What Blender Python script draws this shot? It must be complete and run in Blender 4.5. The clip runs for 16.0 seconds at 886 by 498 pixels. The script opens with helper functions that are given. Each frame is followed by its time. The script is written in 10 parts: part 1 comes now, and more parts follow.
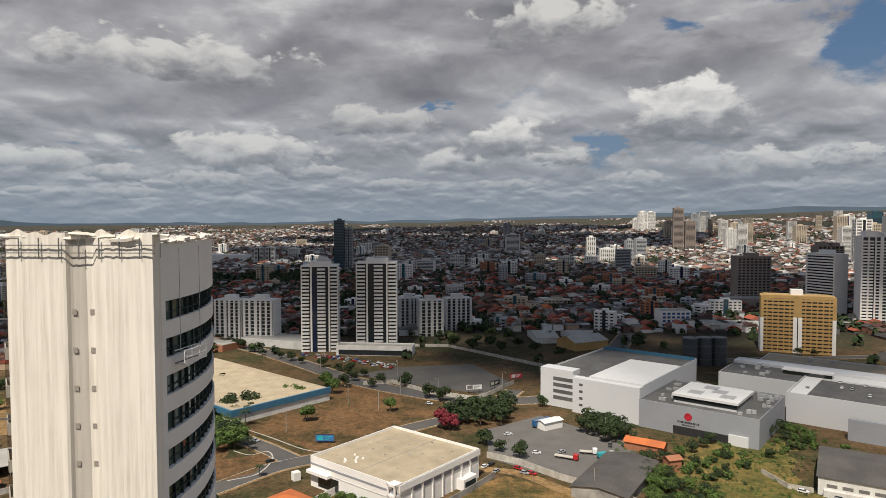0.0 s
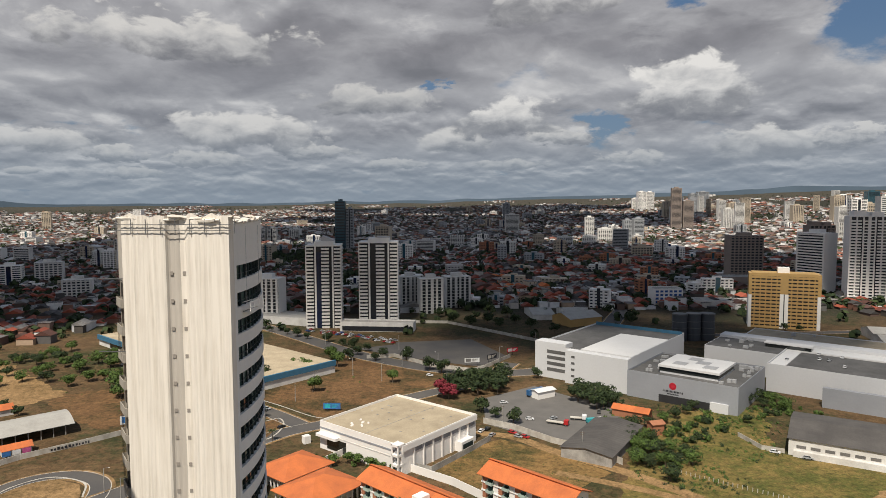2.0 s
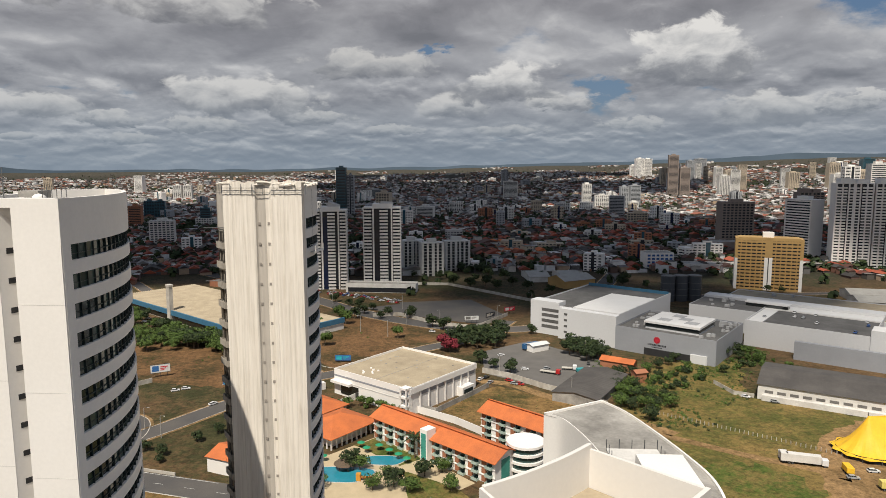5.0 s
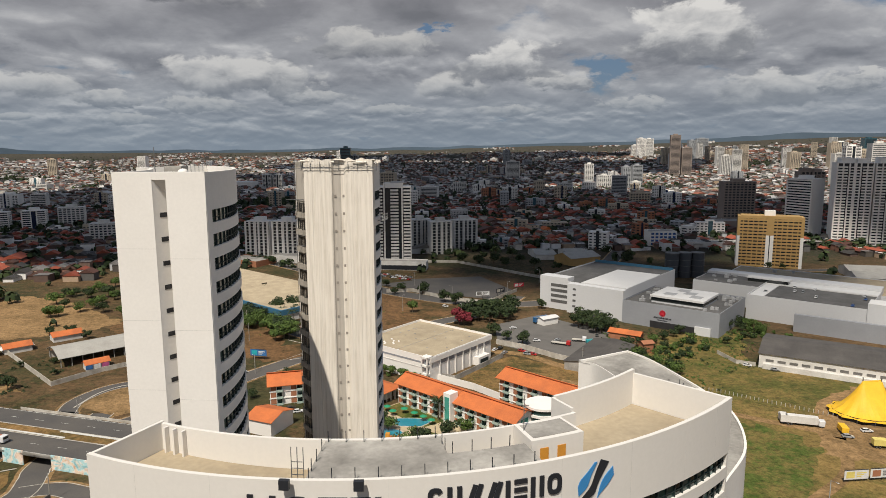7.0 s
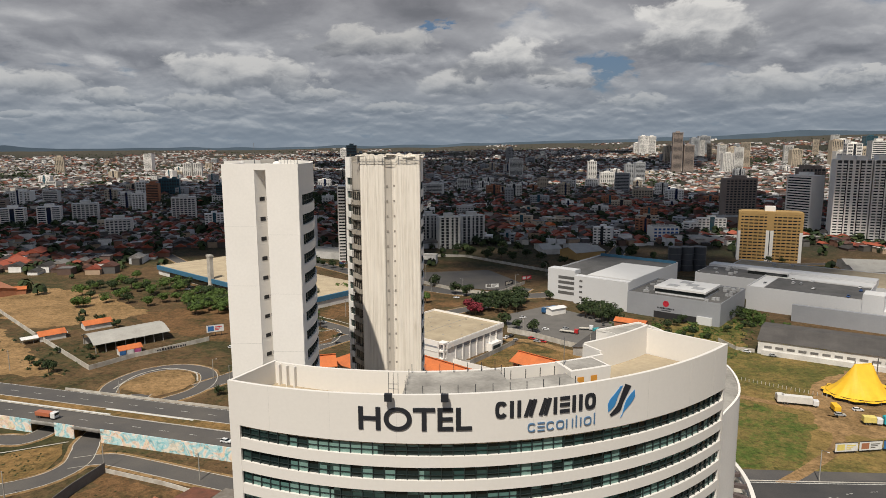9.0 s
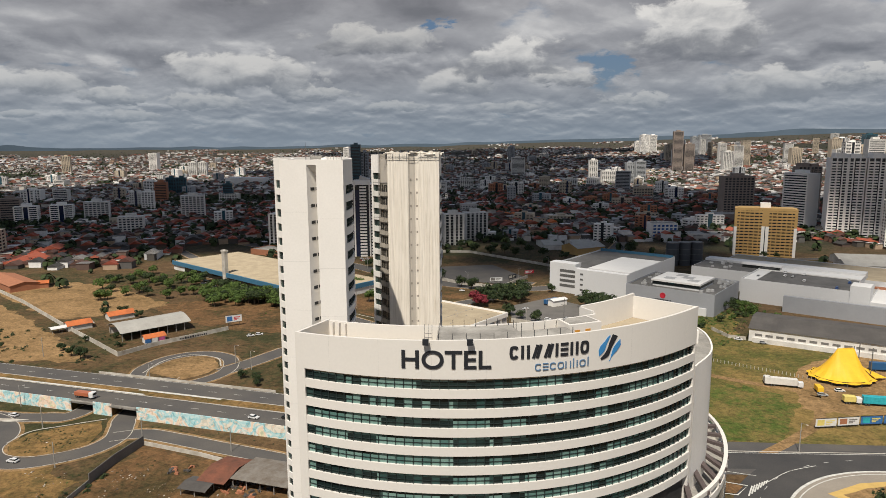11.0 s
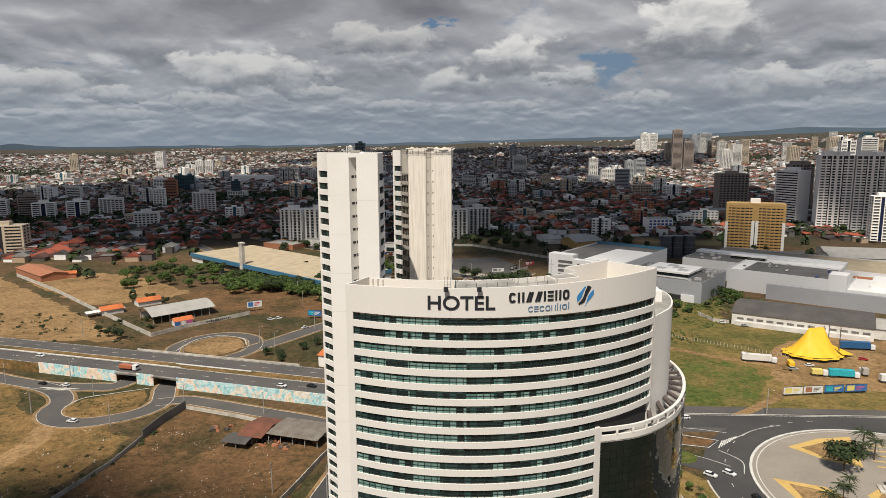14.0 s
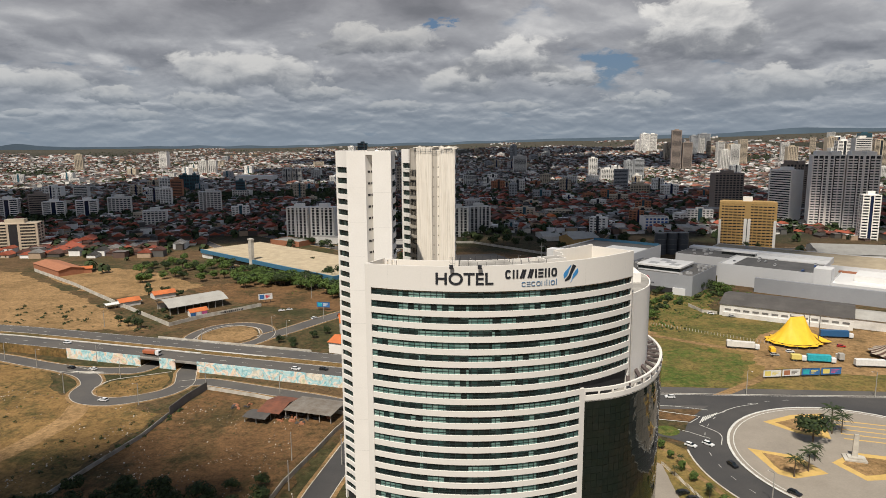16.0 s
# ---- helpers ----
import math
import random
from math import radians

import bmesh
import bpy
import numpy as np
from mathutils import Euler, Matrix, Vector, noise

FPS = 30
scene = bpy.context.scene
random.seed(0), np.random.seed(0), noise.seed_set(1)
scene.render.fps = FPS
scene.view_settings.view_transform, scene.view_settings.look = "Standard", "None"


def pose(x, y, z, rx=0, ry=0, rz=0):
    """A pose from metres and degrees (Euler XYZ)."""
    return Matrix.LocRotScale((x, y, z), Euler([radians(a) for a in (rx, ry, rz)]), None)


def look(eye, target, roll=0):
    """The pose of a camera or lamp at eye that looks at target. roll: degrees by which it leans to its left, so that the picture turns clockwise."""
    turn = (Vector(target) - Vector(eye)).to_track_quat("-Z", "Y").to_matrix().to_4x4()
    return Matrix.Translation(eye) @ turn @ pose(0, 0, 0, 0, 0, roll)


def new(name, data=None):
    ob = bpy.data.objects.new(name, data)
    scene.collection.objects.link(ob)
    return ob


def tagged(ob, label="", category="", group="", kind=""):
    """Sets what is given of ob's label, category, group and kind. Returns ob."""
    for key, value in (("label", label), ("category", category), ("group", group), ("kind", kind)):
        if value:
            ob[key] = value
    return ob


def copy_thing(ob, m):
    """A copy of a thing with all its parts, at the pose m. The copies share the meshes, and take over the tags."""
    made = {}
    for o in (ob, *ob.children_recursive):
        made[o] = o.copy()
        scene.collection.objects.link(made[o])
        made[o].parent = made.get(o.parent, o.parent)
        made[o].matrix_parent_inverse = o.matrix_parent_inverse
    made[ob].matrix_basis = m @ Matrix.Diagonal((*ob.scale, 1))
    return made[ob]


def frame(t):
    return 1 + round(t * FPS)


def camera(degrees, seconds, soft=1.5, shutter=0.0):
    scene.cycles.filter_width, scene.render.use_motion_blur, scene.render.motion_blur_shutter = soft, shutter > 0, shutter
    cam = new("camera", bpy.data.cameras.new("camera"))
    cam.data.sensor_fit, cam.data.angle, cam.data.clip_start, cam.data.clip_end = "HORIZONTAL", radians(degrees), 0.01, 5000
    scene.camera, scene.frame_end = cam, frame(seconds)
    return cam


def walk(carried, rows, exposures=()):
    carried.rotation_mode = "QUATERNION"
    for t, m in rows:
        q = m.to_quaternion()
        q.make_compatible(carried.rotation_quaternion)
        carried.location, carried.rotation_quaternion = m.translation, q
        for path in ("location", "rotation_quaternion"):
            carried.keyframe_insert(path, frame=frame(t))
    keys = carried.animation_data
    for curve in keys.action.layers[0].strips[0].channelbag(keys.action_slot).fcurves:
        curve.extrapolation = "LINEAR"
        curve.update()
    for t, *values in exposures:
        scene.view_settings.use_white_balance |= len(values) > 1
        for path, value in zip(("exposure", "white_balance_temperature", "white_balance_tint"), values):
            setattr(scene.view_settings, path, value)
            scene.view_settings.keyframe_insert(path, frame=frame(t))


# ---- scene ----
cam = camera(68.0, 16.0, 0.7)
PATH = [
    (0, (-1.668, 4.198, 108.435), (-1.784, 6.192, 108.346), -0.1),
    (0.5, (-0.935, -1.111, 108.435), (-1.05, 0.884, 108.336), -0.5),
    (1, (-0.266, -6.241, 108.725), (-0.383, -4.248, 108.608), -0.4),
    (1.5, (-0.573, -9.989, 109.045), (-0.688, -7.997, 108.909), -0.1),
    (2, (-0.196, -14.756, 109.041), (-0.312, -12.765, 108.892), -0.2),
    (2.5, (0.096, -19.45, 109.202), (-0.02, -17.46, 109.037), -0.2),
    (3, (0.33, -23.891, 109.369), (0.213, -21.902, 109.189), -0.1),
    (3.5, (0.516, -28.532, 109.407), (0.401, -26.545, 109.21), -0.2),
    (4, (0.603, -33.067, 109.6), (0.49, -31.081, 109.386), -0.1),
    (6.5, (-6.783, -52.727, 109.581), (-6.891, -50.752, 109.283), -0.2),
    (7, (-8.841, -56.951, 109.514), (-8.951, -54.978, 109.206), -0.2),
    (7.5, (-10.857, -61.367, 109.525), (-10.967, -59.395, 109.214), -0.2),
    (8, (-12.438, -65.867, 109.447), (-12.55, -63.894, 109.135), -0.2),
    (8.5, (-13.76, -70.561, 109.391), (-13.873, -68.589, 109.077), -0.2),
    (9, (-14.783, -75.215, 109.356), (-14.898, -73.244, 109.041), -0.2),
    (11.5, (-17.301, -100.278, 109.356), (-17.422, -98.307, 109.036), -0.3),
    (12, (-17.597, -105.296, 109.365), (-17.719, -103.325, 109.043), -0.3),
    (12.5, (-17.702, -110.518, 109.313), (-17.824, -108.548, 108.991), -0.3),
    (13, (-17.726, -115.756, 109.217), (-17.849, -113.786, 108.896), -0.3),
    (13.5, (-17.742, -120.997, 109.145), (-17.866, -119.026, 108.823), -0.3),
    (14, (-17.79, -126.228, 109.029), (-17.915, -124.258, 108.707), -0.3),
    (14.5, (-17.794, -131.693, 109.009), (-17.919, -129.723, 108.687), -0.3),
    (15, (-17.679, -137.069, 108.877), (-17.804, -135.098, 108.557), -0.3),
    (15.5, (-17.575, -142.162, 108.798), (-17.701, -140.192, 108.477), -0.3),
    (16, (-17.56, -147.451, 108.788), (-17.687, -145.481, 108.467), -0.3),
]
walk(cam, [(t, look(e, g, r)) for t, e, g, r in PATH],
     [(0.0, 0.04), (4.0, 0.06), (6.3, -0.08), (9.0, -0.1), (11.5, -0.03), (16.0, 0.02)])


from mathutils import geometry

# ---- light ----
world = bpy.data.worlds.new("sky")
scene.world = world
world.use_nodes = True
SUN_EL, SUN_AZ = 57.0, 195.0   # degrees above the horizon; compass bearing of the sun, y is north


def node(tree, kind, inputs=(), **props):
    n = tree.nodes.new(kind)
    for k, v in props.items():
        setattr(n, k, v)
    for k, v in dict(inputs).items():
        if hasattr(v, "links"):
            tree.links.new(v, n.inputs[k])
        else:
            n.inputs[k].default_value = v
    return n


def math_node(tree, op, a, b=0.0, c=0.0, clamp=False):
    n = tree.nodes.new("ShaderNodeMath")
    n.operation, n.use_clamp = op, clamp
    for i, v in enumerate((a, b, c)):
        if hasattr(v, "links"):
            tree.links.new(v, n.inputs[i])
        else:
            n.inputs[i].default_value = v
    return n.outputs[0]


def ramp(tree, fac, stops, interp="LINEAR"):
    n = tree.nodes.new("ShaderNodeValToRGB")
    n.color_ramp.interpolation = interp
    e = n.color_ramp.elements
    while len(e) < len(stops):
        e.new(0.5)
    for s, (p, c) in zip(e, stops):
        s.position = p
        s.color = (*c, 1) if len(c) == 3 else c
    tree.links.new(fac, n.inputs[0])
    return n.outputs[0]


def mix(tree, fac, a, b, blend="MIX"):
    n = tree.nodes.new("ShaderNodeMix")
    n.data_type, n.blend_type = "RGBA", blend
    for i, v in ((0, fac), (6, a), (7, b)):
        if hasattr(v, "links"):
            tree.links.new(v, n.inputs[i])
        else:
            n.inputs[i].default_value = v if i == 0 else (*v, 1)
    return n.outputs[2]


# bearing, elevation of the base, half width, height, brightness of single cumulus clouds; then dark undersides and gaps of blue
CLOUDS = ((0.302, 0.115, 0.100, 0.074, 1.0), (0.044, 0.094, 0.076, 0.054, 0.95), (-0.349, 0.075, 0.105, 0.046, 0.78), (0.397, 0.052, 0.085, 0.045, 0.8), (0.492, 0.064, 0.045, 0.030, 0.72),
          (-0.607, 0.062, 0.070, 0.034, 0.75), (-0.043, 0.071, 0.055, 0.032, 0.7), (-0.517, 0.054, 0.045, 0.021, 0.65), (-0.400, 0.047, 0.072, 0.022, 0.62), (-0.492, 0.031, 0.042, 0.015, 0.72),
          (0.118, 0.080, 0.055, 0.025, 0.6), (-0.628, 0.034, 0.030, 0.010, 0.72), (-0.247, 0.061, 0.060, 0.021, 0.55), (0.223, 0.048, 0.055, 0.020, 0.6), (-0.140, 0.046, 0.055, 0.015, 0.6),
          (0.037, 0.045, 0.060, 0.015, 0.6), (-0.430, 0.190, 0.170, 0.060, 0.6), (0.093, 0.255, 0.120, 0.050, 0.6), (-0.16, 0.125, 0.110, 0.040, 0.5))
BASES = ((0.005, 0.235, 0.17, 0.05, 0.55), (-0.22, 0.165, 0.13, 0.028, 0.5), (0.31, 0.125, 0.09, 0.012, 0.6), (0.03, 0.098, 0.06, 0.010, 0.5), (-0.52, 0.30, 0.15, 0.04, 0.4), (-0.31, 0.088, 0.08, 0.010, 0.5))
GAPS = ((-0.075, 0.163, 0.020, 0.010, 1.0), (0.51, 0.235, 0.04, 0.04, 0.9), (0.285, 0.268, 0.04, 0.016, 0.8), (0.19, 0.103, 0.035, 0.014, 0.9), (0.45, 0.31, 0.08, 0.03, 0.8))


def build_sky():
    t = world.node_tree
    t.nodes.clear()
    out = node(t, "ShaderNodeOutputWorld")
    sky = node(t, "ShaderNodeTexSky", sky_type="NISHITA", sun_disc=False, sun_elevation=radians(SUN_EL),
               sun_rotation=radians(SUN_AZ), air_density=1.0, dust_density=1.2, ozone_density=1.0)
    co = node(t, "ShaderNodeTexCoord")
    sep = node(t, "ShaderNodeSeparateXYZ", {0: co.outputs["Generated"]})
    up = math_node(t, "MAXIMUM", sep.outputs[2], 0.0)
    bearing = math_node(t, "ARCTAN2", sep.outputs[0], sep.outputs[1])
    # slow warp, so that no row of clouds runs level
    w0 = node(t, "ShaderNodeCombineXYZ", {0: math_node(t, "MULTIPLY", bearing, 6.0), 1: math_node(t, "MULTIPLY", up, 16.0), 2: 3.3}).outputs[0]
    sway = math_node(t, "MULTIPLY_ADD", node(t, "ShaderNodeTexNoise", {"Vector": w0, "Scale": 1.0, "Detail": 3.0}).outputs[0], 0.05, -0.025)
    el = math_node(t, "ADD", up, math_node(t, "MULTIPLY", sway, math_node(t, "MULTIPLY", up, 4.0, clamp=True)))

    fv = node(t, "ShaderNodeCombineXYZ", {0: math_node(t, "MULTIPLY", bearing, 14.0), 1: math_node(t, "MULTIPLY", up, 30.0), 2: 1.1}).outputs[0]
    fray = node(t, "ShaderNodeSeparateColor", {0: node(t, "ShaderNodeTexNoise", {"Vector": fv, "Scale": 1.0, "Detail": 6.0, "Roughness": 0.62}).outputs[1]})
    fray_u = math_node(t, "MULTIPLY_ADD", fray.outputs[0], 0.16, -0.08)
    fray_v = math_node(t, "MULTIPLY_ADD", fray.outputs[1], 0.07, -0.035)

    def field(spots):
        total = None
        for bx, ez, hw, hh, k in spots:
            u = math_node(t, "MULTIPLY", math_node(t, "SUBTRACT", math_node(t, "ADD", bearing, fray_u), bx), 1 / hw)
            v = math_node(t, "MULTIPLY", math_node(t, "SUBTRACT", math_node(t, "ADD", el, fray_v), ez), 1 / hh)
            d = math_node(t, "ADD", math_node(t, "MULTIPLY", u, u), math_node(t, "MULTIPLY", v, v))
            g = math_node(t, "MULTIPLY", math_node(t, "POWER", 2.718, math_node(t, "MULTIPLY", d, -0.8)), k)
            total = g if total is None else math_node(t, "ADD", total, g)
        return total

    near = ramp(t, up, [(0.10, (0, 0, 0)), (0.19, (1, 1, 1))], "EASE")
    mid = ramp(t, up, [(0.035, (0, 0, 0)), (0.085, (1, 1, 1))], "EASE")

    def layer(sx, sz, seed):
        """One depth of the cloud deck. A cloud is bright where it thins upwards (its head) and grey where it thickens upwards (its base)."""
        du = math_node(t, "MULTIPLY_ADD", bearing, sx, seed)
        dv = math_node(t, "MULTIPLY_ADD", el, sz, seed * 0.7)

        def at(lift):
            return node(t, "ShaderNodeCombineXYZ", {0: du, 1: math_node(t, "ADD", dv, lift), 2: seed}).outputs[0]

        def fbm(lift, scale, detail):
            return node(t, "ShaderNodeTexNoise", {"Vector": at(lift), "Scale": scale, "Detail": detail, "Roughness": 0.57, "Distortion": 0.2}).outputs[0]

        def billow(lift):
            warp = at(lift)
            n = node(t, "ShaderNodeTexNoise", {"Vector": warp, "Scale": 1.5, "Detail": 7.0, "Roughness": 0.6}).outputs[1]
            n = node(t, "ShaderNodeVectorMath", {0: n, 1: (0.5, 0.5, 0.5)}, operation="SUBTRACT").outputs[0]
            n = node(t, "ShaderNodeVectorMath", {0: n, 1: (1.1, 0.9, 0.0)}, operation="MULTIPLY").outputs[0]
            warp = node(t, "ShaderNodeVectorMath", {0: warp, 1: n}, operation="ADD").outputs[0]
            c = node(t, "ShaderNodeTexVoronoi", {"Vector": warp, "Scale": 1.0, "Detail": 1.5, "Roughness": 0.45, "Smoothness": 0.5}, voronoi_dimensions="2D", feature="SMOOTH_F1", normalize=True)
            return math_node(t, "SUBTRACT", 1.0, c.outputs["Distance"])

        body = fbm(0.0, 1.0, 8.0)
        fine = math_node(t, "SUBTRACT", body, fbm(0.12, 1.0, 8.0))
        heap = math_node(t, "SUBTRACT", billow(0.0), billow(0.24))
        wide = math_node(t, "SUBTRACT", fbm(0.0, 0.45, 2.0), fbm(0.6, 0.45, 2.0))
        light = math_node(t, "ADD", math_node(t, "MULTIPLY", fine, 0.9), math_node(t, "ADD", math_node(t, "MULTIPLY", wide, 0.7), math_node(t, "MULTIPLY", heap, 1.1)))
        return math_node(t, "SUBTRACT", light, math_node(t, "MULTIPLY_ADD", body, 0.45, -0.225)), body

    def blend(f, a, b):
        return math_node(t, "ADD", a, math_node(t, "MULTIPLY", f, math_node(t, "SUBTRACT", b, a)))

    a, fa = layer(4.4, 10.5, 2.6)
    b, fb = layer(9.0, 23.0, 7.3)
    c, fc = layer(19.0, 58.0, 11.2)
    c = math_node(t, "MULTIPLY", c, 1.7)
    b = math_node(t, "MULTIPLY", b, 1.25)
    puff, body = blend(near, blend(mid, c, b), a), blend(near, blend(mid, fc, fb), fa)
    bases, gaps = field(BASES), field(GAPS)
    dens = math_node(t, "SUBTRACT", math_node(t, "ADD", body, math_node(t, "MULTIPLY", bases, 0.16)), math_node(t, "MULTIPLY", gaps, 0.34))
    cover = ramp(t, dens, [(0.26, (0, 0, 0)), (0.40, (1, 1, 1))], "EASE")
    ease = ramp(t, up, [(0.0, (0.6, 0.6, 0.6)), (0.12, (1, 1, 1))])
    wv = node(t, "ShaderNodeCombineXYZ", {0: math_node(t, "MULTIPLY", bearing, 3.1), 1: math_node(t, "MULTIPLY", el, 7.5), 2: 5.7}).outputs[0]
    mass = math_node(t, "MULTIPLY_ADD", node(t, "ShaderNodeTexNoise", {"Vector": wv, "Scale": 1.6, "Detail": 5.0, "Roughness": 0.55}).outputs[0], 0.5, -0.25)
    lit = math_node(t, "ADD", math_node(t, "MULTIPLY_ADD", math_node(t, "MULTIPLY", puff, ease), 1.25, 0.51), mass)
    bright = math_node(t, "ADD", lit, math_node(t, "MULTIPLY", bases, -0.30), clamp=True)
    cloud = ramp(t, bright, [(0.0, (2.9, 2.95, 3.25)), (0.30, (4.2, 4.2, 4.55)), (0.60, (6.4, 6.4, 6.7)), (1.0, (12.2, 12.0, 11.8))])
    low = ramp(t, up, [(0.0, (1, 1, 1)), (0.035, (0.78, 0.78, 0.78)), (0.10, (0.28, 0.28, 0.28)), (0.22, (0, 0, 0))])
    clear = ramp(t, up, [(0.36, (1, 1, 1)), (0.52, (0.25, 0.25, 0.25))])
    cover = math_node(t, "MULTIPLY", cover, clear)
    blue = mix(t, 0.55, sky.outputs[0], (1.3, 2.7, 5.2))
    col = mix(t, cover, blue, cloud)
    # ragged outlines and lumps for the single clouds, finer towards the horizon
    def rag(sx, sz, seed):
        v = node(t, "ShaderNodeCombineXYZ", {0: math_node(t, "MULTIPLY", bearing, sx), 1: math_node(t, "MULTIPLY", up, sz), 2: seed}).outputs[0]
        return node(t, "ShaderNodeTexNoise", {"Vector": v, "Scale": 1.0, "Detail": 7.0, "Roughness": 0.58, "Distortion": 0.3}).outputs[0]

    rags = {True: (rag(17.0, 30.0, 4.4), rag(24.0, 42.0, 9.1)), False: (rag(36.0, 75.0, 6.4), rag(50.0, 100.0, 3.1))}
    for bx, ez, hw, hh, k in sorted(CLOUDS, key=lambda q: q[1]):
        edge, lump = rags[hh > 0.03]
        u = math_node(t, "MULTIPLY", math_node(t, "SUBTRACT", bearing, bx), 1 / hw)
        v = math_node(t, "MULTIPLY", math_node(t, "SUBTRACT", up, ez), 1 / hh)
        w = math_node(t, "SUBTRACT", v, 0.42)
        w = math_node(t, "ADD", math_node(t, "MULTIPLY", math_node(t, "MAXIMUM", w, 0.0), 1.45), math_node(t, "MULTIPLY", math_node(t, "MINIMUM", w, 0.0), -2.0))
        d = math_node(t, "SQRT", math_node(t, "ADD", math_node(t, "MULTIPLY", u, u), math_node(t, "MULTIPLY", w, w)))
        d = math_node(t, "ADD", d, math_node(t, "MULTIPLY_ADD", edge, 2.4, -1.2))
        mask = ramp(t, d, [(0.70, (1, 1, 1)), (1.0, (0, 0, 0))], "EASE")
        tone = math_node(t, "ADD", math_node(t, "MULTIPLY_ADD", v, 0.95, 0.08), math_node(t, "MULTIPLY_ADD", lump, 1.5, -0.75), clamp=True)
        paint = ramp(t, tone, [(0.0, (3.2, 3.25, 3.55)), (0.30, (5.0, 5.0, 5.2)), (0.55, (5.8 + 3.4 * k, 5.8 + 3.3 * k, 5.9 + 3.1 * k)), (0.9, (6.4 + 7.2 * k, 6.3 + 6.9 * k, 6.2 + 6.4 * k))])
        col = mix(t, math_node(t, "MULTIPLY", mask, 0.93), col, paint)
    col = mix(t, math_node(t, "MULTIPLY", low, 0.8), col, (3.5, 4.5, 5.6))
    bg = node(t, "ShaderNodeBackground", {"Color": col, "Strength": 0.059})
    t.links.new(bg.outputs[0], out.inputs[0])


build_sky()
sun = new("sun", bpy.data.lights.new("sun", "SUN"))
sun.data.energy, sun.data.angle, sun.data.color = 5.0, radians(0.6), (1.0, 0.928, 0.815)
az = radians(SUN_AZ)
sun_from = Vector((math.sin(az) * math.cos(radians(SUN_EL)), math.cos(az) * math.cos(radians(SUN_EL)), math.sin(radians(SUN_EL))))
sun.matrix_world = look(sun_from * 400, (0, 0, 0))

# ---- materials ----


def material(name, base, rough=0.8, vary=0.15, scale=0.4, fine=6.0, bump=0.15, tint=None, island=0.0, obj=0.0, metal=0.0, spec=0.4):
    """A weathered surface: two scales of noise over the base colour, and fine relief."""
    m = bpy.data.materials.new(name)
    m.use_nodes = True
    t = m.node_tree
    p = t.nodes["Principled BSDF"]
    co = node(t, "ShaderNodeTexCoord").outputs["Object"]
    n1 = node(t, "ShaderNodeTexNoise", {"Vector": co, "Scale": scale, "Detail": 5.0, "Roughness": 0.6}).outputs[0]
    n2 = node(t, "ShaderNodeTexNoise", {"Vector": co, "Scale": fine, "Detail": 3.0}).outputs[0]
    tint = tint or tuple(c * 0.55 for c in base)
    f = math_node(t, "MULTIPLY", ramp(t, n1, [(0.35, (0, 0, 0)), (0.75, (1, 1, 1))]), min(1, vary * 3))
    col = mix(t, f, base, tint)
    g = math_node(t, "MULTIPLY_ADD", n2, vary * 1.6, 1 - vary * 0.8)
    if island:
        r = node(t, "ShaderNodeNewGeometry").outputs["Random Per Island"]
        g = math_node(t, "MULTIPLY", g, math_node(t, "MULTIPLY_ADD", r, island, 1 - island / 2))
    if obj:
        r = node(t, "ShaderNodeObjectInfo").outputs["Random"]
        g = math_node(t, "MULTIPLY", g, math_node(t, "MULTIPLY_ADD", r, obj, 1 - obj / 2))
    gg = node(t, "ShaderNodeCombineColor", {0: g, 1: g, 2: g}).outputs[0]
    col = mix(t, 1.0, col, gg, "MULTIPLY")
    t.links.new(col, p.inputs["Base Color"])
    p.inputs["Roughness"].default_value = rough
    p.inputs["Metallic"].default_value = metal
    p.inputs["Specular IOR Level"].default_value = spec
    if bump:
        b = node(t, "ShaderNodeBump", {"Height": n2, "Strength": bump, "Distance": 0.05})
        t.links.new(b.outputs[0], p.inputs["Normal"])
    return m


def palette(name, colours, rough=0.85, spread=0.25, scale=0.3):
    """Many pieces in one mesh, each with a colour of its own out of a few."""
    m = bpy.data.materials.new(name)
    m.use_nodes = True
    t = m.node_tree
    p = t.nodes["Principled BSDF"]
    r = math_node(t, "FRACT", math_node(t, "ADD", node(t, "ShaderNodeNewGeometry").outputs["Random Per Island"], node(t, "ShaderNodeObjectInfo").outputs["Random"]))
    k = len(colours)
    col = ramp(t, r, [(i / k, c) for i, c in enumerate(colours)], "CONSTANT")
    co = node(t, "ShaderNodeTexCoord").outputs["Object"]
    n = node(t, "ShaderNodeTexNoise", {"Vector": co, "Scale": scale, "Detail": 4.0}).outputs[0]
    g = math_node(t, "MULTIPLY_ADD", n, spread * 2, 1 - spread)
    gg = node(t, "ShaderNodeCombineColor", {0: g, 1: g, 2: g}).outputs[0]
    t.links.new(mix(t, 1.0, col, gg, "MULTIPLY"), p.inputs["Base Color"])
    p.inputs["Roughness"].default_value = rough
    return m


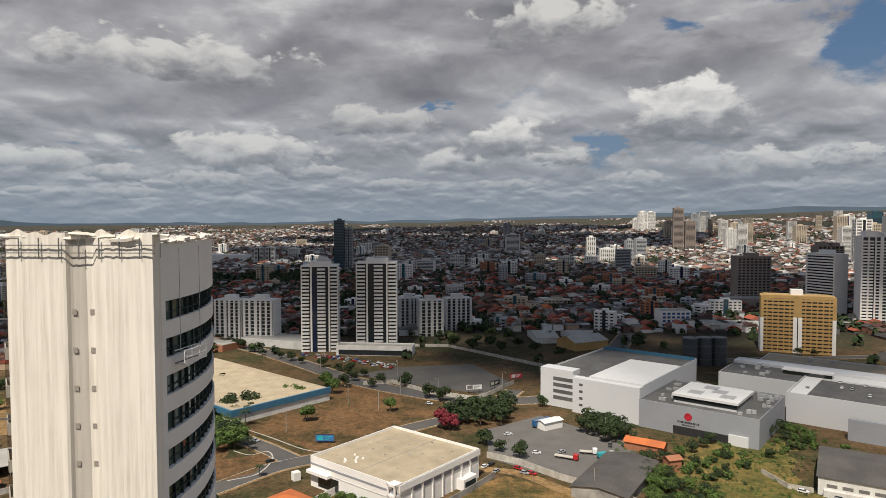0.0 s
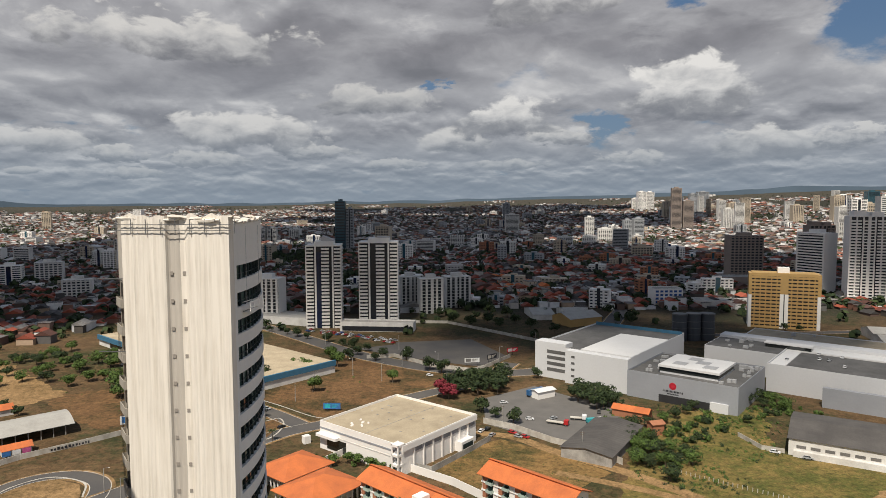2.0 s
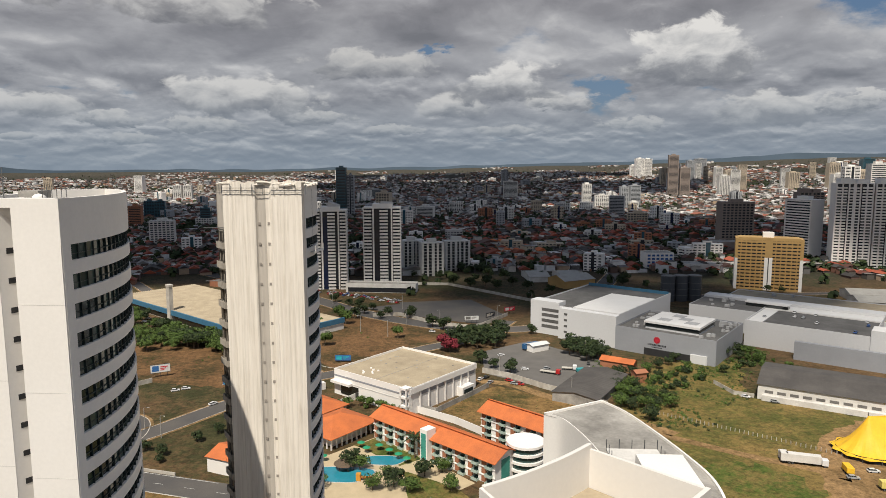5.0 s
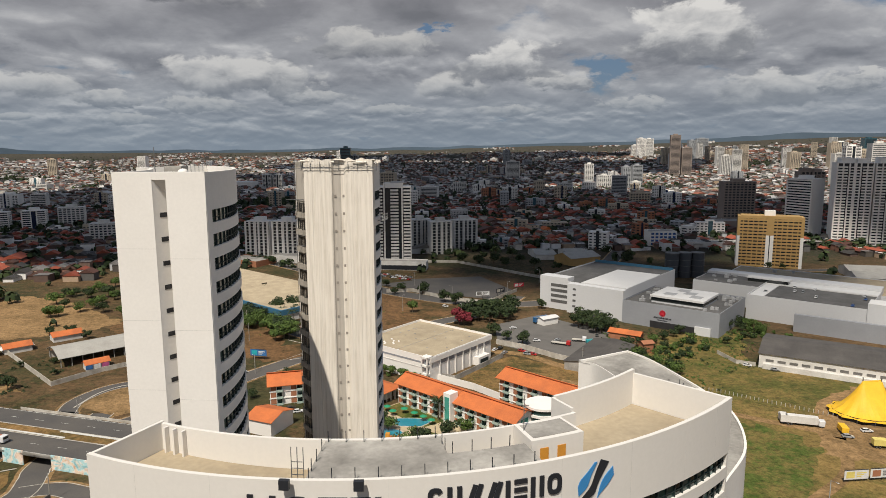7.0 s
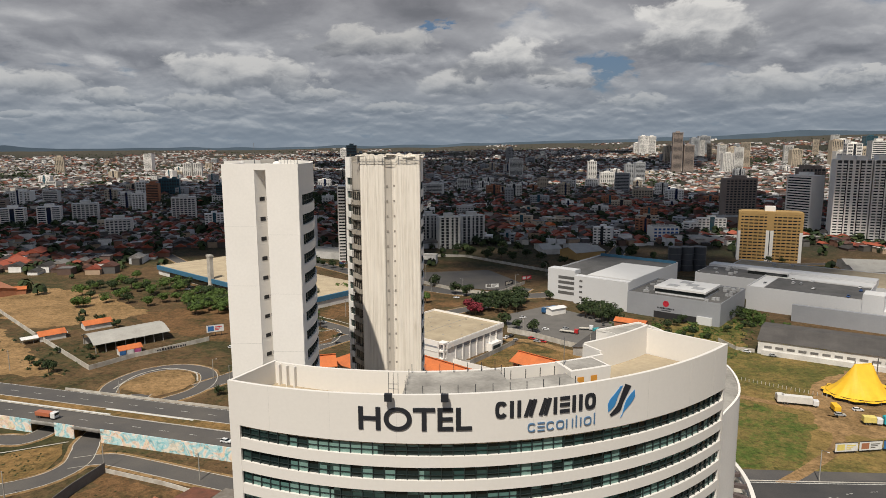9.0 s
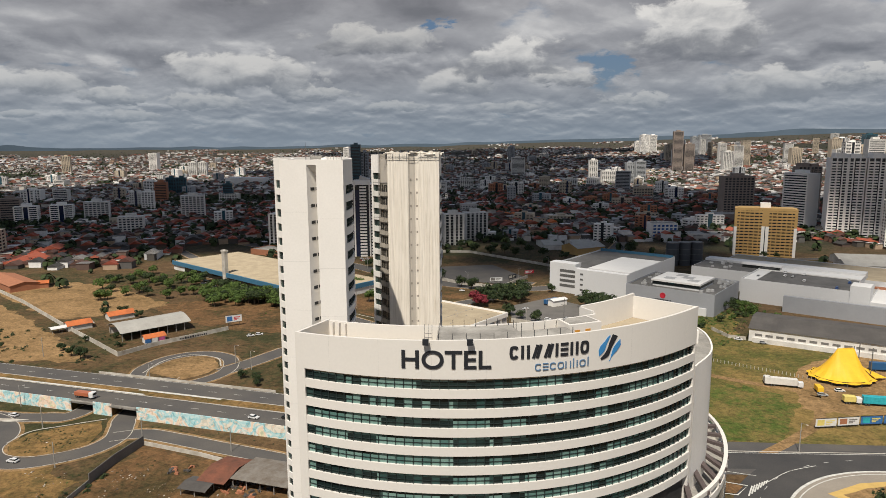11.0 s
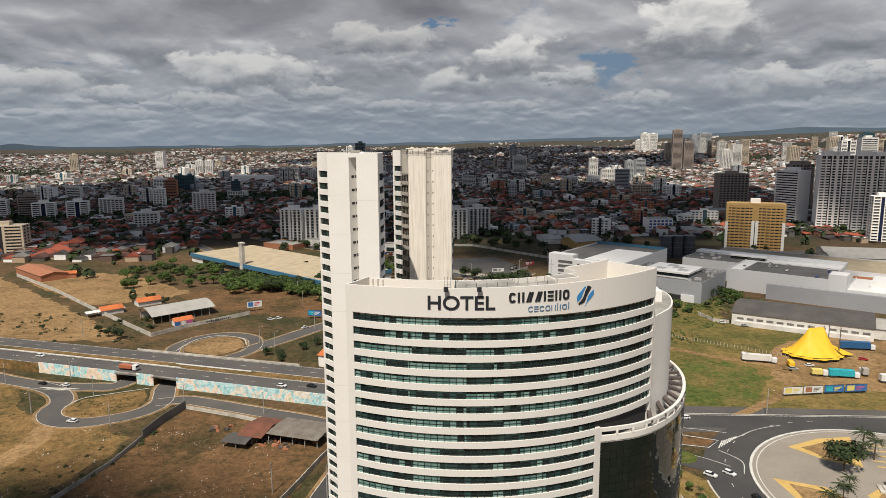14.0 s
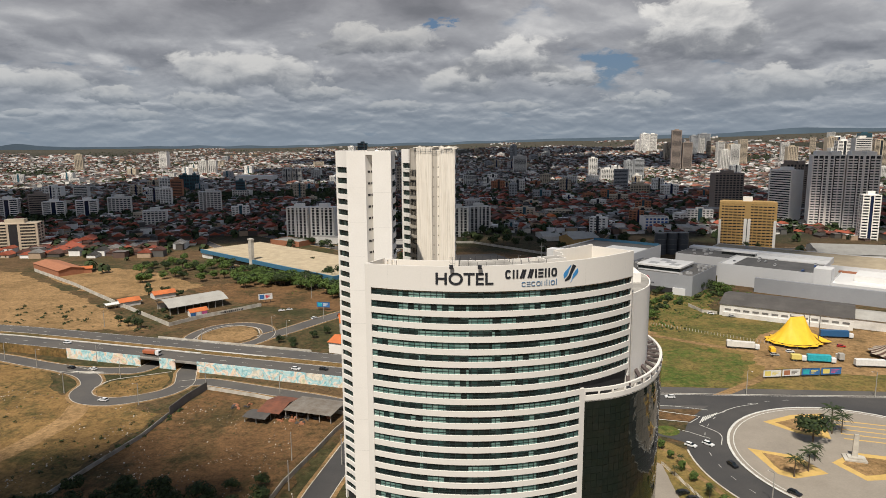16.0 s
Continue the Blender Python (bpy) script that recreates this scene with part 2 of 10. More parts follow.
def glass(name, base, rough=0.06, spec=0.9, vary=0.5, scale=0.35):
    m = bpy.data.materials.new(name)
    m.use_nodes = True
    t = m.node_tree
    p = t.nodes["Principled BSDF"]
    co = node(t, "ShaderNodeTexCoord").outputs["Object"]
    r = node(t, "ShaderNodeNewGeometry").outputs["Random Per Island"]
    o = node(t, "ShaderNodeObjectInfo").outputs["Random"]
    rr = math_node(t, "FRACT", math_node(t, "ADD", r, o))
    g = math_node(t, "MULTIPLY_ADD", rr, vary * 2, 1 - vary)
    gg = node(t, "ShaderNodeCombineColor", {0: g, 1: g, 2: g}).outputs[0]
    t.links.new(mix(t, 1.0, base, gg, "MULTIPLY"), p.inputs["Base Color"])
    n = node(t, "ShaderNodeTexNoise", {"Vector": co, "Scale": scale, "Detail": 2.0}).outputs[0]
    b = node(t, "ShaderNodeBump", {"Height": n, "Strength": 0.06, "Distance": 0.1})
    t.links.new(b.outputs[0], p.inputs["Normal"])
    p.inputs["Roughness"].default_value = rough
    p.inputs["Specular IOR Level"].default_value = spec
    return m


def land(name, soils, greens, cover=(0.44, 0.58), patch_scale=0.012, clump=0.09, gain=1.0, town=False):
    """Bare soil and grass in patches over patches: wide fields, clumps, tufts and grit."""
    m = bpy.data.materials.new(name)
    m.use_nodes = True
    t = m.node_tree
    p = t.nodes["Principled BSDF"]
    co = node(t, "ShaderNodeNewGeometry").outputs["Position"]
    a = node(t, "ShaderNodeTexNoise", {"Vector": co, "Scale": patch_scale, "Detail": 9.0, "Roughness": 0.66}).outputs[0]
    b = node(t, "ShaderNodeTexNoise", {"Vector": co, "Scale": clump, "Detail": 7.0, "Roughness": 0.72, "Distortion": 0.4}).outputs[0]
    c = node(t, "ShaderNodeTexNoise", {"Vector": co, "Scale": 1.1, "Detail": 5.0, "Roughness": 0.65}).outputs[0]
    e = node(t, "ShaderNodeTexNoise", {"Vector": co, "Scale": clump * 3.1, "Detail": 6.0, "Roughness": 0.7}).outputs[0]
    earth = mix(t, ramp(t, b, [(0.36, (0, 0, 0)), (0.64, (1, 1, 1))]), soils[0], soils[1])
    grass = mix(t, ramp(t, b, [(0.4, (0, 0, 0)), (0.62, (1, 1, 1))]), greens[0], greens[1])
    f = math_node(t, "MULTIPLY_ADD", math_node(t, "SUBTRACT", e, 0.5), 0.5, a)
    col = mix(t, ramp(t, f, [(cover[0], (0, 0, 0)), (cover[1], (1, 1, 1))]), earth, grass)
    if town:
        y = node(t, "ShaderNodeSeparateXYZ", {0: co}).outputs[1]
        far = math_node(t, "MULTIPLY", math_node(t, "SUBTRACT", y, 520.0), 1 / 160.0, clamp=True)
        rim = math_node(t, "MULTIPLY", math_node(t, "SUBTRACT", 3600.0, y), 1 / 600.0, clamp=True)
        yard = mix(t, ramp(t, e, [(0.40, (0, 0, 0)), (0.60, (1, 1, 1))]), (0.066, 0.054, 0.046), (0.024, 0.032, 0.014))
        hills = mix(t, ramp(t, b, [(0.40, (0, 0, 0)), (0.60, (1, 1, 1))]), (0.120, 0.098, 0.070), (0.050, 0.052, 0.038))
        col = mix(t, far, col, mix(t, rim, hills, yard))
    g = math_node(t, "MULTIPLY_ADD", c, 0.92 * gain, 0.32 * gain)
    tuft = node(t, "ShaderNodeTexNoise", {"Vector": co, "Scale": 0.42, "Detail": 6.0, "Roughness": 0.75, "Distortion": 0.6}).outputs[0]
    g = math_node(t, "MULTIPLY", g, ramp(t, tuft, [(0.34, (0.52, 0.52, 0.52)), (0.52, (0.98, 0.98, 0.98)), (0.70, (1.22, 1.22, 1.22))]))
    gg = node(t, "ShaderNodeCombineColor", {0: g, 1: g, 2: g}).outputs[0]
    t.links.new(mix(t, 1.0, col, gg, "MULTIPLY"), p.inputs["Base Color"])
    p.inputs["Roughness"].default_value = 0.95
    p.inputs["Specular IOR Level"].default_value = 0.2
    h = math_node(t, "ADD", c, math_node(t, "MULTIPLY", e, 2.0))
    bp = node(t, "ShaderNodeBump", {"Height": h, "Strength": 0.5, "Distance": 0.3})
    t.links.new(bp.outputs[0], p.inputs["Normal"])
    return m


M = {}
M["ground"] = land("dry_ground", ((0.20, 0.125, 0.062), (0.115, 0.07, 0.034)), ((0.085, 0.076, 0.032), (0.045, 0.05, 0.018)), town=True)
M["white"] = material("white_render", (0.82, 0.79, 0.745), 0.78, 0.07, 0.12, 2.5, 0.05, tint=(0.60, 0.57, 0.52))
M["white_old"] = material("stained_white_render", (0.70, 0.68, 0.64), 0.85, 0.2, 0.15, 2.5, 0.1, tint=(0.36, 0.34, 0.31))
M["concrete"] = material("stained_concrete", (0.40, 0.38, 0.345), 0.92, 0.33, 0.16, 2.0, 0.25, tint=(0.16, 0.15, 0.135))
# near-black colour in place of the shade inside openings and behind glazing
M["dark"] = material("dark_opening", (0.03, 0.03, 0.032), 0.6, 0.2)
M["asphalt"] = material("worn_asphalt", (0.078, 0.074, 0.072), 0.92, 0.3, 0.05, 2.2, 0.2, tint=(0.125, 0.112, 0.097))
M["asphalt_dark"] = material("dark_worn_asphalt", (0.046, 0.045, 0.046), 0.9, 0.3, 0.05, 2.2, 0.2, tint=(0.078, 0.073, 0.068))
M["asphalt_old"] = material("grey_paving", (0.15, 0.14, 0.128), 0.95, 0.2, 0.1, 2.0, 0.2, tint=(0.09, 0.085, 0.08))
M["kerb"] = material("whitewashed_kerb", (0.56, 0.53, 0.47), 0.9, 0.3, 0.25, 2.0, 0.1, tint=(0.28, 0.24, 0.19))
M["paint"] = material("road_paint", (0.66, 0.65, 0.60), 0.8, 0.25, 0.5, 5.0, 0.0)
M["yellow_paint"] = material("yellow_paint", (0.60, 0.40, 0.13), 0.85, 0.15, 0.3, 4.0, 0.05)
M["meadow"] = land("patchy_meadow_grass", ((0.33, 0.220, 0.078), (0.225, 0.162, 0.054)), ((0.162, 0.148, 0.040), (0.092, 0.102, 0.026)), (0.42, 0.60), 0.02, 0.09)
M["dirt"] = land("pale_dirt", ((0.45, 0.285, 0.135), (0.34, 0.21, 0.095)), ((0.27, 0.165, 0.072), (0.165, 0.112, 0.048)), (0.46, 0.68), 0.03, 0.10)
M["brown"] = land("reddish_brown_earth", ((0.255, 0.142, 0.064), (0.165, 0.092, 0.042)), ((0.120, 0.080, 0.034), (0.062, 0.052, 0.021)), (0.47, 0.62), 0.035, 0.11)
M["lawn"] = land("green_grass", ((0.275, 0.198, 0.068), (0.185, 0.150, 0.047)), ((0.112, 0.145, 0.031), (0.072, 0.116, 0.021)), (0.40, 0.58), 0.05, 0.12)
M["drygrass"] = land("dry_grass", ((0.36, 0.215, 0.083), (0.235, 0.145, 0.055)), ((0.155, 0.115, 0.042), (0.082, 0.074, 0.025)), (0.45, 0.62), 0.03, 0.10)
M["tile"] = material("orange_roof_tiles", (0.58, 0.165, 0.05), 0.85, 0.25, 0.15, 3.0, 0.3, tint=(0.34, 0.10, 0.04))
M["grey"] = material("grey_cladding", (0.30, 0.31, 0.33), 0.6, 0.08, 0.1, 1.0, 0.03)
M["tin"] = material("corrugated_fibre_cement", (0.17, 0.16, 0.15), 0.9, 0.25, 0.12, 2.0, 0.3, tint=(0.09, 0.085, 0.08))
M["roof_tan"] = material("tan_flat_roof", (0.43, 0.355, 0.245), 0.95, 0.25, 0.12, 1.5, 0.2, tint=(0.26, 0.21, 0.145))
M["blue"] = material("blue_fascia", (0.05, 0.16, 0.26), 0.6, 0.15)
M["glass"] = glass("green_tinted_glass", (0.018, 0.040, 0.038))
M["glass_dark"] = glass("dark_mirror_glass", (0.010, 0.014, 0.013), 0.04, 1.0, 0.3, 0.15)
M["mullion"] = material("dark_aluminium", (0.03, 0.045, 0.045), 0.5, 0.1, metal=0.3)
M["sign_dark"] = material("charcoal_letters", (0.022, 0.024, 0.03), 0.5, 0.1)
M["sign_blue"] = material("blue_letters", (0.05, 0.25, 0.55), 0.5, 0.1)
M["red"] = material("red_sign", (0.55, 0.03, 0.05), 0.5, 0.1)
M["leaf"] = palette("tree_leaves", [(0.018, 0.034, 0.008), (0.028, 0.046, 0.011), (0.014, 0.027, 0.008), (0.038, 0.056, 0.014)], 0.9, 0.35, 0.6)
M["leaf_bright"] = palette("fresh_leaves", [(0.062, 0.105, 0.017), (0.085, 0.13, 0.024), (0.045, 0.08, 0.014)], 0.9, 0.35, 0.6)
M["leaf_red"] = palette("red_blossom", [(0.20, 0.02, 0.03), (0.14, 0.015, 0.02), (0.26, 0.03, 0.05)], 0.9, 0.3, 0.6)
M["bark"] = material("bark", (0.13, 0.095, 0.065), 0.95, 0.25, 2.0, 9.0, 0.4)
M["yellow_tent"] = material("yellow_tent_canvas", (0.86, 0.50, 0.03), 0.6, 0.12, 0.3, 2.0, 0.15)
M["brick"] = material("terracotta_render", (0.38, 0.16, 0.085), 0.85, 0.15)
M["teal"] = material("teal_render", (0.06, 0.30, 0.24), 0.7, 0.1)
M["ochre"] = material("ochre_render", (0.47, 0.30, 0.115), 0.85, 0.15, 0.1)
M["house_wall"] = palette("house_walls", [(0.52, 0.48, 0.43), (0.20, 0.13, 0.10), (0.80, 0.78, 0.75), (0.11, 0.07, 0.055), (0.40, 0.29, 0.20), (0.10, 0.095, 0.09), (0.78, 0.76, 0.72), (0.24, 0.12, 0.08), (0.66, 0.66, 0.66), (0.08, 0.07, 0.06)])
M["house_roof"] = palette("house_roofs", [(0.24, 0.055, 0.030), (0.13, 0.038, 0.026), (0.33, 0.080, 0.042), (0.085, 0.036, 0.026), (0.20, 0.19, 0.18), (0.05, 0.047, 0.045), (0.30, 0.070, 0.036), (0.10, 0.05, 0.038), (0.28, 0.065, 0.036), (0.04, 0.036, 0.034)])
M["far_roof"] = palette("far_house_roofs", [(0.19, 0.075, 0.052), (0.08, 0.06, 0.055), (0.26, 0.095, 0.06), (0.36, 0.34, 0.32), (0.10, 0.095, 0.09), (0.62, 0.60, 0.57), (0.05, 0.045, 0.042), (0.17, 0.10, 0.08), (0.26, 0.23, 0.21), (0.15, 0.145, 0.14), (0.44, 0.42, 0.40)])
M["pool"] = material("pool_water", (0.03, 0.25, 0.33), 0.1, 0.1, bump=0.05, spec=0.6)
M["metal"] = material("dull_steel", (0.22, 0.22, 0.22), 0.5, 0.15, metal=0.6)

# ---- building blocks ----


def part(name, bm, mat, parent=None, label="", smooth=False):
    me = bpy.data.meshes.new(name)
    bm.normal_update()
    bm.to_mesh(me)
    bm.free()
    for k in mat if isinstance(mat, (list, tuple)) else [mat]:
        me.materials.append(M[k] if isinstance(k, str) else k)
    if smooth:
        me.polygons.foreach_set("use_smooth", [True] * len(me.polygons))
    ob = new(name, me)
    ob.parent = parent
    if label:
        ob["label"] = label
    return ob


def raw(name, verts, faces, mat, parent=None, label="", idx=None):
    me = bpy.data.meshes.new(name)
    me.from_pydata(verts, [], faces)
    for k in mat if isinstance(mat, (list, tuple)) else [mat]:
        me.materials.append(M[k])
    if idx is not None:
        me.polygons.foreach_set("material_index", idx)
    me.update()
    ob = new(name, me)
    ob.parent = parent
    if label:
        ob["label"] = label
    return ob


def thing(name, x, y, z=0.0, rz=0.0, label="", category="", group="", kind=""):
    e = new(name)
    e.matrix_world = pose(x, y, z, 0, 0, rz)
    e.empty_display_size = 1.0
    return tagged(e, label, category, group, kind)


def same(ob, parent, m, name=None):
    """Another object on the same mesh, under the same or another parent."""
    o = bpy.data.objects.new(name or ob.name.split(".")[0], ob.data)
    scene.collection.objects.link(o)
    o.parent = parent
    o.matrix_local = m
    return o


def box(bm, x0, x1, y0, y1, z0, z1, mi=0):
    v = [bm.verts.new(p) for p in ((x0, y0, z0), (x1, y0, z0), (x1, y1, z0), (x0, y1, z0), (x0, y0, z1), (x1, y0, z1), (x1, y1, z1), (x0, y1, z1))]
    for q in ((3, 2, 1, 0), (4, 5, 6, 7), (0, 1, 5, 4), (1, 2, 6, 5), (2, 3, 7, 6), (3, 0, 4, 7)):
        bm.faces.new([v[i] for i in q]).material_index = mi
    return bm


def boxes(*items):
    bm = bmesh.new()
    for b in items:
        box(bm, *b)
    return bm


def prism(bm, pts, z0, z1, mi=0):
    """An upright block over a closed outline, counter-clockwise."""
    lo = [bm.verts.new((x, y, z0)) for x, y in pts]
    hi = [bm.verts.new((x, y, z1)) for x, y in pts]
    n = len(pts)
    bm.faces.new(hi).material_index = mi
    bm.faces.new(lo[::-1]).material_index = mi
    for i in range(n):
        bm.faces.new((lo[i], lo[(i + 1) % n], hi[(i + 1) % n], hi[i])).material_index = mi
    return bm


def prisms(*items):
    bm = bmesh.new()
    for it in items:
        prism(bm, *it)
    return bm


def arc(cx, cy, r, a0, a1, n):
    return [(cx + r * math.cos(radians(a0 + (a1 - a0) * i / n)), cy + r * math.sin(radians(a0 + (a1 - a0) * i / n))) for i in range(n + 1)]


def ring(bm, c, r0, r1, a0, a1, z0, z1, n, mi=0):
    """A curved wall between two radii."""
    return prism(bm, arc(c[0], c[1], r1, a0, a1, n) + arc(c[0], c[1], r0, a1, a0, n), z0, z1, mi)


def strip(pts, width, z=0.0, closed=False):
    """A flat band that follows points, with square sides; pts may carry their own height."""
    pts = [Vector((p[0], p[1], p[2] if len(p) > 2 else z)) for p in pts]
    n = len(pts)
    verts, faces = [], []
    for i, p in enumerate(pts):
        a = pts[(i - 1) % n] if closed else pts[max(i - 1, 0)]
        b = pts[(i + 1) % n] if closed else pts[min(i + 1, n - 1)]
        d = (b - a).normalized()
        s = Vector((-d.y, d.x, 0)).normalized() * width / 2
        verts += [p + s, p - s]
    for i in range(n if closed else n - 1):
        j = (i + 1) % n
        faces.append((2 * i, 2 * i + 1, 2 * j + 1, 2 * j))
    return verts, faces


def smooth_line(pts, steps=8):
    """A Catmull-Rom line through points."""
    out = []
    P = [Vector((p[0], p[1], p[2] if len(p) > 2 else 0.0)) for p in pts]
    P = [2 * P[0] - P[1]] + P + [2 * P[-1] - P[-2]]
    for i in range(1, len(P) - 2):
        for k in range(steps):
            u = k / steps
            a, b, c, d = P[i - 1:i + 3]
            out.append(0.5 * (2 * b + (c - a) * u + (2 * a - 5 * b + 4 * c - d) * u * u + (3 * b - a - 3 * c + d) * u ** 3))
    out.append(P[-2])
    return out


def wallstrip(pts, thick, z0, z1):
    """A free-standing wall along points."""
    bm = bmesh.new()
    n = len(pts)
    L, R = [], []
    for i in range(n):
        a, b = Vector(pts[max(i - 1, 0)][:2]), Vector(pts[min(i + 1, n - 1)][:2])
        d = (b - a).normalized()
        s = Vector((-d.y, d.x)) * thick / 2
        L.append(Vector(pts[i][:2]) + s), R.append(Vector(pts[i][:2]) - s)
    prism(bm, [tuple(p) for p in R] + [tuple(p) for p in L[::-1]], z0, z1)
    return bm


# ---- ground ----


def smoothstep(a, b, v):
    v = min(max((v - a) / (b - a), 0.0), 1.0)
    return v * v * (3 - 2 * v)


def height(x, y):
    """The lie of the land: flat near by, rising to low hills far off, higher towards the east."""
    r = math.hypot(x, y)
    bearing = math.degrees(math.atan2(x, y))
    far = smoothstep(1500, 4850, r)
    rim = 92 + 62 * smoothstep(-25, 30, bearing) + 42 * smoothstep(8, 30, bearing)
    h = far * rim * 0.80
    if r > 2500:
        h += smoothstep(2500, 4500, r) * (14 * noise.noise(Vector((x / 700, y / 700, 3.0))) + 7 * noise.noise(Vector((x / 230, y / 230, 5.0))))
    return h


def build_ground():
    radii = [0, 60, 120, 200, 300, 420, 560, 720, 900, 1120, 1400, 1700, 2050, 2400, 2800, 3200, 3600, 3950, 4250, 4500, 4700, 4850, 4940]
    n = 240
    verts, faces = [(0, 0, 0)], []
    for r in radii[1:]:
        for k in range(n):
            a = 2 * math.pi * k / n
            x, y = r * math.sin(a), r * math.cos(a)
            verts.append((x, y, height(x, y)))
    for k in range(n):
        faces.append((0, 1 + (k + 1) % n, 1 + k))
    for i in range(len(radii) - 2):
        a, b = 1 + i * n, 1 + (i + 1) * n
        for k in range(n):
            j = (k + 1) % n
            faces.append((a + k, a + j, b + j, b + k))
    ob = raw("ground", verts, faces, "ground")
    ob.data.polygons.foreach_set("use_smooth", [True] * len(ob.data.polygons))
    tagged(ob, "dry brown and green open ground reaching to low hills", "ground", kind="structure")


build_ground()


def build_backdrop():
    """Hills at the end of the plain, with distance haze put into their blue colour."""
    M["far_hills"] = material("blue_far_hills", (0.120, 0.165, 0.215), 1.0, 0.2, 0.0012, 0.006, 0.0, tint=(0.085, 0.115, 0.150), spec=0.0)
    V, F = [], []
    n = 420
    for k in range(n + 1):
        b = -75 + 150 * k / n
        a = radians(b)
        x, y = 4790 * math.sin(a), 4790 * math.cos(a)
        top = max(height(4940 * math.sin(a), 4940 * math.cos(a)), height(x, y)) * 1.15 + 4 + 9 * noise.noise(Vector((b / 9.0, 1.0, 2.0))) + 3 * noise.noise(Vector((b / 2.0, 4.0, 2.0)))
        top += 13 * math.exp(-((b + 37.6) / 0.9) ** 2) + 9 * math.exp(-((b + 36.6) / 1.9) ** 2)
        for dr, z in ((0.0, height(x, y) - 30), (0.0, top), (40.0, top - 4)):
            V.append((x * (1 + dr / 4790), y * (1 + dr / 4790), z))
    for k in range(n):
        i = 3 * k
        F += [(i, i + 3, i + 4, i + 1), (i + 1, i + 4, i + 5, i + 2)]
    tagged(raw("backdrop", V, F, "far_hills"), "low hills along the horizon, tinted blue for haze", "hills", kind="structure")


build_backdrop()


def ragged(pts, amp):
    """An outline with uneven, natural edges."""
    out = []
    n = len(pts)
    for i in range(n):
        a, b = Vector(pts[i]), Vector(pts[(i + 1) % n])
        m = max(1, int((b - a).length / 2.5))
        for k in range(m):
            p = a.lerp(b, k / m)
            d = Vector((noise.noise(Vector((p.x / 7, p.y / 7, 1.0))), noise.noise(Vector((p.x / 7, p.y / 7, 6.0)))))
            e = Vector((noise.noise(Vector((p.x / 2.5, p.y / 2.5, 3.0))), noise.noise(Vector((p.x / 2.5, p.y / 2.5, 9.0)))))
            out.append(tuple(p + d * amp * 1.6 + e * amp * 0.7))
    return out


def patch(name, pts, mat, z, label, category="ground"):
    if mat in ("lawn", "drygrass", "brown", "dirt", "meadow"):
        pts = ragged(pts, 5.5 if name == "lawn" else 2.6 if name in ("scrub", "meadow", "dry_field", "dirt_field", "fairground", "dry_park", "brown_lot") else 0.35)
    n = len(pts)
    vs, _, fs, *_ = geometry.delaunay_2d_cdt([Vector(q) for q in pts], [], [list(range(n))], 1, 1e-4)
    bm = bmesh.new()
    vv = [bm.verts.new((q.x, q.y, z)) for q in vs]
    for f in fs:
        g = bm.faces.new([vv[k] for k in f])
        g.normal_update()
        if g.normal.z < 0:
            g.normal_flip()
    ob = part(name, bm, mat)
    return tagged(ob, label, category, kind="structure")


def road(name, pts, width, mat="asphalt", z=0.05, label="dark asphalt road with pale kerbs", kerb=True, steps=8, closed=False):
    line = smooth_line(pts, steps) if len(pts) > 2 else [Vector((*p, 0.0)) if len(p) == 2 else Vector(p) for p in pts]
    line = [Vector((p.x, p.y, p.z + z)) for p in line]
    v, f = strip(line, width, closed=closed)
    ob = tagged(raw(name, v, f, mat), label, "road", kind="structure")
    if kerb:
        v, f = strip([Vector((p.x, p.y, p.z - 0.012)) for p in line], width + 3.4, closed=closed)
        raw("dusty_shoulder", v, f, "dirt", ob)
        for s in (-1, 1):
            side = []
            n = len(line)
            for i, p in enumerate(line):
                d = (line[min(i + 1, n - 1)] - line[max(i - 1, 0)]).normalized()
                side.append(p + Vector((-d.y, d.x, 0)) * s * (width / 2 + 0.2))
            vv, ff = strip([(q.x, q.y, q.z + 0.12) for q in side], 0.32)
            k = raw("kerb", vv, ff, "kerb", ob)
    return ob

# ---- curved towers ----


def window_glass(name, colours, rough=0.08):
    """Panes that differ: bare dark glass, greenish glass, drawn curtains behind."""
    m = palette(name, colours, rough, 0.3, 0.5)
    m.node_tree.nodes["Principled BSDF"].inputs["Specular IOR Level"].default_value = 0.55
    return m


DARKG, TEALG, CURT = (0.012, 0.022, 0.022), (0.035, 0.085, 0.078), (0.20, 0.25, 0.22)


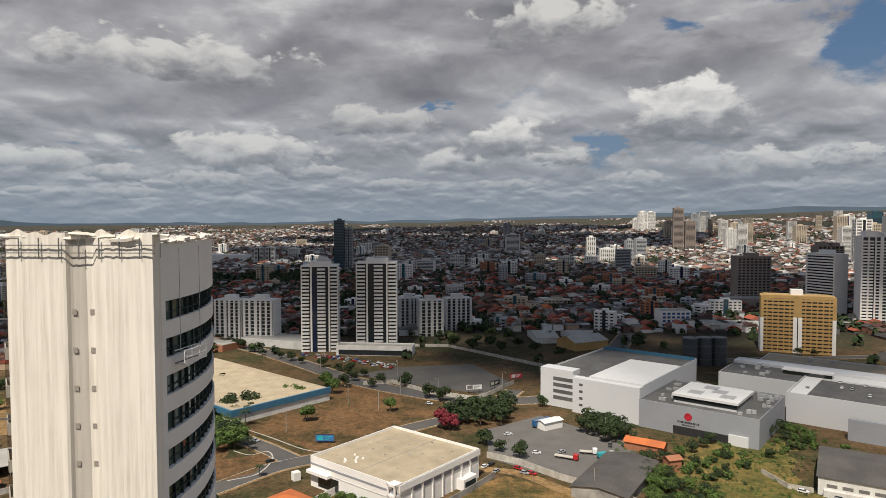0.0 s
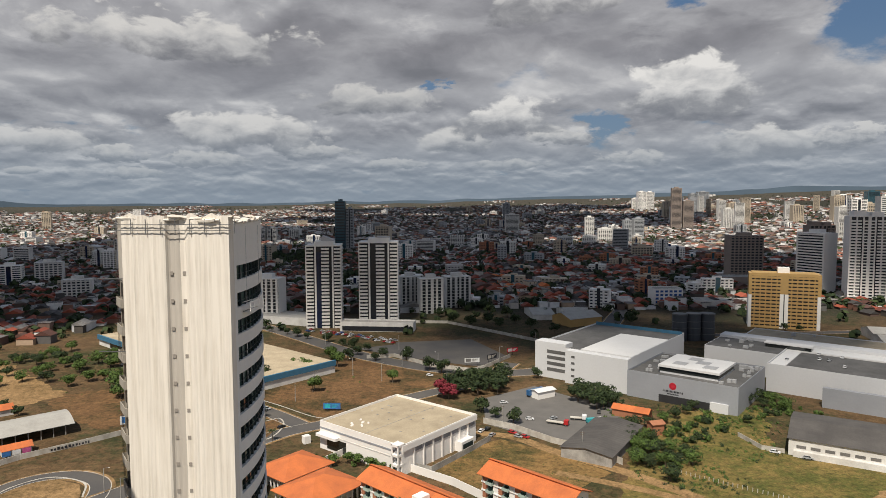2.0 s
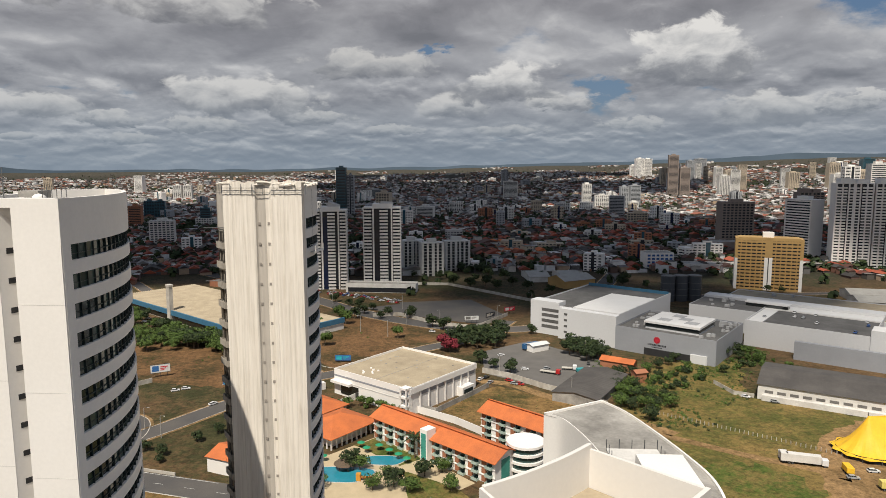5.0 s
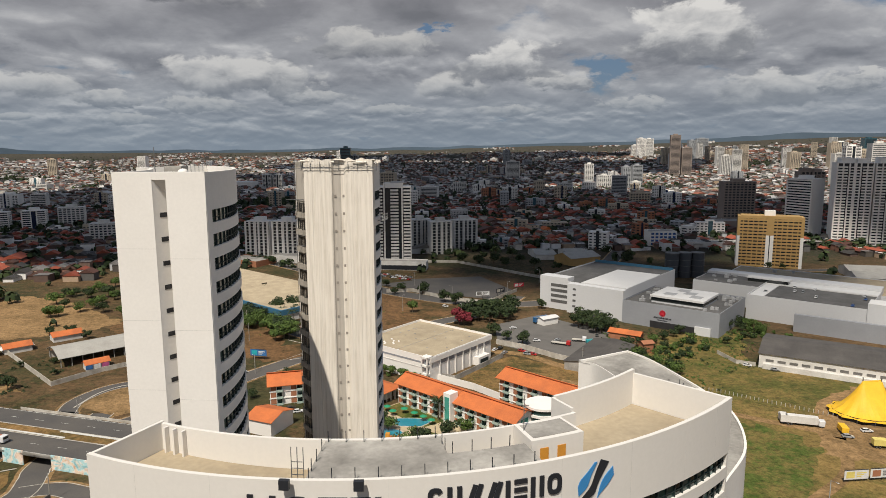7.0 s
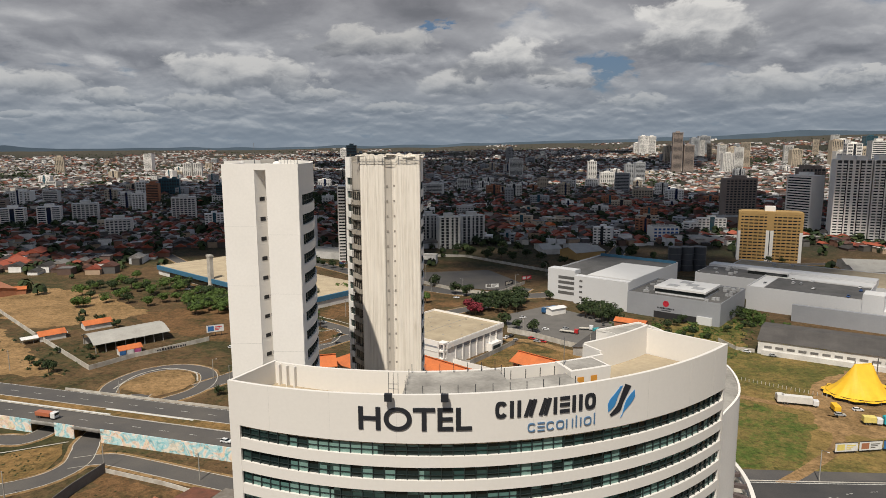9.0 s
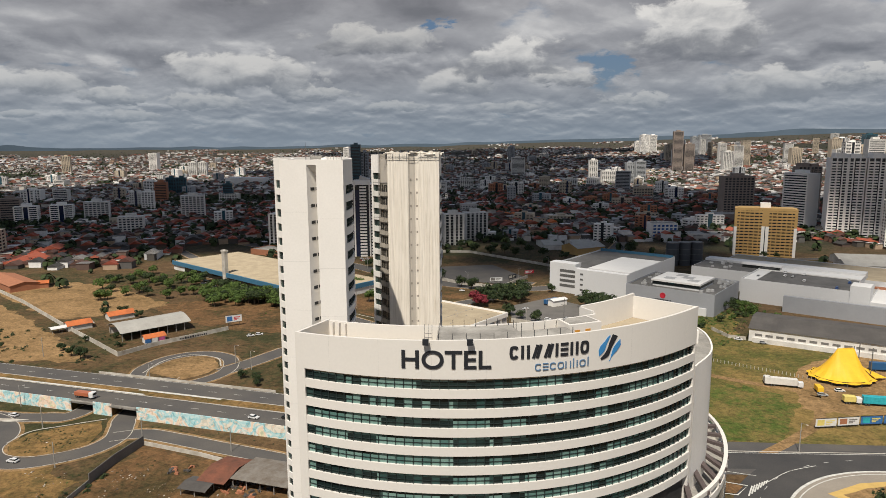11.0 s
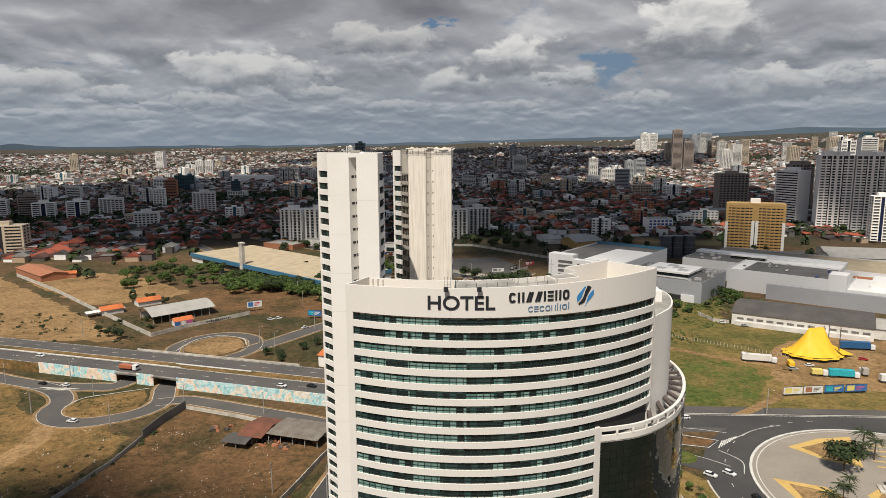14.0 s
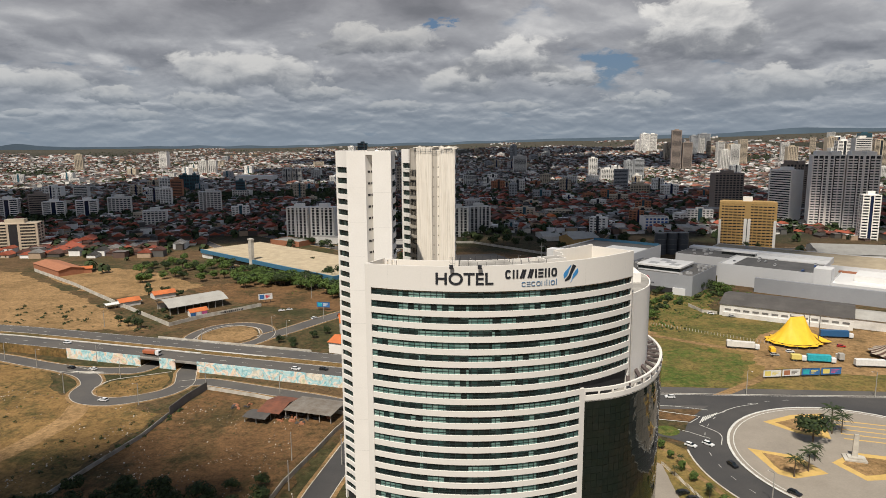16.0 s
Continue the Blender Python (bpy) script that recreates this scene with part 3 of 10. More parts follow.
def hotel_glazing():
    """Ribbon windows: dark glass, teal glass in runs where blinds are drawn, pale curtains here and there."""
    m = window_glass("hotel_window_glass", [DARKG, (0.016, 0.032, 0.031), DARKG, (0.03, 0.07, 0.065), DARKG, (0.018, 0.036, 0.034), (0.034, 0.066, 0.06), DARKG])
    t = m.node_tree
    p = t.nodes["Principled BSDF"]
    base = p.inputs["Base Color"].links[0].from_socket
    pos = node(t, "ShaderNodeNewGeometry").outputs["Position"]
    cell = node(t, "ShaderNodeMapping", {"Vector": pos, "Scale": (0.19, 0.19, 0.3425), "Location": (0, 0, 0.05)}).outputs[0]
    cell = node(t, "ShaderNodeVectorMath", {0: cell}, operation="FLOOR").outputs[0]
    pick = node(t, "ShaderNodeTexWhiteNoise", {"Vector": cell}).outputs[0]
    r = math_node(t, "FRACT", math_node(t, "ADD", node(t, "ShaderNodeNewGeometry").outputs["Random Per Island"], node(t, "ShaderNodeObjectInfo").outputs["Random"]))
    teal = mix(t, r, (0.075, 0.165, 0.15), (0.20, 0.32, 0.285))
    drawn = math_node(t, "GREATER_THAN", math_node(t, "MULTIPLY_ADD", r, 0.25, pick), 0.76)
    t.links.new(mix(t, drawn, base, teal), p.inputs["Base Color"])
    return m


M["hotel_glass"] = hotel_glazing()
M["tower_glass"] = window_glass("tower_window_glass", [DARKG, (0.02, 0.035, 0.033), (0.035, 0.058, 0.052), (0.025, 0.038, 0.036), (0.065, 0.10, 0.09)])
M["wing_glass"] = window_glass("mirror_wall_glass", [(0.010, 0.015, 0.013), (0.012, 0.017, 0.015), (0.011, 0.016, 0.013)], 0.03)


def streaked(name, base, dark, amount=0.6, across=0.9):
    """Vertical folds, runs and dirt."""
    m = bpy.data.materials.new(name)
    m.use_nodes = True
    t = m.node_tree
    p = t.nodes["Principled BSDF"]
    co = node(t, "ShaderNodeTexCoord").outputs["Object"]
    mp = node(t, "ShaderNodeMapping", {"Vector": co, "Scale": (across, across, 0.035)}).outputs[0]
    n1 = node(t, "ShaderNodeTexNoise", {"Vector": mp, "Scale": 2.2, "Detail": 6.0, "Roughness": 0.65}).outputs[0]
    n2 = node(t, "ShaderNodeTexNoise", {"Vector": co, "Scale": 0.25, "Detail": 4.0}).outputs[0]
    f = math_node(t, "MULTIPLY", ramp(t, n1, [(0.42, (0, 0, 0)), (0.72, (1, 1, 1))]), amount)
    f = math_node(t, "MULTIPLY", f, ramp(t, n2, [(0.3, (0.35, 0.35, 0.35)), (0.7, (1, 1, 1))]))
    t.links.new(mix(t, f, base, dark), p.inputs["Base Color"])
    p.inputs["Roughness"].default_value = 0.9
    b = node(t, "ShaderNodeBump", {"Height": n1, "Strength": 0.25, "Distance": 0.15})
    t.links.new(b.outputs[0], p.inputs["Normal"])
    return m


M["tarp"] = streaked("dirty_mesh_tarpaulin", (0.81, 0.75, 0.66), (0.45, 0.39, 0.31), 0.75)
M["tarp_seam"] = streaked("thin_grey_mesh_strip", (0.50, 0.455, 0.395), (0.30, 0.265, 0.225), 0.7)
M["streak"] = streaked("rain_streaked_render", (0.72, 0.70, 0.66), (0.35, 0.33, 0.30), 0.7)
M["netting"] = streaked("grey_scaffold_netting", (0.22, 0.20, 0.175), (0.11, 0.10, 0.09), 0.8)
M["netting"].node_tree.nodes["Principled BSDF"].inputs["Alpha"].default_value = 0.5
M["bay_render"] = streaked("stained_cream_render", (0.42, 0.38, 0.32), (0.20, 0.175, 0.145), 0.9)
M["bay_glass"] = material("dark_bay_windows", (0.035, 0.033, 0.03), 0.3, 0.4, 0.5)
M["slot"] = material("slot_windows_under_mesh", (0.33, 0.295, 0.255), 0.9, 0.3)
M["door"] = material("orange_door", (0.62, 0.28, 0.04), 0.6, 0.1)
M["hotel_white"] = material("hotel_white_render", (0.72, 0.69, 0.645), 0.7, 0.05, 0.12, 2.5, 0.04, tint=(0.64, 0.61, 0.565))


def panes(bm, c, r, a0, a1, z0, z1, m, gap=0.03, thick=0.05):
    """Flat panes side by side along an arc, each its own island."""
    for i in range(m):
        b0, b1 = radians(a0 + (a1 - a0) * (i + gap) / m), radians(a0 + (a1 - a0) * (i + 1 - gap) / m)
        q = [(c[0] + r * math.cos(b), c[1] + r * math.sin(b)) for b in (b0, b1)]
        w = [(c[0] + (r - thick) * math.cos(b), c[1] + (r - thick) * math.sin(b)) for b in (b0, b1)]
        prism(bm, [q[0], q[1], w[1], w[0]], z0, z1)


def curved_facade(tower, c, r, a0, a1, z_top, floors, pitch, glass_h, n, inward=False, mull=1.3, glassmat="tower_glass", start=0, wall="white", loose=0, zmin=0.0):
    """White spandrel rings with recessed ribbon windows and mullions between them."""
    s = 1 if inward else -1
    length = abs(radians(a1 - a0)) * r
    m = max(2, int(length / mull))
    for k in range(start, floors):
        zt = z_top - k * pitch
        if zt - pitch < zmin:
            break
        if k < loose:
            band = new("window_band")
            band.parent = tower
            a = radians((a1 - a0) / m)
            bm = bmesh.new()
            panes(bm, (0, 0), r + s * 0.35, -math.degrees(a) / 2, math.degrees(a) / 2, 0, glass_h, 1)
            first = part("pane", bm, glassmat, band)
            for i in range(m):
                mm = pose(c[0], c[1], zt - glass_h, 0, 0, a0 + (a1 - a0) * (i + 0.5) / m)
                if i:
                    same(first, band, mm)
                else:
                    first.matrix_local = mm
        else:
            bm = bmesh.new()
            panes(bm, c, r + s * 0.35, a0, a1, zt - glass_h, zt, m)
            band = part("window_band", bm, glassmat, tower)
            band["kind"] = "stuff"
        bm = bmesh.new()
        for i in range(m + 1):
            a = radians(a0 + (a1 - a0) * i / m)
            w = 0.05
            u, v = Vector((math.cos(a), math.sin(a))), Vector((-math.sin(a), math.cos(a)))
            p = Vector(c) + u * (r + s * 0.27)
            pts = [p - u * 0.09 - v * w, p + u * 0.09 - v * w, p + u * 0.09 + v * w, p - u * 0.09 + v * w]
            prism(bm, [tuple(q) for q in pts], zt - glass_h, zt)
        lo, hi = sorted((r + s * 0.31, r + s * 0.24))
        ring(bm, c, lo, hi, a0, a1, zt - glass_h * 0.66, zt - glass_h * 0.61, n)
        part("mullions", bm, "mullion", band)
        bm = bmesh.new()
        lo, hi = sorted((r, r + s * 0.6))
        ring(bm, c, lo, hi, a0, a1, zt - pitch, zt - glass_h, n)
        part("spandrel", bm, wall, tower)


T_TOP = 106.6
TC, TR1, TR0 = (-30.7, 4.0), 31.0, 19.6      # a tower's arc, seen from its front corner
TA0, TA1 = -7.4, 52.0


def end_tower(name, fx, fy, label, wrapped):
    """A slab bent along an arc, seen at its blind end wall, with a slot of small windows."""
    T = thing(name, fx, fy, 0, 0, label, "tower")
    c, r1, r0, top = TC, TR1, TR0, T_TOP
    # core coloured near-black for the unlit rooms behind the windows
    bm = bmesh.new()
    ring(bm, c, r0 + 0.65, r1 - 0.65, TA0 + 7.0, TA1 - 1.5, 0, top - 1.4, 24)
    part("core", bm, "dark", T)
    bm = bmesh.new()
    ring(bm, c, r0 + 0.6, r1 - 0.6, TA0 + 1.5, TA1 - 1.5, top - 1.4, top - 1.0, 24)
    part("roof_slab", bm, "concrete", T)
    x1, x0 = 0.0, -(r1 - r0)
    sl0, sl1 = x0 + 4.9, x0 + 6.6
    wallm = "white" if not wrapped else "white_old"
    part("end_wall", boxes((x0, sl0, 0, 1.5, 0, top)), wallm, T)
    part("end_wall", boxes((sl1, x1, 0, 1.5, 0, top)), wallm, T)
    part("slot_wall", prisms(([(sl0, 0.03), (sl1, 2.9), (sl1, 3.3), (sl0, 1.5)], 0, top - 0.1)), wallm, T)
    part("slot_cheek", boxes((sl1, sl1 + 0.3, 1.5, 3.3, 0, top - 0.1)), wallm, T)
    bm = bmesh.new()
    v = [bm.verts.new(p) for p in ((sl0, 0.02, top - 0.9), (sl1, 0.02, top - 0.9), (sl0, 0.02, top), (sl1, 0.02, top), (sl1, 2.9, top - 3.8), (sl1, 2.9, top), (sl0, 0.3, top))]
    for q in ((0, 1, 3, 2), (0, 4, 1), (2, 3, 5, 6)):
        bm.faces.new([v[i] for i in q])
    part("slot_hood", bm, wallm, T)
    if not wrapped:
        first = None
        for k in range(11):
            z = top - 9.3 - k * 9.0
            if first is None:
                first = part("joint", boxes((x0 + 0.02, sl0 - 0.02, -0.012, 0.0, 0, 0.05)), "white_old", T)
                first.matrix_local = pose(0, 0, z)
                other = part("joint", boxes((sl1 + 0.02, x1 - 0.02, -0.012, 0.0, 0, 0.05)), "white_old", T)
                other.matrix_local = pose(0, 0, z - 1.2)
            else:
                same(first, T, pose(0, 0, z))
                same(other, T, pose(0, 0, z - 1.2))
    first = None
    for k in range(0 if wrapped else 33):
        z = top - 5.5 - k * 3.0
        for f in (0.24, 0.62):
            m = pose(sl0 + 1.7 * f, 0.03 + 2.87 * f, z, 0, 0, 59.4)
            if first is None:
                first = part("slot_window", boxes((0, 0.95, -0.04, 0.02, 0, 0.58)), "dark", T)
                first.matrix_local = m
            else:
                same(first, T, m)
    zt = top - 4.6
    curved_facade(T, c, r1, TA0 + 2.4, TA1, zt, 33, 3.0, 1.6, 22)
    bm = bmesh.new()
    ring(bm, c, r1 - 0.6, r1, TA0 + 0.3, TA0 + 2.4, 0, zt, 3)
    part("corner_wall", bm, "white", T)
    bm = bmesh.new()
    ring(bm, c, r1 - 0.5, r1, TA0, TA1, zt, top, 22)
    part("parapet", bm, "white", T)
    curved_facade(T, c, r0, TA0 + 3, TA1, zt, 33, 3.0, 1.6, 14, inward=True, wall="white" if not wrapped else "streak")
    bm = bmesh.new()
    ring(bm, c, r0, r0 + 0.5, TA0, TA1, zt, top, 14)
    part("parapet", bm, "white", T)
    bm = bmesh.new()
    ring(bm, c, r0, r1, TA1 - 1.5, TA1, 0, top, 2)
    part("rear_wall", bm, "white", T)
    return T


tower_white = end_tower("office_tower", -41.6, 20.0, "white curved office tower with a blind end wall and ribbon windows", False)
tower_wrapped = end_tower("wrapped_tower", -26.9, 53.5, "curved tower under repair, its end wrapped in pale mesh tarpaulin", True)


def roof_kit(T):
    """Small things on the white tower's roof: mast, dish, hatch."""
    bm = bmesh.new()
    bmesh.ops.create_cone(bm, segments=8, radius1=0.08, radius2=0.03, depth=4.0, cap_ends=True, matrix=pose(-7.2, 2.5, T_TOP + 1.0))
    part("mast", bm, "metal", T)
    bm = bmesh.new()
    bmesh.ops.create_icosphere(bm, subdivisions=2, radius=0.7, matrix=pose(-4.0, 3.2, T_TOP - 0.2) @ Matrix.Diagonal((1, 1, 0.8, 1)))
    part("satellite_dome", bm, "white", T, smooth=True)
    part("roof_hatch", boxes((-6.8, -4.6, 4.0, 6.0, T_TOP - 1.0, T_TOP + 0.6)), "concrete", T)
    for i in range(6):
        part("railing_post", boxes((-3.2 + i * 0.5, -3.15 + i * 0.5, 2.5, 2.55, T_TOP - 1.0, T_TOP + 1.0)), "metal", T)


roof_kit(tower_white)


def wrap(T):
    """Hanging mesh sheets with folds over the end wall and the balcony corner, ragged along the top."""
    rnd = random.Random(5)
    x0 = -(TR1 - TR0)
    line = [(0.25, 0.5), (0.12, -0.42)]
    n = 64
    for i in range(n + 1):
        line.append((0.1 + (x0 - 0.3) * i / n, -0.45))
    for i in range(1, 9):
        line.append((x0 - 2.25 - 0.09 * i, 1.7 + 0.22 * i))
    rows = 40
    verts, faces = [], []
    for k in range(rows + 1):
        z = T_TOP + 0.9 - (T_TOP - 2.0) * k / rows
        for i, (x, y) in enumerate(line):
            s = 0.16 * noise.noise(Vector((x * 1.3, 0.0, z * 0.02))) + 0.08 * noise.noise(Vector((x * 4.0, 2.0, z * 0.03)))
            sag = 0.22 * math.sin(k * 1.57) * noise.noise(Vector((x * 0.3, 7.0, 1.0)))
            zz = z + (0.5 * noise.noise(Vector((x * 0.9, 3.0, 0.0))) if k == 0 else 0.0)
            fold = 0.42 * smoothstep(-7.0, -6.5, x) * (1 - smoothstep(-4.9, -4.3, x)) if i > 1 and i <= n + 2 else 0.0
            belly = 0.9 * smoothstep(60, 15, z) * smoothstep(-9.0, -12.4, x) * (i > n - 18)
            verts.append((x - belly * 0.7, y - abs(s) * 1.0 + sag * 0.3 + fold - belly * 0.2, zz))
    w = len(line)
    cut = 2 + n + 1
    for k in range(rows):
        for i in range(w - 1):
            if i < cut - 1:
                faces.append((k * w + i, (k + 1) * w + i, (k + 1) * w + i + 1, k * w + i + 1))
    seam = [1 if -6.75 < line[q[0] % w][0] < -5.3 and q[0] % w > 1 else 0 for q in faces]
    raw("tarpaulin", verts, faces, ["tarp", "tarp_seam"], T, "pale dirty mesh sheet hanging in folds", idx=seam)
    F2 = [(k * w + i, (k + 1) * w + i, (k + 1) * w + i + 1, k * w + i + 1) for k in range(rows) for i in range(cut, w - 1)]
    raw("side_netting", verts, F2, "netting", T, "grey net over the balcony corner")
    # small windows that show through the mesh
    first = None
    for kk in range(33):
        z = T_TOP - 5.5 - kk * 3.0
        row = min(rows, max(0, round((T_TOP + 0.9 - z) * rows / (T_TOP - 2.0))))
        for x in (-6.55, -5.15):
            yy = min(verts[row * w + i][1] for i in range(2, n + 3) if abs(line[i][0] - x - 0.18) < 0.3) - 0.03
            if first is None:
                first = part("slot_window", boxes((0, 0.36, 0, 0.03, 0, 0.42)), "slot", T)
                first.matrix_local = pose(x, yy, z)
            else:
                same(first, T, pose(x, yy, z))
    # rolled and bunched edge of the sheets along the roof
    bm = bmesh.new()
    for i in range(16):
        x = 0.2 + (x0 - 0.6) * i / 15
        l = rnd.uniform(1.2, 2.4)
        bmesh.ops.create_cube(bm, size=1.0, matrix=pose(x, -0.2 + rnd.uniform(-0.2, 0.3), T_TOP + 0.55 + rnd.uniform(-0.12, 0.16), rnd.uniform(-20, 20), rnd.uniform(-5, 5), rnd.uniform(-8, 8)) @ Matrix.Diagonal((l, rnd.uniform(0.4, 0.9), rnd.uniform(0.1, 0.22), 1)))
    bmesh.ops.subdivide_edges(bm, edges=bm.edges[:], cuts=2, use_grid_fill=True)
    for v in bm.verts:
        v.co.z += 0.14 * noise.noise(v.co * 1.7)
    part("bunched_edge", bm, "tarp", T)
    bm = bmesh.new()
    for i in range(20):
        a = radians(TA0 + 2 + i * 2.3)
        r = TR1 - 0.2
        p = (TC[0] + r * math.cos(a), TC[1] + r * math.sin(a))
        bmesh.ops.create_cube(bm, size=1.0, matrix=pose(p[0], p[1], T_TOP + 0.18 + rnd.uniform(-0.1, 0.2), rnd.uniform(-8, 8), rnd.uniform(-20, 20), math.degrees(a) + rnd.uniform(-8, 8)) @ Matrix.Diagonal((0.7, rnd.uniform(1.0, 1.8), rnd.uniform(0.1, 0.25), 1)))
    part("bunched_edge", bm, "tarp", T)
    for z in (T_TOP - 0.1, T_TOP - 0.7):
        part("scaffold_rail", boxes((x0 - 1.5, 0.4, -0.75, -0.68, z, z + 0.07)), "metal", T)
    first = None
    for i in range(9):
        x = x0 - 0.6 + i * 1.6
        if first is None:
            first = part("scaffold_post", boxes((0, 0.07, -0.75, -0.68, T_TOP - 1.0, T_TOP + 0.5)), "metal", T)
            first.matrix_local = pose(x, 0, 0)
        else:
            same(first, T, pose(x, 0, 0))
    # splayed corner bay with a window and a small balcony on every floor
    bay = new("corner_bay")
    bay.parent = T
    bay.matrix_local = pose(x0 - 0.15 - 4.0 * math.cos(radians(52)), -0.25 + 4.0 * math.sin(radians(52)), 0, 0, 0, -52)
    part("bay_wall", boxes((0, 4.0, 0.12, 0.6, 0, T_TOP + 0.4)), "bay_render", bay)
    part("bay_head", boxes((0.3, 3.6, 0.0, 0.12, T_TOP - 6.2, T_TOP - 0.6)), "tarp_seam", bay)
    first = None
    for k in range(33):
        m = pose(0, 0, T_TOP - 9.0 - 3.0 * k)
        if first is None:
            first = part("bay_window", boxes((0.35, 1.75, 0.04, 0.12, 0.95, 2.45), (2.05, 3.4, 0.04, 0.12, 0.2, 2.45)), "bay_glass", bay)
            sill = part("balcony", boxes((0.5, 3.7, -0.4, 0.12, -0.12, 0.06), (0.5, 3.7, -0.4, -0.32, 0.06, 0.85), (0.5, 0.58, -0.32, 0.12, 0.06, 0.85), (3.62, 3.7, -0.32, 0.12, 0.06, 0.85)), "bay_render", bay)
            frm = part("window_frame", boxes((1.0, 1.1, 0.0, 0.05, 0.95, 2.45), (2.7, 2.8, 0.0, 0.05, 0.2, 2.45)), "bay_render", bay)
            for o in (first, sill, frm):
                o.matrix_local = m
        else:
            same(first, bay, m), same(sill, bay, m), same(frm, bay, m)
    part("outrigger", boxes((x0 - 3.6, x0 - 0.4, 0.2, 0.3, T_TOP - 14.0, T_TOP - 13.9)), "metal", T)
    part("outrigger", boxes((x0 - 3.6, x0 - 0.4, 0.2, 0.3, T_TOP - 6.0, T_TOP - 5.9)), "metal", T)


wrap(tower_wrapped)
cradle = thing("work_cradle", -25.75, 57.1, 96.8, 82, "white suspended work platform hanging on the tower facade", "work platform")
part("floor", boxes((-1.6, 1.6, -0.45, 0.45, 0, 0.1)), "metal", cradle)
for yy in (-0.45, 0.42):
    for zz in (0.5, 1.05):
        part("rail", boxes((-1.6, 1.6, yy, yy + 0.04, zz, zz + 0.06)), "white", cradle)
for xx in (-1.6, -0.55, 0.5, 1.55):
    part("post", boxes((xx, xx + 0.05, -0.45, -0.41, 0, 1.1)), "white", cradle)
part("toe_board", boxes((-1.6, 1.6, -0.47, -0.45, 0, 0.35)), "white", cradle)
for xx in (-1.45, 1.4):
    part("cable", boxes((xx, xx + 0.03, 0, 0.03, 1.0, 9.5)), "metal", cradle)

# ---- hotel ----
HC, HR = (-23.1, 49.0), 55.4
HA0, HA1 = -113.1, -41.2
HOTEL_TOP = 82.6
hotel = thing("hotel_tower", -23.1, 49.0, 0, 0, "white curved hotel tower with green ribbon windows and rooftop sign", "hotel")
hc = (0.0, 0.0)


def falling(ob):
    """The parapets fall by most of a metre towards the west end."""
    for v in ob.data.vertices:
        if v.co.z > 80.5:
            a = math.degrees(math.atan2(v.co.y, v.co.x))
            v.co.z -= 0.9 * min(max((HA1 - a) / (HA1 - HA0), 0.0), 1.0)


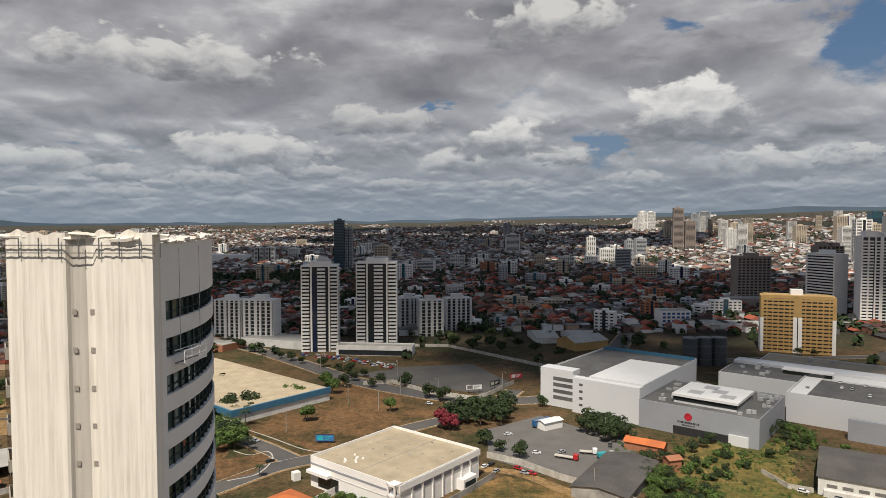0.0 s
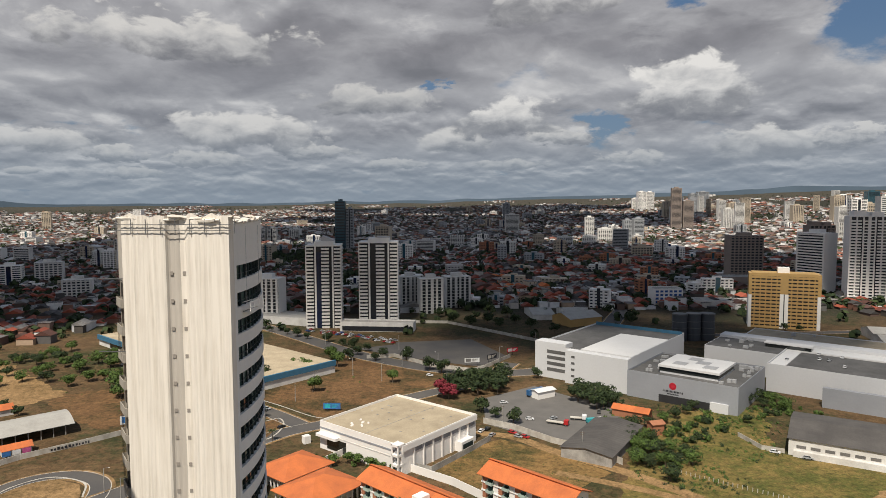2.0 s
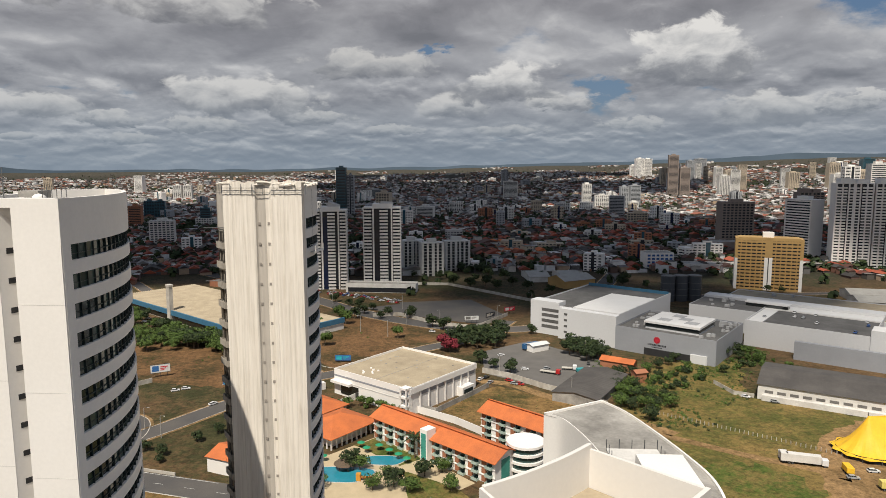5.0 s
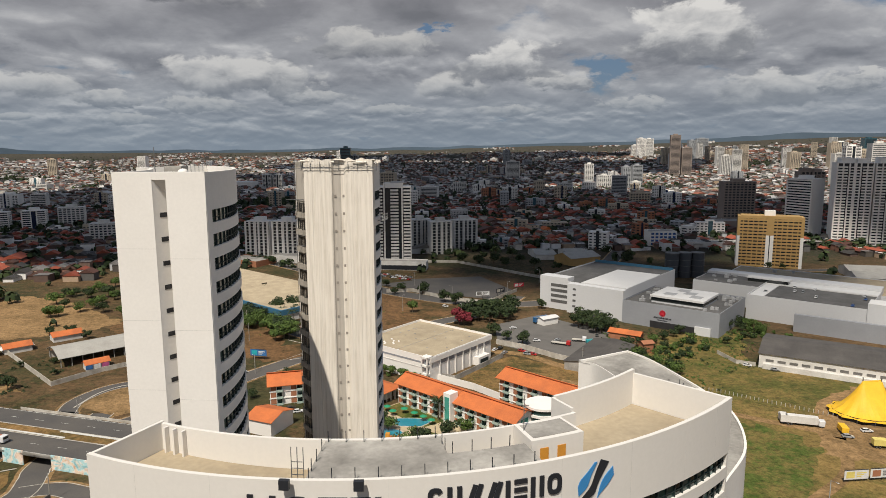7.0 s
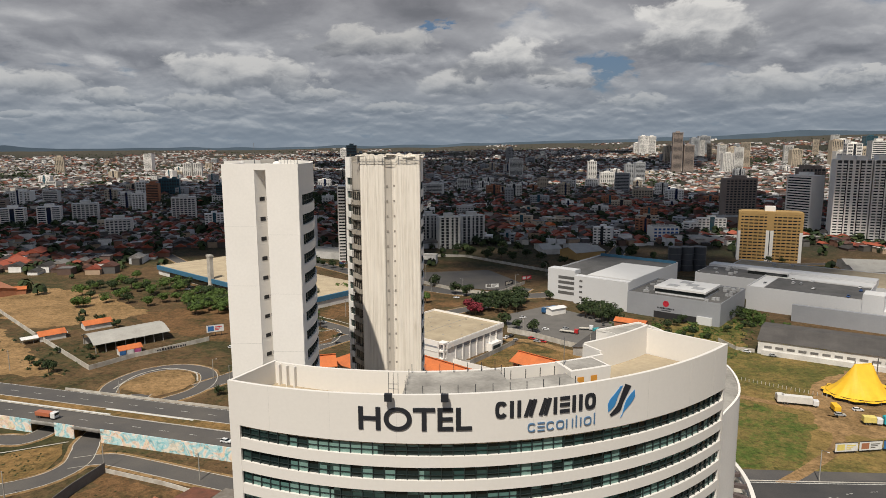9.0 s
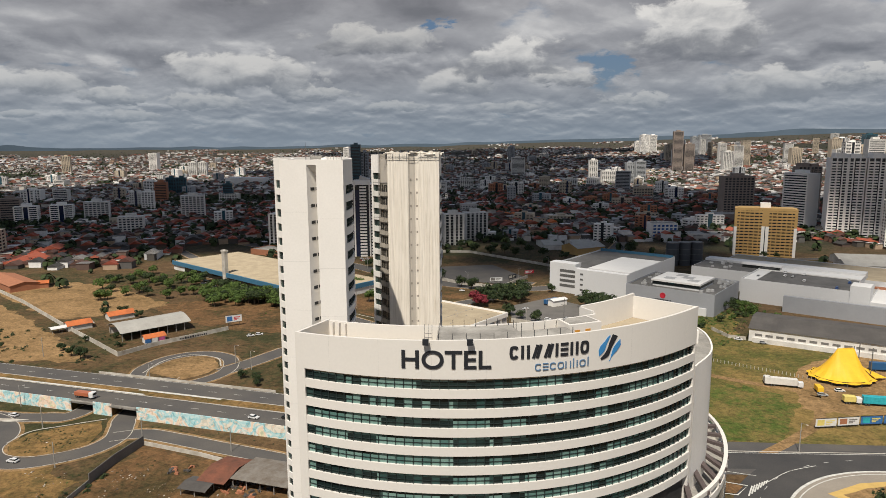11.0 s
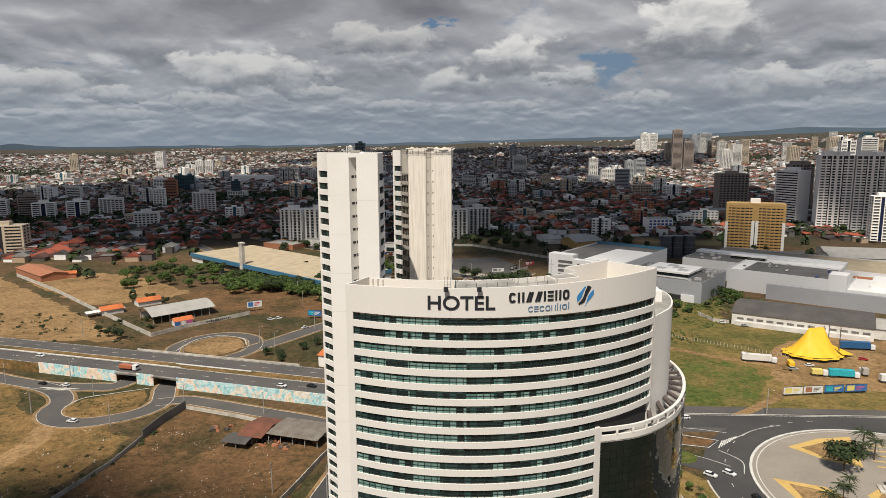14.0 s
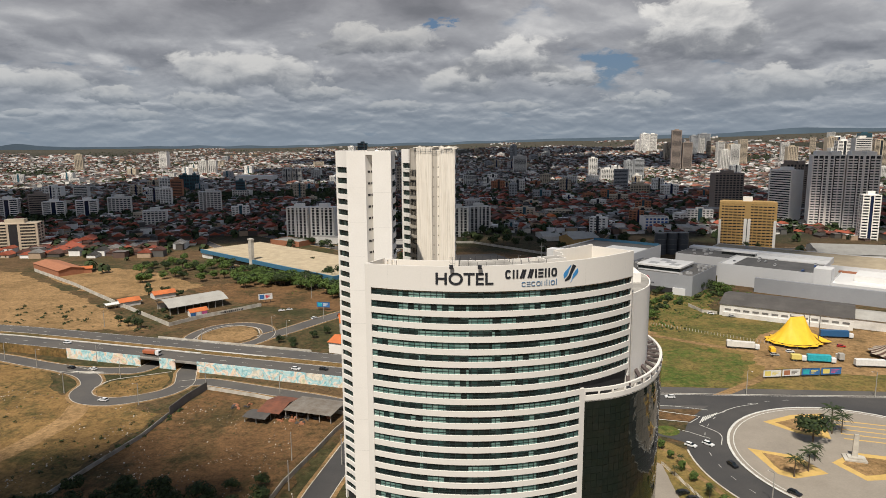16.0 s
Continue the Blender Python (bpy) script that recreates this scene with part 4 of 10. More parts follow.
def build_hotel():
    T = hotel
    r0, top, deck = 47.0, HOTEL_TOP, 78.7
    a_col = -59.6          # from here on the lower storeys give way to the glass wing
    a_step = -59.0         # the roof deck widens to the rear from here
    zt = 76.3
    # near-black core: the darkness of the rooms is in its colour
    bm = bmesh.new()
    ring(bm, hc, r0 + 0.65, HR - 0.65, HA0 + 0.8, HA1 - 0.8, 0, zt - 0.3, 40)
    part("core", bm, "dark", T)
    bm = bmesh.new()
    ring(bm, hc, r0 + 0.3, HR - 0.3, HA0 + 0.5, HA1 - 0.5, zt - 0.3, deck, 40)
    ring(bm, hc, 43.9, r0 + 0.3, a_step + 0.3, HA1 - 0.5, zt - 0.3, deck, 12)
    part("roof_deck", bm, "roof_tan", T)
    curved_facade(T, hc, HR, HA0 + 1.6, HA1, zt, 8, 2.92, 1.6, 56, glassmat="hotel_glass", loose=5, wall="hotel_white")
    curved_facade(T, hc, HR, HA0 + 1.6, a_col, zt, 26, 2.92, 1.6, 44, start=8, glassmat="hotel_glass", wall="hotel_white")
    bm = bmesh.new()
    ring(bm, hc, HR - 0.35, HR + 0.06, HA0, HA1, zt, top, 60)
    falling(part("sign_band", bm, "hotel_white", T))
    for a in (-107, -99, -91, -83, -75, -67, -59, -51, -45):
        bm = bmesh.new()
        ring(bm, hc, HR + 0.05, HR + 0.066, a, a + 0.03, zt, top, 1)
        falling(part("panel_joint", bm, "white_old", T))
    bm = bmesh.new()
    ring(bm, hc, HR - 0.6, HR + 0.05, HA0, HA0 + 1.6, 0, zt, 2)
    part("corner_pier", bm, "hotel_white", T)
    bm = bmesh.new()
    ring(bm, hc, HR - 0.9, HR + 0.05, a_col, a_col + 1.5, 0, zt - 8 * 2.92 - 1.6, 2)
    part("corner_pier", bm, "hotel_white", T)
    bm = bmesh.new()
    ring(bm, hc, r0, r0 + 0.35, HA0, a_step, 0, top - 0.2, 40)
    falling(part("rear_wall", bm, "hotel_white", T))
    bm = bmesh.new()
    ring(bm, hc, 43.5, 43.9, a_step, HA1, 0, top + 0.4, 12)
    falling(part("rear_wall", bm, "hotel_white", T))
    bm = bmesh.new()
    ring(bm, hc, 43.5, r0, a_step - 0.35, a_step, 0, top + 0.2, 2)
    falling(part("rear_step", bm, "hotel_white", T))
    bm = bmesh.new()
    ring(bm, hc, r0, HR, HA0, HA0 + 0.4, 0, top - 0.05, 2)
    falling(part("end_wall", bm, "hotel_white", T))
    bm = bmesh.new()
    ring(bm, hc, 43.5, HR, HA1 - 0.4, HA1, 0, top - 0.05, 2)
    falling(part("end_wall", bm, "hotel_white", T))
    # buttresses inside the left parapet
    for a in (-111.7, -110.3, -108.9):
        bm = bmesh.new()
        ring(bm, hc, r0 + 0.4, r0 + 0.9, a, a + 0.25, deck, top - 1.2, 1)
        part("buttress", bm, "hotel_white", T)
    # raised concrete slab over the lift and water tanks, with starter bars
    bm = bmesh.new()
    ring(bm, hc, r0 + 0.4, HR - 0.4, -90.4, -77, top - 0.7, top - 0.28, 16)
    ring(bm, hc, 51.0, HR - 0.4, -77, -68.6, top - 0.7, top - 0.28, 10)
    falling(part("tank_slab", bm, "concrete", T))
    bm = bmesh.new()
    ring(bm, hc, r0 + 0.9, HR - 0.8, -90, -77.3, deck, top - 0.7, 16)
    falling(part("tank_wall", bm, "hotel_white", T))
    first = None
    for rr, aa in [(HR - 0.5, -90 + 2.05 * i) for i in range(11)] + [(r0 + 0.6, -90 + 2.05 * i) for i in range(7)] + [(51.1, -76.5 + 2.05 * i) for i in range(4)] + [(49.5, -90.2), (51.5, -90.2), (53.3, -90.2), (49.0, -77.2), (50.2, -77.1)]:
        a = radians(aa)
        m = pose(rr * math.cos(a), rr * math.sin(a), top - 0.28 - 0.9 * (HA1 - aa) / (HA1 - HA0), 0, 3 * math.sin(aa * 9), aa)
        if first is None:
            first = part("starter_bar", boxes((-0.035, 0.035, -0.035, 0.035, 0, 1.15)), "sign_dark", T)
            first.matrix_local = m
        else:
            same(first, T, m)
    # caged ladder
    for dx in (0, 0.6, 1.2):
        a = radians(-91.2 - dx)
        part("ladder_rail", boxes((52.5 * math.cos(a) - 0.03, 52.5 * math.cos(a) + 0.03, 52.5 * math.sin(a) - 0.03, 52.5 * math.sin(a) + 0.03, deck, top + 0.9)), "metal", T)
    for k in range(6):
        bm = bmesh.new()
        ring(bm, hc, 52.47, 52.53, -92.4, -91.2, deck + 0.6 * k + 0.4, deck + 0.6 * k + 0.45, 2)
        part("ladder_rung", bm, "metal", T)
    # stair head with two orange doors
    bm = bmesh.new()
    ring(bm, hc, r0 + 0.4, 51.4, -68.0, -61.6, deck, top - 0.35, 5)
    part("stair_head", bm, "hotel_white", T)
    bm = bmesh.new()
    ring(bm, hc, r0 + 0.9, 50.9, -67.5, -62.0, top - 0.34, top - 0.3, 5)
    part("stair_roof", bm, "concrete", T)
    for a in (-67.0, -64.9):
        bm = bmesh.new()
        ring(bm, hc, 51.4, 51.46, a, a + 1.0, deck + 0.6, deck + 2.7, 2)
        part("door", bm, "door", T)
    a = radians(-53.2)
    part("air_conditioner", boxes((52.6 * math.cos(a) - 0.6, 52.6 * math.cos(a) + 0.6, 52.6 * math.sin(a) - 0.4, 52.6 * math.sin(a) + 0.4, deck, deck + 1.1)), "white", T)
    a = radians(-67.6)
    part("antenna", boxes((49 * math.cos(a) - 0.04, 49 * math.cos(a) + 0.04, 49 * math.sin(a) - 0.04, 49 * math.sin(a) + 0.04, top - 0.4, top + 3.2), (49 * math.cos(a) - 0.5, 49 * math.cos(a) + 0.5, 49 * math.sin(a) - 0.03, 49 * math.sin(a) + 0.03, top + 2.2, top + 2.26)), "metal", T)


build_hotel()


def bend(me, a_mid, z, k=1.0, lift=0.08):
    """Lay flat work against the curve of the sign band."""
    for v in me.vertices:
        a = radians(a_mid) + v.co.x * k / HR
        r = HR + lift + v.co.z
        v.co = (r * math.cos(a), r * math.sin(a), z + v.co.y)


def glyphs(body, size, thin):
    cu = bpy.data.curves.new("lettering", "FONT")
    cu.body, cu.size, cu.extrude, cu.offset = body, size, 0.06, thin
    cu.align_x = "CENTER"
    ob = new("lettering", cu)
    me = bpy.data.meshes.new_from_object(ob.evaluated_get(bpy.context.evaluated_depsgraph_get()))
    bpy.data.objects.remove(ob)
    bpy.data.curves.remove(cu)
    return me


def wall_text(body, size, a_mid, z, mat, width, high, parent=None, thin=0.0):
    """Raised letters bent to the hotel's curve: each letter a part of its own."""
    me = glyphs(body, size, thin)
    bm = bmesh.new()
    bm.from_mesh(me)
    xs = [v.co.x for v in bm.verts]
    ys = [v.co.y for v in bm.verts]
    k, kz = width / (max(xs) - min(xs)), high / (max(ys) - min(ys))
    mid, low = (max(xs) + min(xs)) / 2, min(ys)
    # islands, then islands that overlap sideways belong to one letter
    seen, groups = set(), []
    for v in bm.verts:
        if v in seen:
            continue
        stack, isl = [v], []
        seen.add(v)
        while stack:
            w = stack.pop()
            isl.append(w)
            for e in w.link_edges:
                o = e.other_vert(w)
                if o not in seen:
                    seen.add(o)
                    stack.append(o)
        lo, hi = min(w.co.x for w in isl), max(w.co.x for w in isl)
        for g in groups:
            if lo < g[1] - 0.02 and hi > g[0] + 0.02:
                g[0], g[1] = min(lo, g[0]), max(hi, g[1])
                g[2].extend(isl)
                break
        else:
            groups.append([lo, hi, isl])
    for lo, hi, isl in sorted(groups, key=lambda g: g[0]):
        keep = set(isl)
        b2 = bmesh.new()
        mp = {}
        for w in isl:
            mp[w] = b2.verts.new(((w.co.x - mid) * k, (w.co.y - low) * kz, w.co.z + 0.06))
        for f in bm.faces:
            if f.verts[0] in keep:
                try:
                    b2.faces.new([mp[w] for w in f.verts])
                except ValueError:
                    pass
        ob = part("letter", b2, mat, parent)
        bend(ob.data, a_mid, z)
    bm.free()
    bpy.data.meshes.remove(me)


def ang(x, y):
    return math.degrees(math.atan2(y - HC[1], x - HC[0]))


M["sign_steel"] = material("steel_blue_letters", (0.10, 0.19, 0.32), 0.5, 0.1)
sign = new("roof_sign")
sign.parent = hotel
wall_text("HOTEL", 3.0, (ang(-28.4, -6.1) + ang(-15.6, -5.9)) / 2, 77.85, "sign_dark", 12.7, 2.72, sign, 0.045)


def slab_stroke(bm, p, q, t):
    """One straight stroke of the sign, from p to q."""
    d = Vector((q[0] - p[0], q[1] - p[1])).normalized()
    n = Vector((-d.y, d.x)) * t / 2
    prism(bm, [(p[0] - n.x, p[1] - n.y), (q[0] - n.x, q[1] - n.y), (q[0] + n.x, q[1] + n.y), (p[0] + n.x, p[1] + n.y)], 0.0, 0.1)


def loop_stroke(bm, u0, u1, v0, v1, t, a0=0, a1=360):
    """A rounded, open or closed loop."""
    n = 18
    pts = []
    for i in range(n + 1):
        a = radians(a0 + (a1 - a0) * i / n)
        c, q = math.cos(a), math.sin(a)
        k = (abs(c) ** 3 + abs(q) ** 3) ** (-1 / 3)
        pts.append((c * k, q * k))
    mu, mv, ru, rv = (u0 + u1) / 2, (v0 + v1) / 2, (u1 - u0) / 2, (v1 - v0) / 2
    rows = [[bm.verts.new((mu + c * (ru - g), mv + q * (rv - g), z)) for g, z in ((t, 0.0), (0.0, 0.0), (0.0, 0.1), (t, 0.1))] for c, q in pts]
    shut = a1 - a0 == 360
    if shut:
        for w in rows.pop():
            bm.verts.remove(w)
    for i in range(n):
        a, b = rows[i], rows[(i + 1) % len(rows)]
        for k in range(4):
            bm.faces.new((a[k], a[(k + 1) % 4], b[(k + 1) % 4], b[k]))
    if not shut:
        bm.faces.new(rows[0]), bm.faces.new(rows[-1][::-1])


def sign_shapes(kinds, a_mid, z, mat, width, high, t):
    """The sign's second and third line as a row of plain shapes: loops, bars and slanted strokes."""
    size = {"loop": 1.0, "open": 0.95, "bar": 0.34, "lean": 1.0, "steps": 0.85, "pair": 0.9, "tall": 0.34}
    k = width / sum(size[q] + 0.24 for q in kinds)
    u = -width / 2
    for q in kinds:
        w = size[q] * k
        bm = bmesh.new()
        if q == "loop":
            loop_stroke(bm, u, u + w, 0, high, t)
        elif q == "open":
            loop_stroke(bm, u, u + w, 0, high, t, 35, 325)
        elif q == "bar":
            box(bm, u + w / 2 - t / 2, u + w / 2 + t / 2, 0, high, 0, 0.1)
        elif q == "tall":
            box(bm, u + w / 2 - t / 2, u + w / 2 + t / 2, 0, high * 1.3, 0, 0.1)
        elif q == "lean":
            slab_stroke(bm, (u + 0.15 * w, 0), (u + 0.6 * w, high), t)
            slab_stroke(bm, (u + 0.55 * w, 0), (u + 0.95 * w, high), t)
        elif q == "pair":
            box(bm, u, u + t, 0, high, 0, 0.1), box(bm, u + w - t, u + w, 0, high, 0, 0.1)
        else:
            for v in (0, (high - t) / 2, high - t):
                box(bm, u, u + w, v, v + t, 0, 0.1)
        ob = part("sign_shape", bm, mat, sign)
        bend(ob.data, a_mid, z)
        u += (size[q] + 0.24) * k


sign_shapes(("open", "pair", "lean", "lean", "bar", "steps", "pair", "loop"), (ang(-13.1, -5.8) + ang(-1.0, -2.1)) / 2, 79.1, "sign_dark", 12.5, 1.95, 0.42)
sign_shapes(("open", "steps", "open", "loop", "pair", "tall", "bar", "loop", "tall"), (ang(-9.4, -5.0) + ang(-1.0, -2.2)) / 2, 77.2, "sign_steel", 8.7, 1.05, 0.15)


def emblem():
    a_mid = ang(1.9, -0.6)
    def ribbon(pts, mat):
        P = [(p.x, p.y) for p in smooth_line([(1.12 * u, 1.12 * v) for u, v in pts[0]], 6)] + [(p.x, p.y) for p in smooth_line([(1.12 * u, 1.12 * v) for u, v in pts[1]], 6)][::-1]
        b = prisms((P, 0.0, 0.06))
        ob = part("emblem_leaf", b, mat, sign)
        bend(ob.data, a_mid, 79.35)
    ribbon(([(-1.65, -0.9), (-0.9, -0.25), (-0.5, 0.7), (0.05, 1.75)], [(-1.75, -0.1), (-1.5, 0.45), (-0.9, 1.0), (-0.2, 1.75)]), "sign_blue")
    ribbon(([(-1.3, -1.45), (-0.2, -1.0), (0.25, 0.0), (1.2, 1.55)], [(-1.45, -1.2), (-0.55, -0.3), (-0.05, 0.9), (0.4, 1.9)]), "sign_dark")
    ribbon(([(-0.1, -1.75), (0.4, -1.1), (1.2, -0.4), (1.75, 0.3)], [(0.1, -1.6), (0.45, -0.3), (0.9, 0.4), (1.65, 1.05)]), "sign_blue")


emblem()


def floodlight(a):
    F = thing("floodlight", HC[0] + (HR + 0.75) * math.cos(radians(a)), HC[1] + (HR + 0.75) * math.sin(radians(a)), HOTEL_TOP - 1.0, a + 90, "black floodlight on a bracket above the sign", "floodlight", "sign lights")
    part("housing", boxes((-0.42, 0.42, -0.25, 0.2, -0.05, 0.8)), "sign_dark", F)
    part("bracket", boxes((-0.05, 0.05, 0.1, 1.1, 0.25, 0.35)), "metal", F)


floodlight(ang(-24.8, -6.2))
floodlight(ang(-18.7, -6.2))

# ---- rear wing and glass wing of the hotel ----
wing = thing("hotel_rear_wing", 20, 40, 0, 0, "white rear wing of the hotel with a flat concrete roof", "building")


def off(pts, dx=-20, dy=-40):
    return [(p[0] + dx, p[1] + dy) for p in pts]


side = smooth_line([(19.6, 15.0), (25.4, 24), (28.0, 35), (26.8, 44.2), (22.6, 58.3), (19.3, 64.4)], 6)
front = smooth_line([(9.2, 58.2), (11.5, 56.4), (13.0, 53.0), (14.2, 48.9), (15.2, 44.4), (16.6, 36), (18.0, 27), (18.6, 20.0)], 6)
outline = [(p.x, p.y) for p in side] + [(p.x, p.y) for p in front[:-1]]
part("wall", prisms((off(outline), 0, 71.0)), "white", wing)
inset = [(x + 0.35 * (19 - x) / 10, y + 0.35 * (42 - y) / 22) for x, y in outline]
part("roof", prisms((off(inset), 71.0, 71.08)), "concrete", wing)
rimbm = bmesh.new()
edge = off(outline) + off(outline)[:1]
ins = off(inset) + off(inset)[:1]
for i in range(len(edge) - 1):
    try:
        prism(rimbm, [edge[i], edge[i + 1], ins[i + 1], ins[i]], 71.0, 71.4)
    except ValueError:
        pass
part("roof_rim", rimbm, "white", wing)
part("roof_room", boxes((-1.2, 4.6, -10.5, -1.0, 71.08, 73.6)), "white", wing)
part("roof_pad", boxes((-3.6, 3.2, -0.4, 5.2, 71.08, 71.5)), "white_old", wing)
first = None
for x, y in [(-3.6 + 1.7 * i, 5.2) for i in range(5)] + [(3.2, 5.2 - 1.8 * i) for i in range(1, 4)] + [(-3.6, 5.2 - 1.8 * i) for i in range(1, 4)]:
    if first is None:
        first = part("starter_bar", boxes((-0.04, 0.04, -0.04, 0.04, 71.08, 72.8)), "sign_dark", wing)
        first.matrix_local = pose(x, y, 0)
    else:
        same(first, wing, pose(x, y, 0))
part("roof_tank", boxes((4.3, 5.2, 0.5, 1.3, 71.08, 71.9)), "sign_dark", wing)

glass_wing = thing("glass_wing", 20, 30, 0, 0, "dark mirrored curved glass wing with a white roof terrace", "building")
rim = [(p.x, p.y) for p in smooth_line([(3.9, 1.2), (15.5, 5.6), (24.5, 14.5), (30.2, 26), (32.6, 38), (31.2, 50), (26, 60)], 10)]
inner = [(20, 60), (18.5, 18), (8, 5.5)]


def glass_wall():
    T = glass_wing
    P = off(rim, -20, -30)
    # core painted near-black, as unlit space behind the panels
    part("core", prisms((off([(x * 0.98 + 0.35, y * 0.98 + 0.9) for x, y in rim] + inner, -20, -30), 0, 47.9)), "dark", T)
    # mirror panels, each very slightly out of true
    rnd = random.Random(8)
    V, F = [], []
    length = [0.0]
    for i in range(1, len(P)):
        length.append(length[-1] + math.dist(P[i], P[i - 1]))

    def at(s):
        for i in range(1, len(P)):
            if s <= length[i] or i == len(P) - 1:
                u = (s - length[i - 1]) / (length[i] - length[i - 1])
                return (P[i - 1][0] + (P[i][0] - P[i - 1][0]) * u, P[i - 1][1] + (P[i][1] - P[i - 1][1]) * u)
    step, rows = 1.55, 26
    m = int(length[-1] / step)
    for i in range(m):
        a, b = at(i * step + 0.02), at((i + 1) * step - 0.02)
        n = Vector((b[1] - a[1], a[0] - b[0])).normalized()
        for k in range(rows):
            z0, z1 = 47.8 * k / rows + 0.02, 47.8 * (k + 1) / rows - 0.02
            j = len(V)
            for (p, z) in ((a, z0), (b, z0), (b, z1), (a, z1)):
                o = rnd.uniform(-0.018, 0.018)
                V.append((p[0] + n.x * o, p[1] + n.y * o, z))
            F.append((j, j + 1, j + 2, j + 3))
    ob = raw("mirror_glazing", V, F, "wing_glass", T, "dark mirrored glass panels")
    ob["kind"] = "stuff"
    part("terrace_floor", prisms((off(rim + inner, -20, -30), 47.9, 48.2)), "concrete", T)
    inn = [(x - 0.55 * (x - 4) / 26 - 0.05, y + 0.45) for x, y in rim]
    for z0, z1 in ((47.95, 49.4), (50.3, 51.1)):
        bm = bmesh.new()
        rows = []
        for p, q in zip(off(rim, -20, -30), off(inn, -20, -30)):
            rows.append([bm.verts.new((*p, z0)), bm.verts.new((*q, z0)), bm.verts.new((*q, z1)), bm.verts.new((*p, z1))])
        for a, b in zip(rows, rows[1:]):
            for k in range(4):
                bm.faces.new((a[k], a[(k + 1) % 4], b[(k + 1) % 4], b[k]))
        bm.faces.new(rows[0][::-1]), bm.faces.new(rows[-1])
        bmesh.ops.recalc_face_normals(bm, faces=bm.faces[:])
        part("parapet_band", bm, "hotel_white", T)
    first = None
    for i in range(2, len(rim) - 1, 3):
        x, y = off([rim[i]], -20, -30)[0]
        if first is None:
            first = part("parapet_post", boxes((-0.35, 0.1, -0.1, 0.4, 49.4, 50.3)), "hotel_white", T)
            first.matrix_local = pose(x, y, 0)
        else:
            same(first, T, pose(x, y, 0))
    # pergola beams between the wall and the rim
    for i in range(12, len(rim) - 6, 4):
        p = Vector(off([rim[i]], -20, -30)[0])
        q = Vector((2, 6)) + (p - Vector((2, 6))) * 0.62
        d = (p - q).normalized()
        s = Vector((-d.y, d.x)) * 0.45
        part("pergola_beam", prisms(([tuple(q - s), tuple(p - s), tuple(p + s), tuple(q + s)], 50.3, 50.9)), "pergola", T)


M["pergola"] = material("weathered_brown_beams", (0.11, 0.085, 0.08), 0.8, 0.2)
glass_wall()

# ---- earthworks, roads and open land ----


def mural_material():
    m = bpy.data.materials.new("painted_mural")
    m.use_nodes = True
    t = m.node_tree
    p = t.nodes["Principled BSDF"]
    co = node(t, "ShaderNodeTexCoord").outputs["Object"]
    a = node(t, "ShaderNodeTexNoise", {"Vector": co, "Scale": 0.16, "Detail": 5.0, "Distortion": 1.2}).outputs[0]
    b = node(t, "ShaderNodeTexNoise", {"Vector": co, "Scale": 0.5, "Detail": 6.0, "Distortion": 0.8}).outputs[0]
    c1 = ramp(t, a, [(0.0, (0.74, 0.70, 0.62)), (0.38, (0.76, 0.66, 0.50)), (0.45, (0.10, 0.50, 0.60)), (0.50, (0.30, 0.66, 0.70)), (0.54, (0.78, 0.74, 0.66)), (0.60, (0.80, 0.48, 0.30)), (0.66, (0.78, 0.70, 0.40)), (0.72, (0.30, 0.36, 0.16))])
    c2 = ramp(t, b, [(0.0, (0.76, 0.74, 0.70)), (0.52, (0.76, 0.74, 0.70)), (0.57, (0.12, 0.36, 0.42)), (0.62, (0.80, 0.50, 0.36)), (0.67, (0.14, 0.09, 0.09)), (0.75, (0.50, 0.20, 0.16))])
    t.links.new(mix(t, 0.38, c1, c2), p.inputs["Base Color"])
    p.inputs["Roughness"].default_value = 0.85
    return m


M["mural"] = mural_material()


def near_y(x):
    return 137.0 - 0.2264 * (x + 80)


def far_y(x):
    return 156.0 - 0.2207 * (x + 84)


def deck_z(x):
    return 4.5 * smoothstep(-420, -265, x) * (1 - smoothstep(-85, 30, x))


